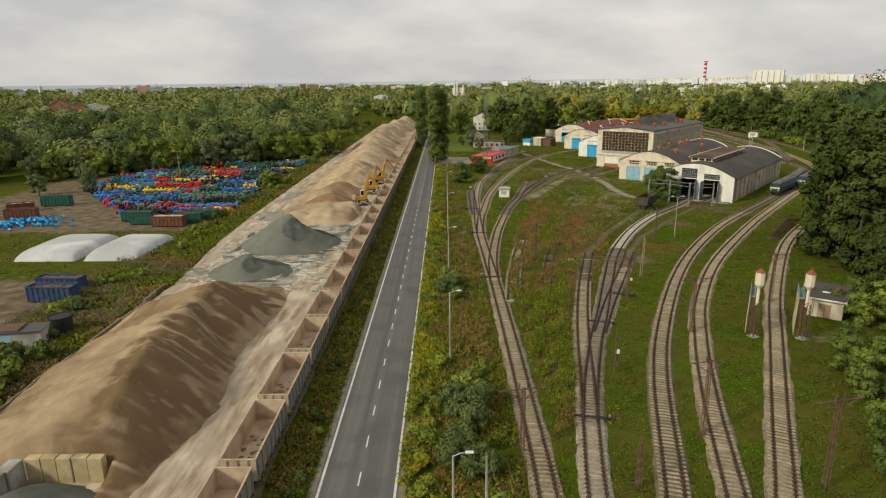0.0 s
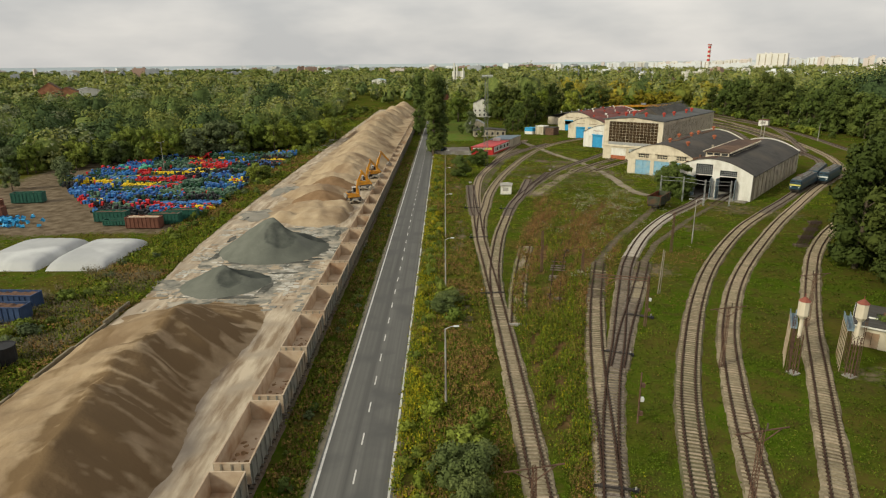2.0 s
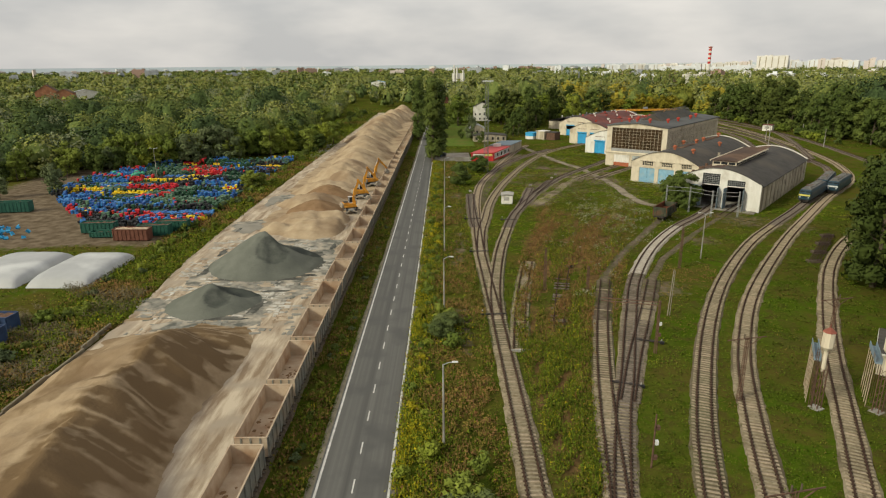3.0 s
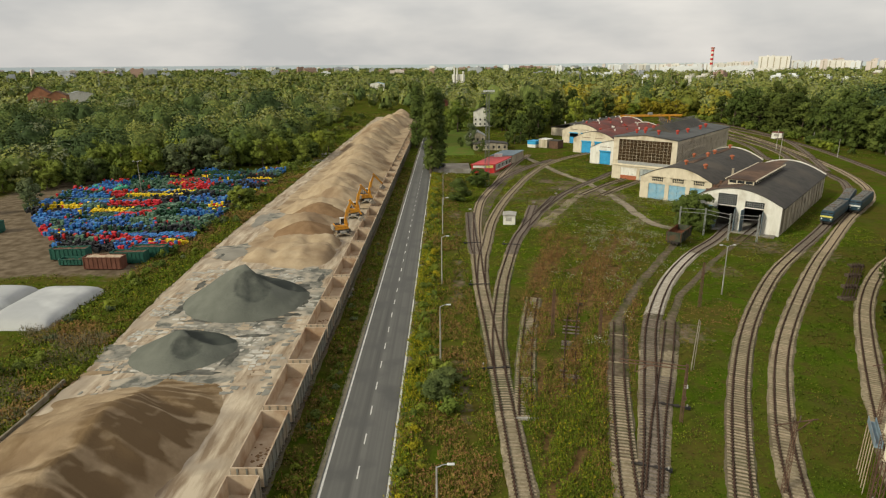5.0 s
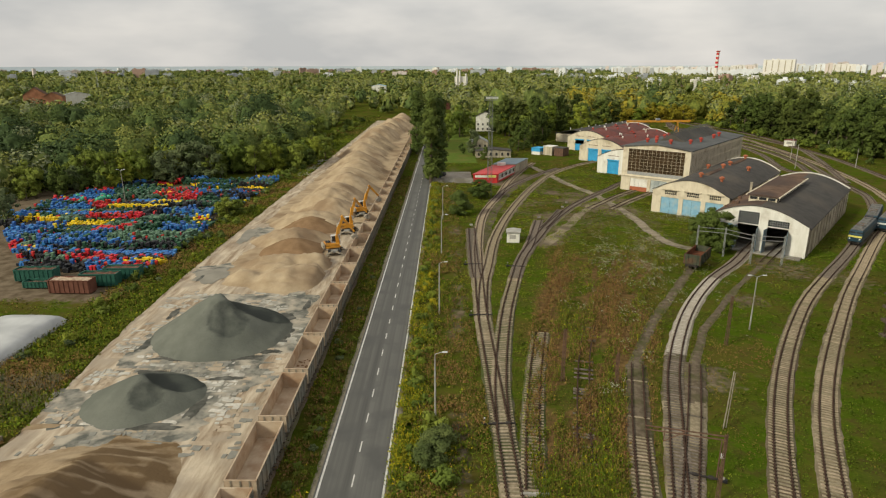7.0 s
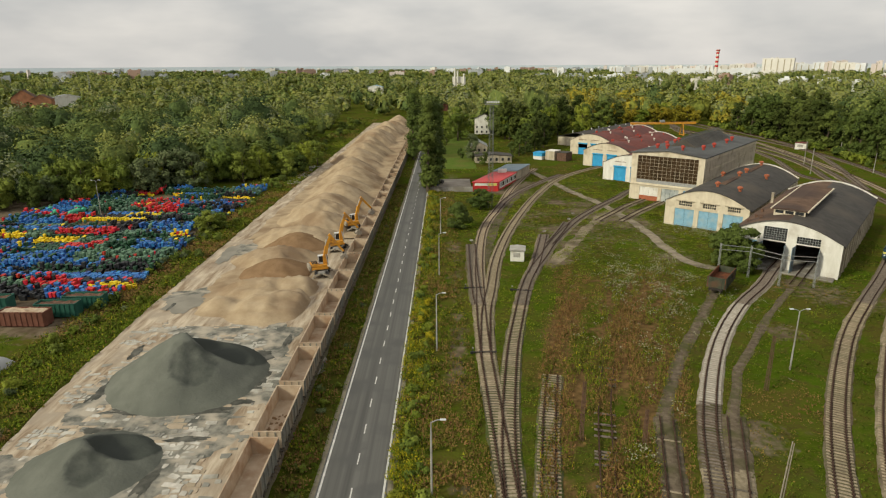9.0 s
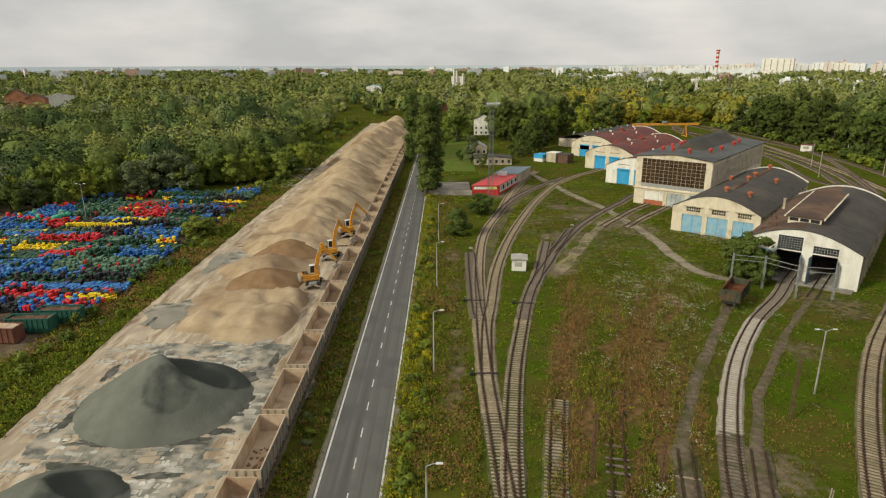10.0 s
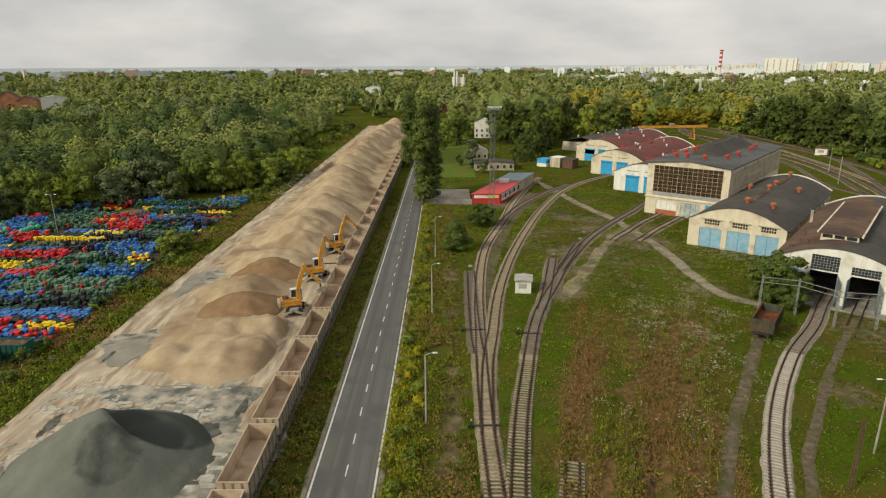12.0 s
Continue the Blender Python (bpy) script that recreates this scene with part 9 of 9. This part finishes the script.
# ---- houses behind the yard ----
def gable_house(x, y, turn, w, d, h, rise, wall, roof, label, rows=1, cols=4, name="house"):
    e = empty(name, pose(x, y, -0.05, 0, 0, turn), label, "house", "houses behind the yard")
    bm = bmesh.new()
    box(bm, 0, w, 0, d, 0, h)
    prism(bm, [(0.0, h + 0.001), (w, h + 0.001), (w / 2, h + rise)], 0.0, d) if rise > 0.5 else None
    part("house_wall", bm, wall, e)
    for s in (0, 1):
        bm = bmesh.new()
        xa, xb = (-0.4, w / 2) if s == 0 else (w / 2, w + 0.4)
        za, zb = (h - 0.1, h + rise) if s == 0 else (h + rise, h - 0.1)
        prism(bm, [(xa, za + 0.02), (xb, zb + 0.02), (xb, zb + 0.2), (xa, za + 0.2)], -0.4, d + 0.4)
        part("roof_slope", bm, roof, e)
    for r in range(rows):
        for c in range(cols):
            bm = bmesh.new()
            xx = w * (c + 0.5) / cols
            zz = 0.9 + r * 2.9
            box(bm, xx - 0.5, xx + 0.5, -0.06, -0.004, zz, zz + 1.3)
            part("window", bm, "glass_dark", e)
    return e


def red_building():
    e = empty("workshop", pose(10.4, 256.2, -0.05), "low workshop with a bright red front and roof", "workshop")
    sk = 11.5   # the plan leans to the right as it goes back
    def skew(b):
        for v in b.verts:
            v.co.x += v.co.y * 0.42
        return b
    bm = bmesh.new()
    box(bm, 0, 8.6, 0, 20, 0, 3.1)
    part("workshop_wall", skew(bm), "red_metal", e)
    bm = bmesh.new()
    box(bm, -0.3, 8.9, -0.3, 20.2, 3.103, 3.35)
    part("workshop_roof", skew(bm), "red_metal", e)
    bm = bmesh.new()
    box(bm, 8.61, 8.68, 1.5, 19.5, 0.7, 2.9)
    part("white_side", skew(bm), "white", e, "white glazed side wall")
    for k in range(8):
        bm = bmesh.new()
        box(bm, 8.69, 8.72, 2.0 + k * 2.2, 3.6 + k * 2.2, 1.2, 2.6)
        part("side_window", skew(bm), "glass_dark" if k % 2 else "steel", e)
    bm = bmesh.new()
    box(bm, 0.6, 8.2, -0.12, -0.02, 2.0, 2.9)
    part("sign_board", bm, "white", e, "white sign board with a yellow end")
    bm = bmesh.new()
    box(bm, 5.2, 8.1, -0.16, -0.13, 2.05, 2.85)
    part("sign_panel", bm, "loco_yellow", e, "yellow sign panel")
    bm = bmesh.new()
    box(bm, 0, 8.8, 20.21, 36, 0, 3.6)
    part("rear_wall", skew(bm), "grey_wall", e, "grey rendered rear part")
    bm = bmesh.new()
    box(bm, -0.2, 9.0, 20.22, 36.2, 3.603, 3.8)
    part("rear_roof", skew(bm), mat("roof_steel_blue", (0.16, 0.22, 0.26), (0.22, 0.28, 0.32), 0.5, 0.6), e, "grey-blue rear roof")
    bm = bmesh.new()
    box(bm, 2.2, 5.0, 18.6, 20.0, 3.36, 4.6)
    part("roof_sign", skew(bm), "white", e)


red_building()
# walled yard beside it
_w = empty("yard_wall", None, "grey concrete panel wall round a paved yard", "wall", kind="structure")
for _k in range(5):
    _bm = bmesh.new()
    box(_bm, -4.6 + _k * 3.0, -1.66 + _k * 3.0, 255.9, 256.1, 0, 1.7)
    part("panel", _bm, "concrete", _w)
for _k in range(8):
    _bm = bmesh.new()
    box(_bm, -4.75, -4.61, 256.2 + _k * 3.0, 259.1 + _k * 3.0, 0, 1.7)
    part("panel", _bm, "concrete", _w)
_bm = bmesh.new()
box(_bm, -4.6, 10.2, 256.3, 280, -0.1, 0.08)
tagged(part("yard_floor", _bm, mat("dusty_yard", (0.30, 0.27, 0.22), (0.40, 0.36, 0.30), 0.3, 0.95, 0.01, c3=(0.24, 0.21, 0.17), s3=0.1)), "dusty paved yard beside the workshop", "pavement", kind="structure")


def car(x, y, turn, material, label):
    e = empty("car", pose(x, y, 0.08, 0, 0, turn), label, "car")
    bm = bmesh.new()
    prism(bm, [(-2.1, 0.35), (2.1, 0.35), (2.15, 0.75), (1.2, 0.95), (0.6, 1.42), (-1.2, 1.45), (-1.9, 0.95), (-2.15, 0.85)], -0.85, 0.85)
    bmesh.ops.bevel(bm, geom=[ed for ed in bm.edges], offset=0.07, segments=1, affect="EDGES")
    part("car_body", bm, material, e)
    bm = bmesh.new()
    prism(bm, [(1.0, 0.98), (0.58, 1.36), (-1.15, 1.38), (-1.7, 0.98)], -0.865, 0.865)
    part("car_window", bm, "glass_dark", e)
    for xx in (-1.3, 1.35):
        for yy in (-0.78, 0.78):
            bm = bmesh.new()
            rod(bm, (xx, yy - 0.1, 0.32), (xx, yy + 0.1, 0.32), 0.32, n=14)
            part("wheel", bm, "black", e)


car(-0.6, 271, 80, "black", "dark parked car in the walled yard")
car(-2.2, 267, 85, "loco_blue", "dark blue parked car in the walled yard")
gable_house(19.0, 438.0, -6, 12, 10, 9.5, 2.8, "white", "roof_dark", "two-storey white house among the trees", 2, 4)
gable_house(14.2, 320.0, 2, 16, 8, 3.0, 0.7, "grey_wall", "roof_dark", "low long shed with a dark flat roof", 1, 6, "store_house")
gable_house(13.4, 351.0, 0, 8, 12, 3.2, 2.2, "grey_wall", "steel", "small house with a pale sheet roof", 1, 3)
gable_house(-10.0, 640, 5, 16, 10, 4.0, 3.0, "cont_brown", "roof_red", "brick house behind the sand row", 1, 3)
for _x, _y, _m, _h, _l in ((41.0, 331.0, "blue_strong", 3.0, "hut with a bright blue band and a white foot"), (46.3, 329.0, "grey_wall", 4.0, "pale brick store with pipework"), (51.0, 326.0, "rust", 3.6, "dark rusty steel store beside the path")):
    _e = empty("store_hut", pose(_x, _y, 0, 0, 0, -39), _l, "hut", "huts by the path")
    _bm = bmesh.new()
    box(_bm, 0, 4.6, 0, 5.5, 0 if _m != "blue_strong" else 1.5, _h)
    part("hut_body", _bm, _m, _e)
    if _m == "blue_strong":
        _bm = bmesh.new()
        box(_bm, 0.05, 4.55, 0.05, 5.45, 0, 1.498)
        part("white_foot", _bm, "white", _e)
    _bm = bmesh.new()
    box(_bm, -0.15, 4.75, -0.15, 5.65, _h + 0.003, _h + 0.2)
    part("hut_roof", _bm, "blue_strong" if _m == "blue_strong" else "white" if _m == "grey_wall" else "roof_dark", _e)


def yellow_crane():
    e = empty("gantry_crane", pose(112, 425, 0, 0, 0, 4), "yellow portal crane behind the sheds", "crane")
    bm = bmesh.new()
    box(bm, 0, 40, -0.7, 0.7, 6.6, 7.8)
    part("girder", bm, "digger", e)
    for x in (6, 32):
        bm = bmesh.new()
        for s in (-1, 1):
            beam(bm, (x, s * 3.2, 0), (x, s * 0.5, 6.6), 0.45)
        beam(bm, (x, -3.4, 0.3), (x, 3.4, 0.3), 0.5)
        part("crane_leg", bm, "digger", e)
    bm = bmesh.new()
    box(bm, 18, 20.5, -1.1, 1.1, 7.81, 9.0)
    part("trolley", bm, "steel", e)


yellow_crane()
# red brick farmstead and a pale barn among the trees on the left
gable_house(-402, 634, 20, 20, 12, 14, 7, "brick", "roof_brown", "tall red brick house among the trees", 2, 4)
gable_house(-378, 626, 20, 16, 14, 13, 4, "brick", "roof_brown", "red brick house among the trees", 2, 3)
gable_house(-404, 700, 35, 26, 14, 11, 3, "white", "steel", "pale barn with a light sheet roof", 1, 3, "barn")
gable_house(-98, 860, 0, 18, 14, 15, 2, "white", "blue_door", "white house with a blue roof above the trees", 3, 3)
for _x, _y, _h in ((-470, 890, 34), (-560, 1230, 36)):
    lattice_mast(_x, _y, _h, 2.4, 1.2, "steel", "distant grey lattice floodlight mast", cells=12, group="distant masts")


def church():
    e = empty("church", pose(12, 1120, 0), "white church with two towers beyond the woods", "church")
    bm = bmesh.new()
    box(bm, 0, 22, 0, 14, 0, 22)
    part("nave", bm, "white", e)
    for x, h in ((4, 36), (8.5, 32), (19, 27)):
        bm = bmesh.new()
        rod(bm, (x, -2, 0), (x, -2, h), 1.8, 1.4, 8)
        part("church_tower", bm, "white", e)


church()


def rubble():
    rng = random.Random(12)
    for k in range(46):
        x, y = -55.6 + rng.gauss(0, 1.4), rng.uniform(270, 312)
        bm = bmesh.new()
        a, b, c = rng.uniform(0.4, 1.2), rng.uniform(0.3, 0.8), rng.uniform(0.2, 0.5)
        box(bm, -a, a, -b, b, -0.1, c)
        bmesh.ops.bevel(bm, geom=bm.edges[:], offset=0.08, segments=1, affect="EDGES")
        ob = tagged(part("concrete_lump", bm, "concrete"), "broken pale concrete lump beside the apron", "rubble", "rubble beside the apron")
        ob.matrix_basis = pose(x, y, 0, rng.uniform(-12, 12), rng.uniform(-12, 12), rng.uniform(0, 180))


rubble()


# ---- sleepers ----
def lay_sleepers():
    rng = random.Random(4)
    for key, (t, z, slp) in TRACKS.items():
        xy, d = SAMPLED[key]
        rest_v, rest_f = [], []
        count = 0
        for i in range(len(xy)):
            x, y = xy[i]
            a = math.degrees(math.atan2(d[i, 1], d[i, 0])) - 90 + rng.uniform(-1.2, 1.2)
            kind = slp if key not in ("d", "c", "g", "siding") else "sleeper_pale"
            if (key in ("d", "f") and y > 97 and rng.random() < 0.85) or (key == "lost" and rng.random() < 0.75) or key == "shed_two" or (key in ("hall_one", "hall_two") and rng.random() < 0.9):
                continue
            if key in ("a", "stub", "fan") and y > 165:
                kind = "sleeper_wood"
            if key == "e":
                kind = "sleeper_concrete" if 118 < y < 163 else "sleeper_wood"
            near = 20 < y < 152 and key != "train"
            if near and count < 300:
                ob = link("sleeper", SLEEPER[kind], None, t)
                ob.matrix_basis = pose(x, y, z + 0.03 + rng.uniform(-0.02, 0.01), 0, 0, a)
                count += 1
            else:
                c, s = math.cos(radians(a)), math.sin(radians(a))
                b = len(rest_v)
                for px, py, pz in ((-1.28, -0.13, 0), (1.28, -0.13, 0), (1.28, 0.13, 0), (-1.28, 0.13, 0), (-1.28, -0.13, 0.10), (1.28, -0.13, 0.10), (1.28, 0.13, 0.10), (-1.28, 0.13, 0.10)):
                    rest_v.append((x + px * c - py * s, y + px * s + py * c, z + pz))
                rest_f += [(b + 4, b + 5, b + 6, b + 7), (b, b + 1, b + 5, b + 4), (b + 1, b + 2, b + 6, b + 5), (b + 2, b + 3, b + 7, b + 6), (b + 3, b, b + 4, b + 7)]
        if rest_v:
            tagged(link("sleepers", raw("sleepers", rest_v, rest_f), slp if key != "e" else "sleeper_wood", t), kind="stuff")


lay_sleepers()


# ---- slabs of the apron ----
def lay_slabs():
    """Broken pieces of the old paving round the grit mounds."""
    rng = random.Random(9)
    meshes = []
    sl = [mat("slab_pale", (0.38, 0.36, 0.315), (0.56, 0.535, 0.475), 0.9, 0.93, 0.01, c3=(0.30, 0.28, 0.24), s3=0.4, rand=0.2), mat("slab_tan", (0.34, 0.275, 0.20), (0.43, 0.355, 0.265), 0.7, 0.95, 0.01, rand=0.12), mat("slab_grey", (0.19, 0.187, 0.163), (0.26, 0.252, 0.222), 0.8, 0.95, 0.01, rand=0.15)]
    for m in sl:
        for k in range(7):
            bm = bmesh.new()
            w, d = 0.5, 0.5
            pts = [(-w, -d), (w, -d), (w, d), (-w, d)]
            if k > 1:
                c = rng.randrange(4)
                px, py = pts[c]
                u, v = rng.uniform(-0.2, 0.7), rng.uniform(-0.2, 0.7)
                ins = [(px * u, py), (px, py * v)]
                pts[c:c + 1] = ins if c in (1, 3) else ins[::-1]
            n = len(pts)
            bot = [bm.verts.new((x * rng.uniform(0.88, 1.0), y * rng.uniform(0.88, 1.0), -0.05)) for x, y in pts]
            top = [bm.verts.new((v.co.x * 0.97, v.co.y * 0.97, 0.02)) for v in bot]
            for i in range(n):
                bm.faces.new((bot[i], bot[(i + 1) % n], top[(i + 1) % n], top[i]))
            bm.faces.new(top)
            bmesh.ops.recalc_face_normals(bm, faces=bm.faces)
            me = bpy.data.meshes.new("slab")
            bm.to_mesh(me)
            bm.free()
            me.materials.append(m)
            meshes.append(me)
    rest = [[[], []] for _ in sl]
    made = 0
    spots = []
    for j in range(64):
        y = 93.0 + j * 0.82
        x = apron_left(y) + 1.0 + rng.uniform(0, 1)
        while x < -22.4:
            w = rng.choice([0.35, 0.5, 0.7, 1.0, 1.5, 2.2]) * rng.uniform(0.8, 1.2)
            spots.append((x + w / 2, y + rng.uniform(-0.3, 0.3), w))
            x += w + 0.06
    for x, y, w in spots:
        if math.hypot(x + 35, y - 126.5) < 9.6 or math.hypot(x + 37, y - 105) < 6.2 or (x > -27 and y > 132):
            continue
        away = min(math.hypot(x + 35, y - 126.5) - 10, math.hypot(x + 36, y - 104) - 6.5)
        if fbm(x, y, 0.22, 6) + rng.uniform(-0.4, 0.4) > 0.10 - 0.03 * max(0, away):
            continue
        n = fbm(x, y, 0.12, 21) + rng.uniform(-0.25, 0.25) - 0.02 * away
        k = 0 if n > -0.02 else 2 if n < -0.34 else 1
        m = pose(x, y, 0.098 + rng.uniform(-0.012, 0.012), rng.uniform(-0.6, 0.6), rng.uniform(-0.6, 0.6), rng.choice([0, 180]) + rng.gauss(0, 7)) @ Matrix.Diagonal((w * 0.97, 0.8 * rng.uniform(0.5, 1.2), 1, 1))
        me = meshes[k * 7 + rng.randrange(7)]
        if made < 200 and (away < 5):
            ob = link("slab", me, None, apron)
            ob.matrix_basis = m
            made += 1
        else:
            V, F = rest[k]
            o = len(V)
            V += [tuple(m @ v.co) for v in me.vertices]
            F += [tuple(q + o for q in p.vertices) for p in me.polygons]
    for k, (V, F) in enumerate(rest):
        if V:
            tagged(link("slabs", raw("slabs", V, F), sl[k], apron), kind="stuff")


lay_slabs()


# wet grey grit washed over the apron
def stain(x, y, rx, ry, seed, material, label, z=0.088):
    n = 40
    vs, fs = [(x, y, z + 0.03)], []
    for i in range(n):
        a = 6.28318 * i / n
        k = 1 + 0.55 * noise.noise(Vector((math.cos(a) * 1.6 + seed, math.sin(a) * 1.6, seed))) + 0.25 * noise.noise(Vector((math.cos(a) * 5 + seed, math.sin(a) * 5, seed)))
        vs.append((x + rx * k * math.cos(a), y + ry * k * math.sin(a), z - 0.02))
    for i in range(n):
        fs.append((0, 1 + i, 1 + (i + 1) % n))
    tagged(link("grit_spill", raw("grit_spill", vs, fs, smooth=True), material), label, "grit spill", "spills on the apron")


M["spill"] = mat("grit_spill", (0.105, 0.107, 0.094), (0.27, 0.255, 0.215), 0.45, 0.93, 0.02, c3=(0.40, 0.355, 0.285), s3=0.35, m3=0.52, lo=0.40, hi=0.60)
for _i, (_x, _y, _rx, _ry) in enumerate(((-36, 104, 12, 9), (-33, 127, 13.5, 15), (-33, 100, 8, 3.5), (-28.5, 108, 4.5, 7), (-34, 115.2, 10, 2.2), (-24.8, 126, 2.8, 8), (-46.5, 157, 4.5, 4.0), (-44.5, 118, 2.2, 6), (-36, 140.5, 9, 2.6), (-27, 139, 3.5, 4.5), (-44, 104, 4, 3.0), (-46.2, 187, 3, 5))):
    stain(_x, _y, _rx, _ry, _i * 1.9, "spill", "thin grey grit washed over the apron", 0.075 + 0.005 * _i)

M["silt"] = mat("grey_silt", (0.225, 0.205, 0.165), (0.265, 0.245, 0.20), 0.3, 0.7, 0.004, c3=(0.20, 0.185, 0.15), s3=0.25)
for _i, (_x, _y, _rx, _ry) in enumerate(((-46.6, 153.2, 3.4, 4.6), (-48.8, 184.5, 1.7, 7.0))):
    stain(_x, _y, _rx, _ry, 70 + _i * 2.3, "silt", "smooth patch of drying grey silt on the apron", 0.15 + 0.003 * _i)
M["wet_grit"] = mat("wet_grit", (0.040, 0.041, 0.034), (0.085, 0.084, 0.070), 0.9, 0.85, 0.02, c3=(0.14, 0.135, 0.115), s3=0.5, m3=0.55)
for _i, (_x, _y, _rx, _ry) in enumerate(((-24.6, 124.5, 1.2, 4.2), (-29.5, 116.6, 4.2, 0.9), (-36.5, 116.4, 4.0, 0.8), (-44.6, 121.0, 0.8, 3.4), (-26.0, 131.5, 1.4, 1.8), (-30.0, 103.0, 0.9, 2.6), (-33.5, 98.6, 3.2, 0.7), (-25.2, 118.6, 1.6, 0.7), (-28.8, 110.4, 2.6, 0.6), (-40.2, 112.2, 2.0, 0.6), (-45.6, 133.0, 0.6, 2.4), (-23.6, 137.0, 0.5, 2.0), (-48.0, 152.0, 0.7, 2.5), (-42.4, 161.0, 2.2, 0.7))):
    stain(_x, _y, _rx, _ry, 40 + _i * 1.3, "wet_grit", "dark wet seam of washed-out grit", 0.128 + 0.002 * _i)
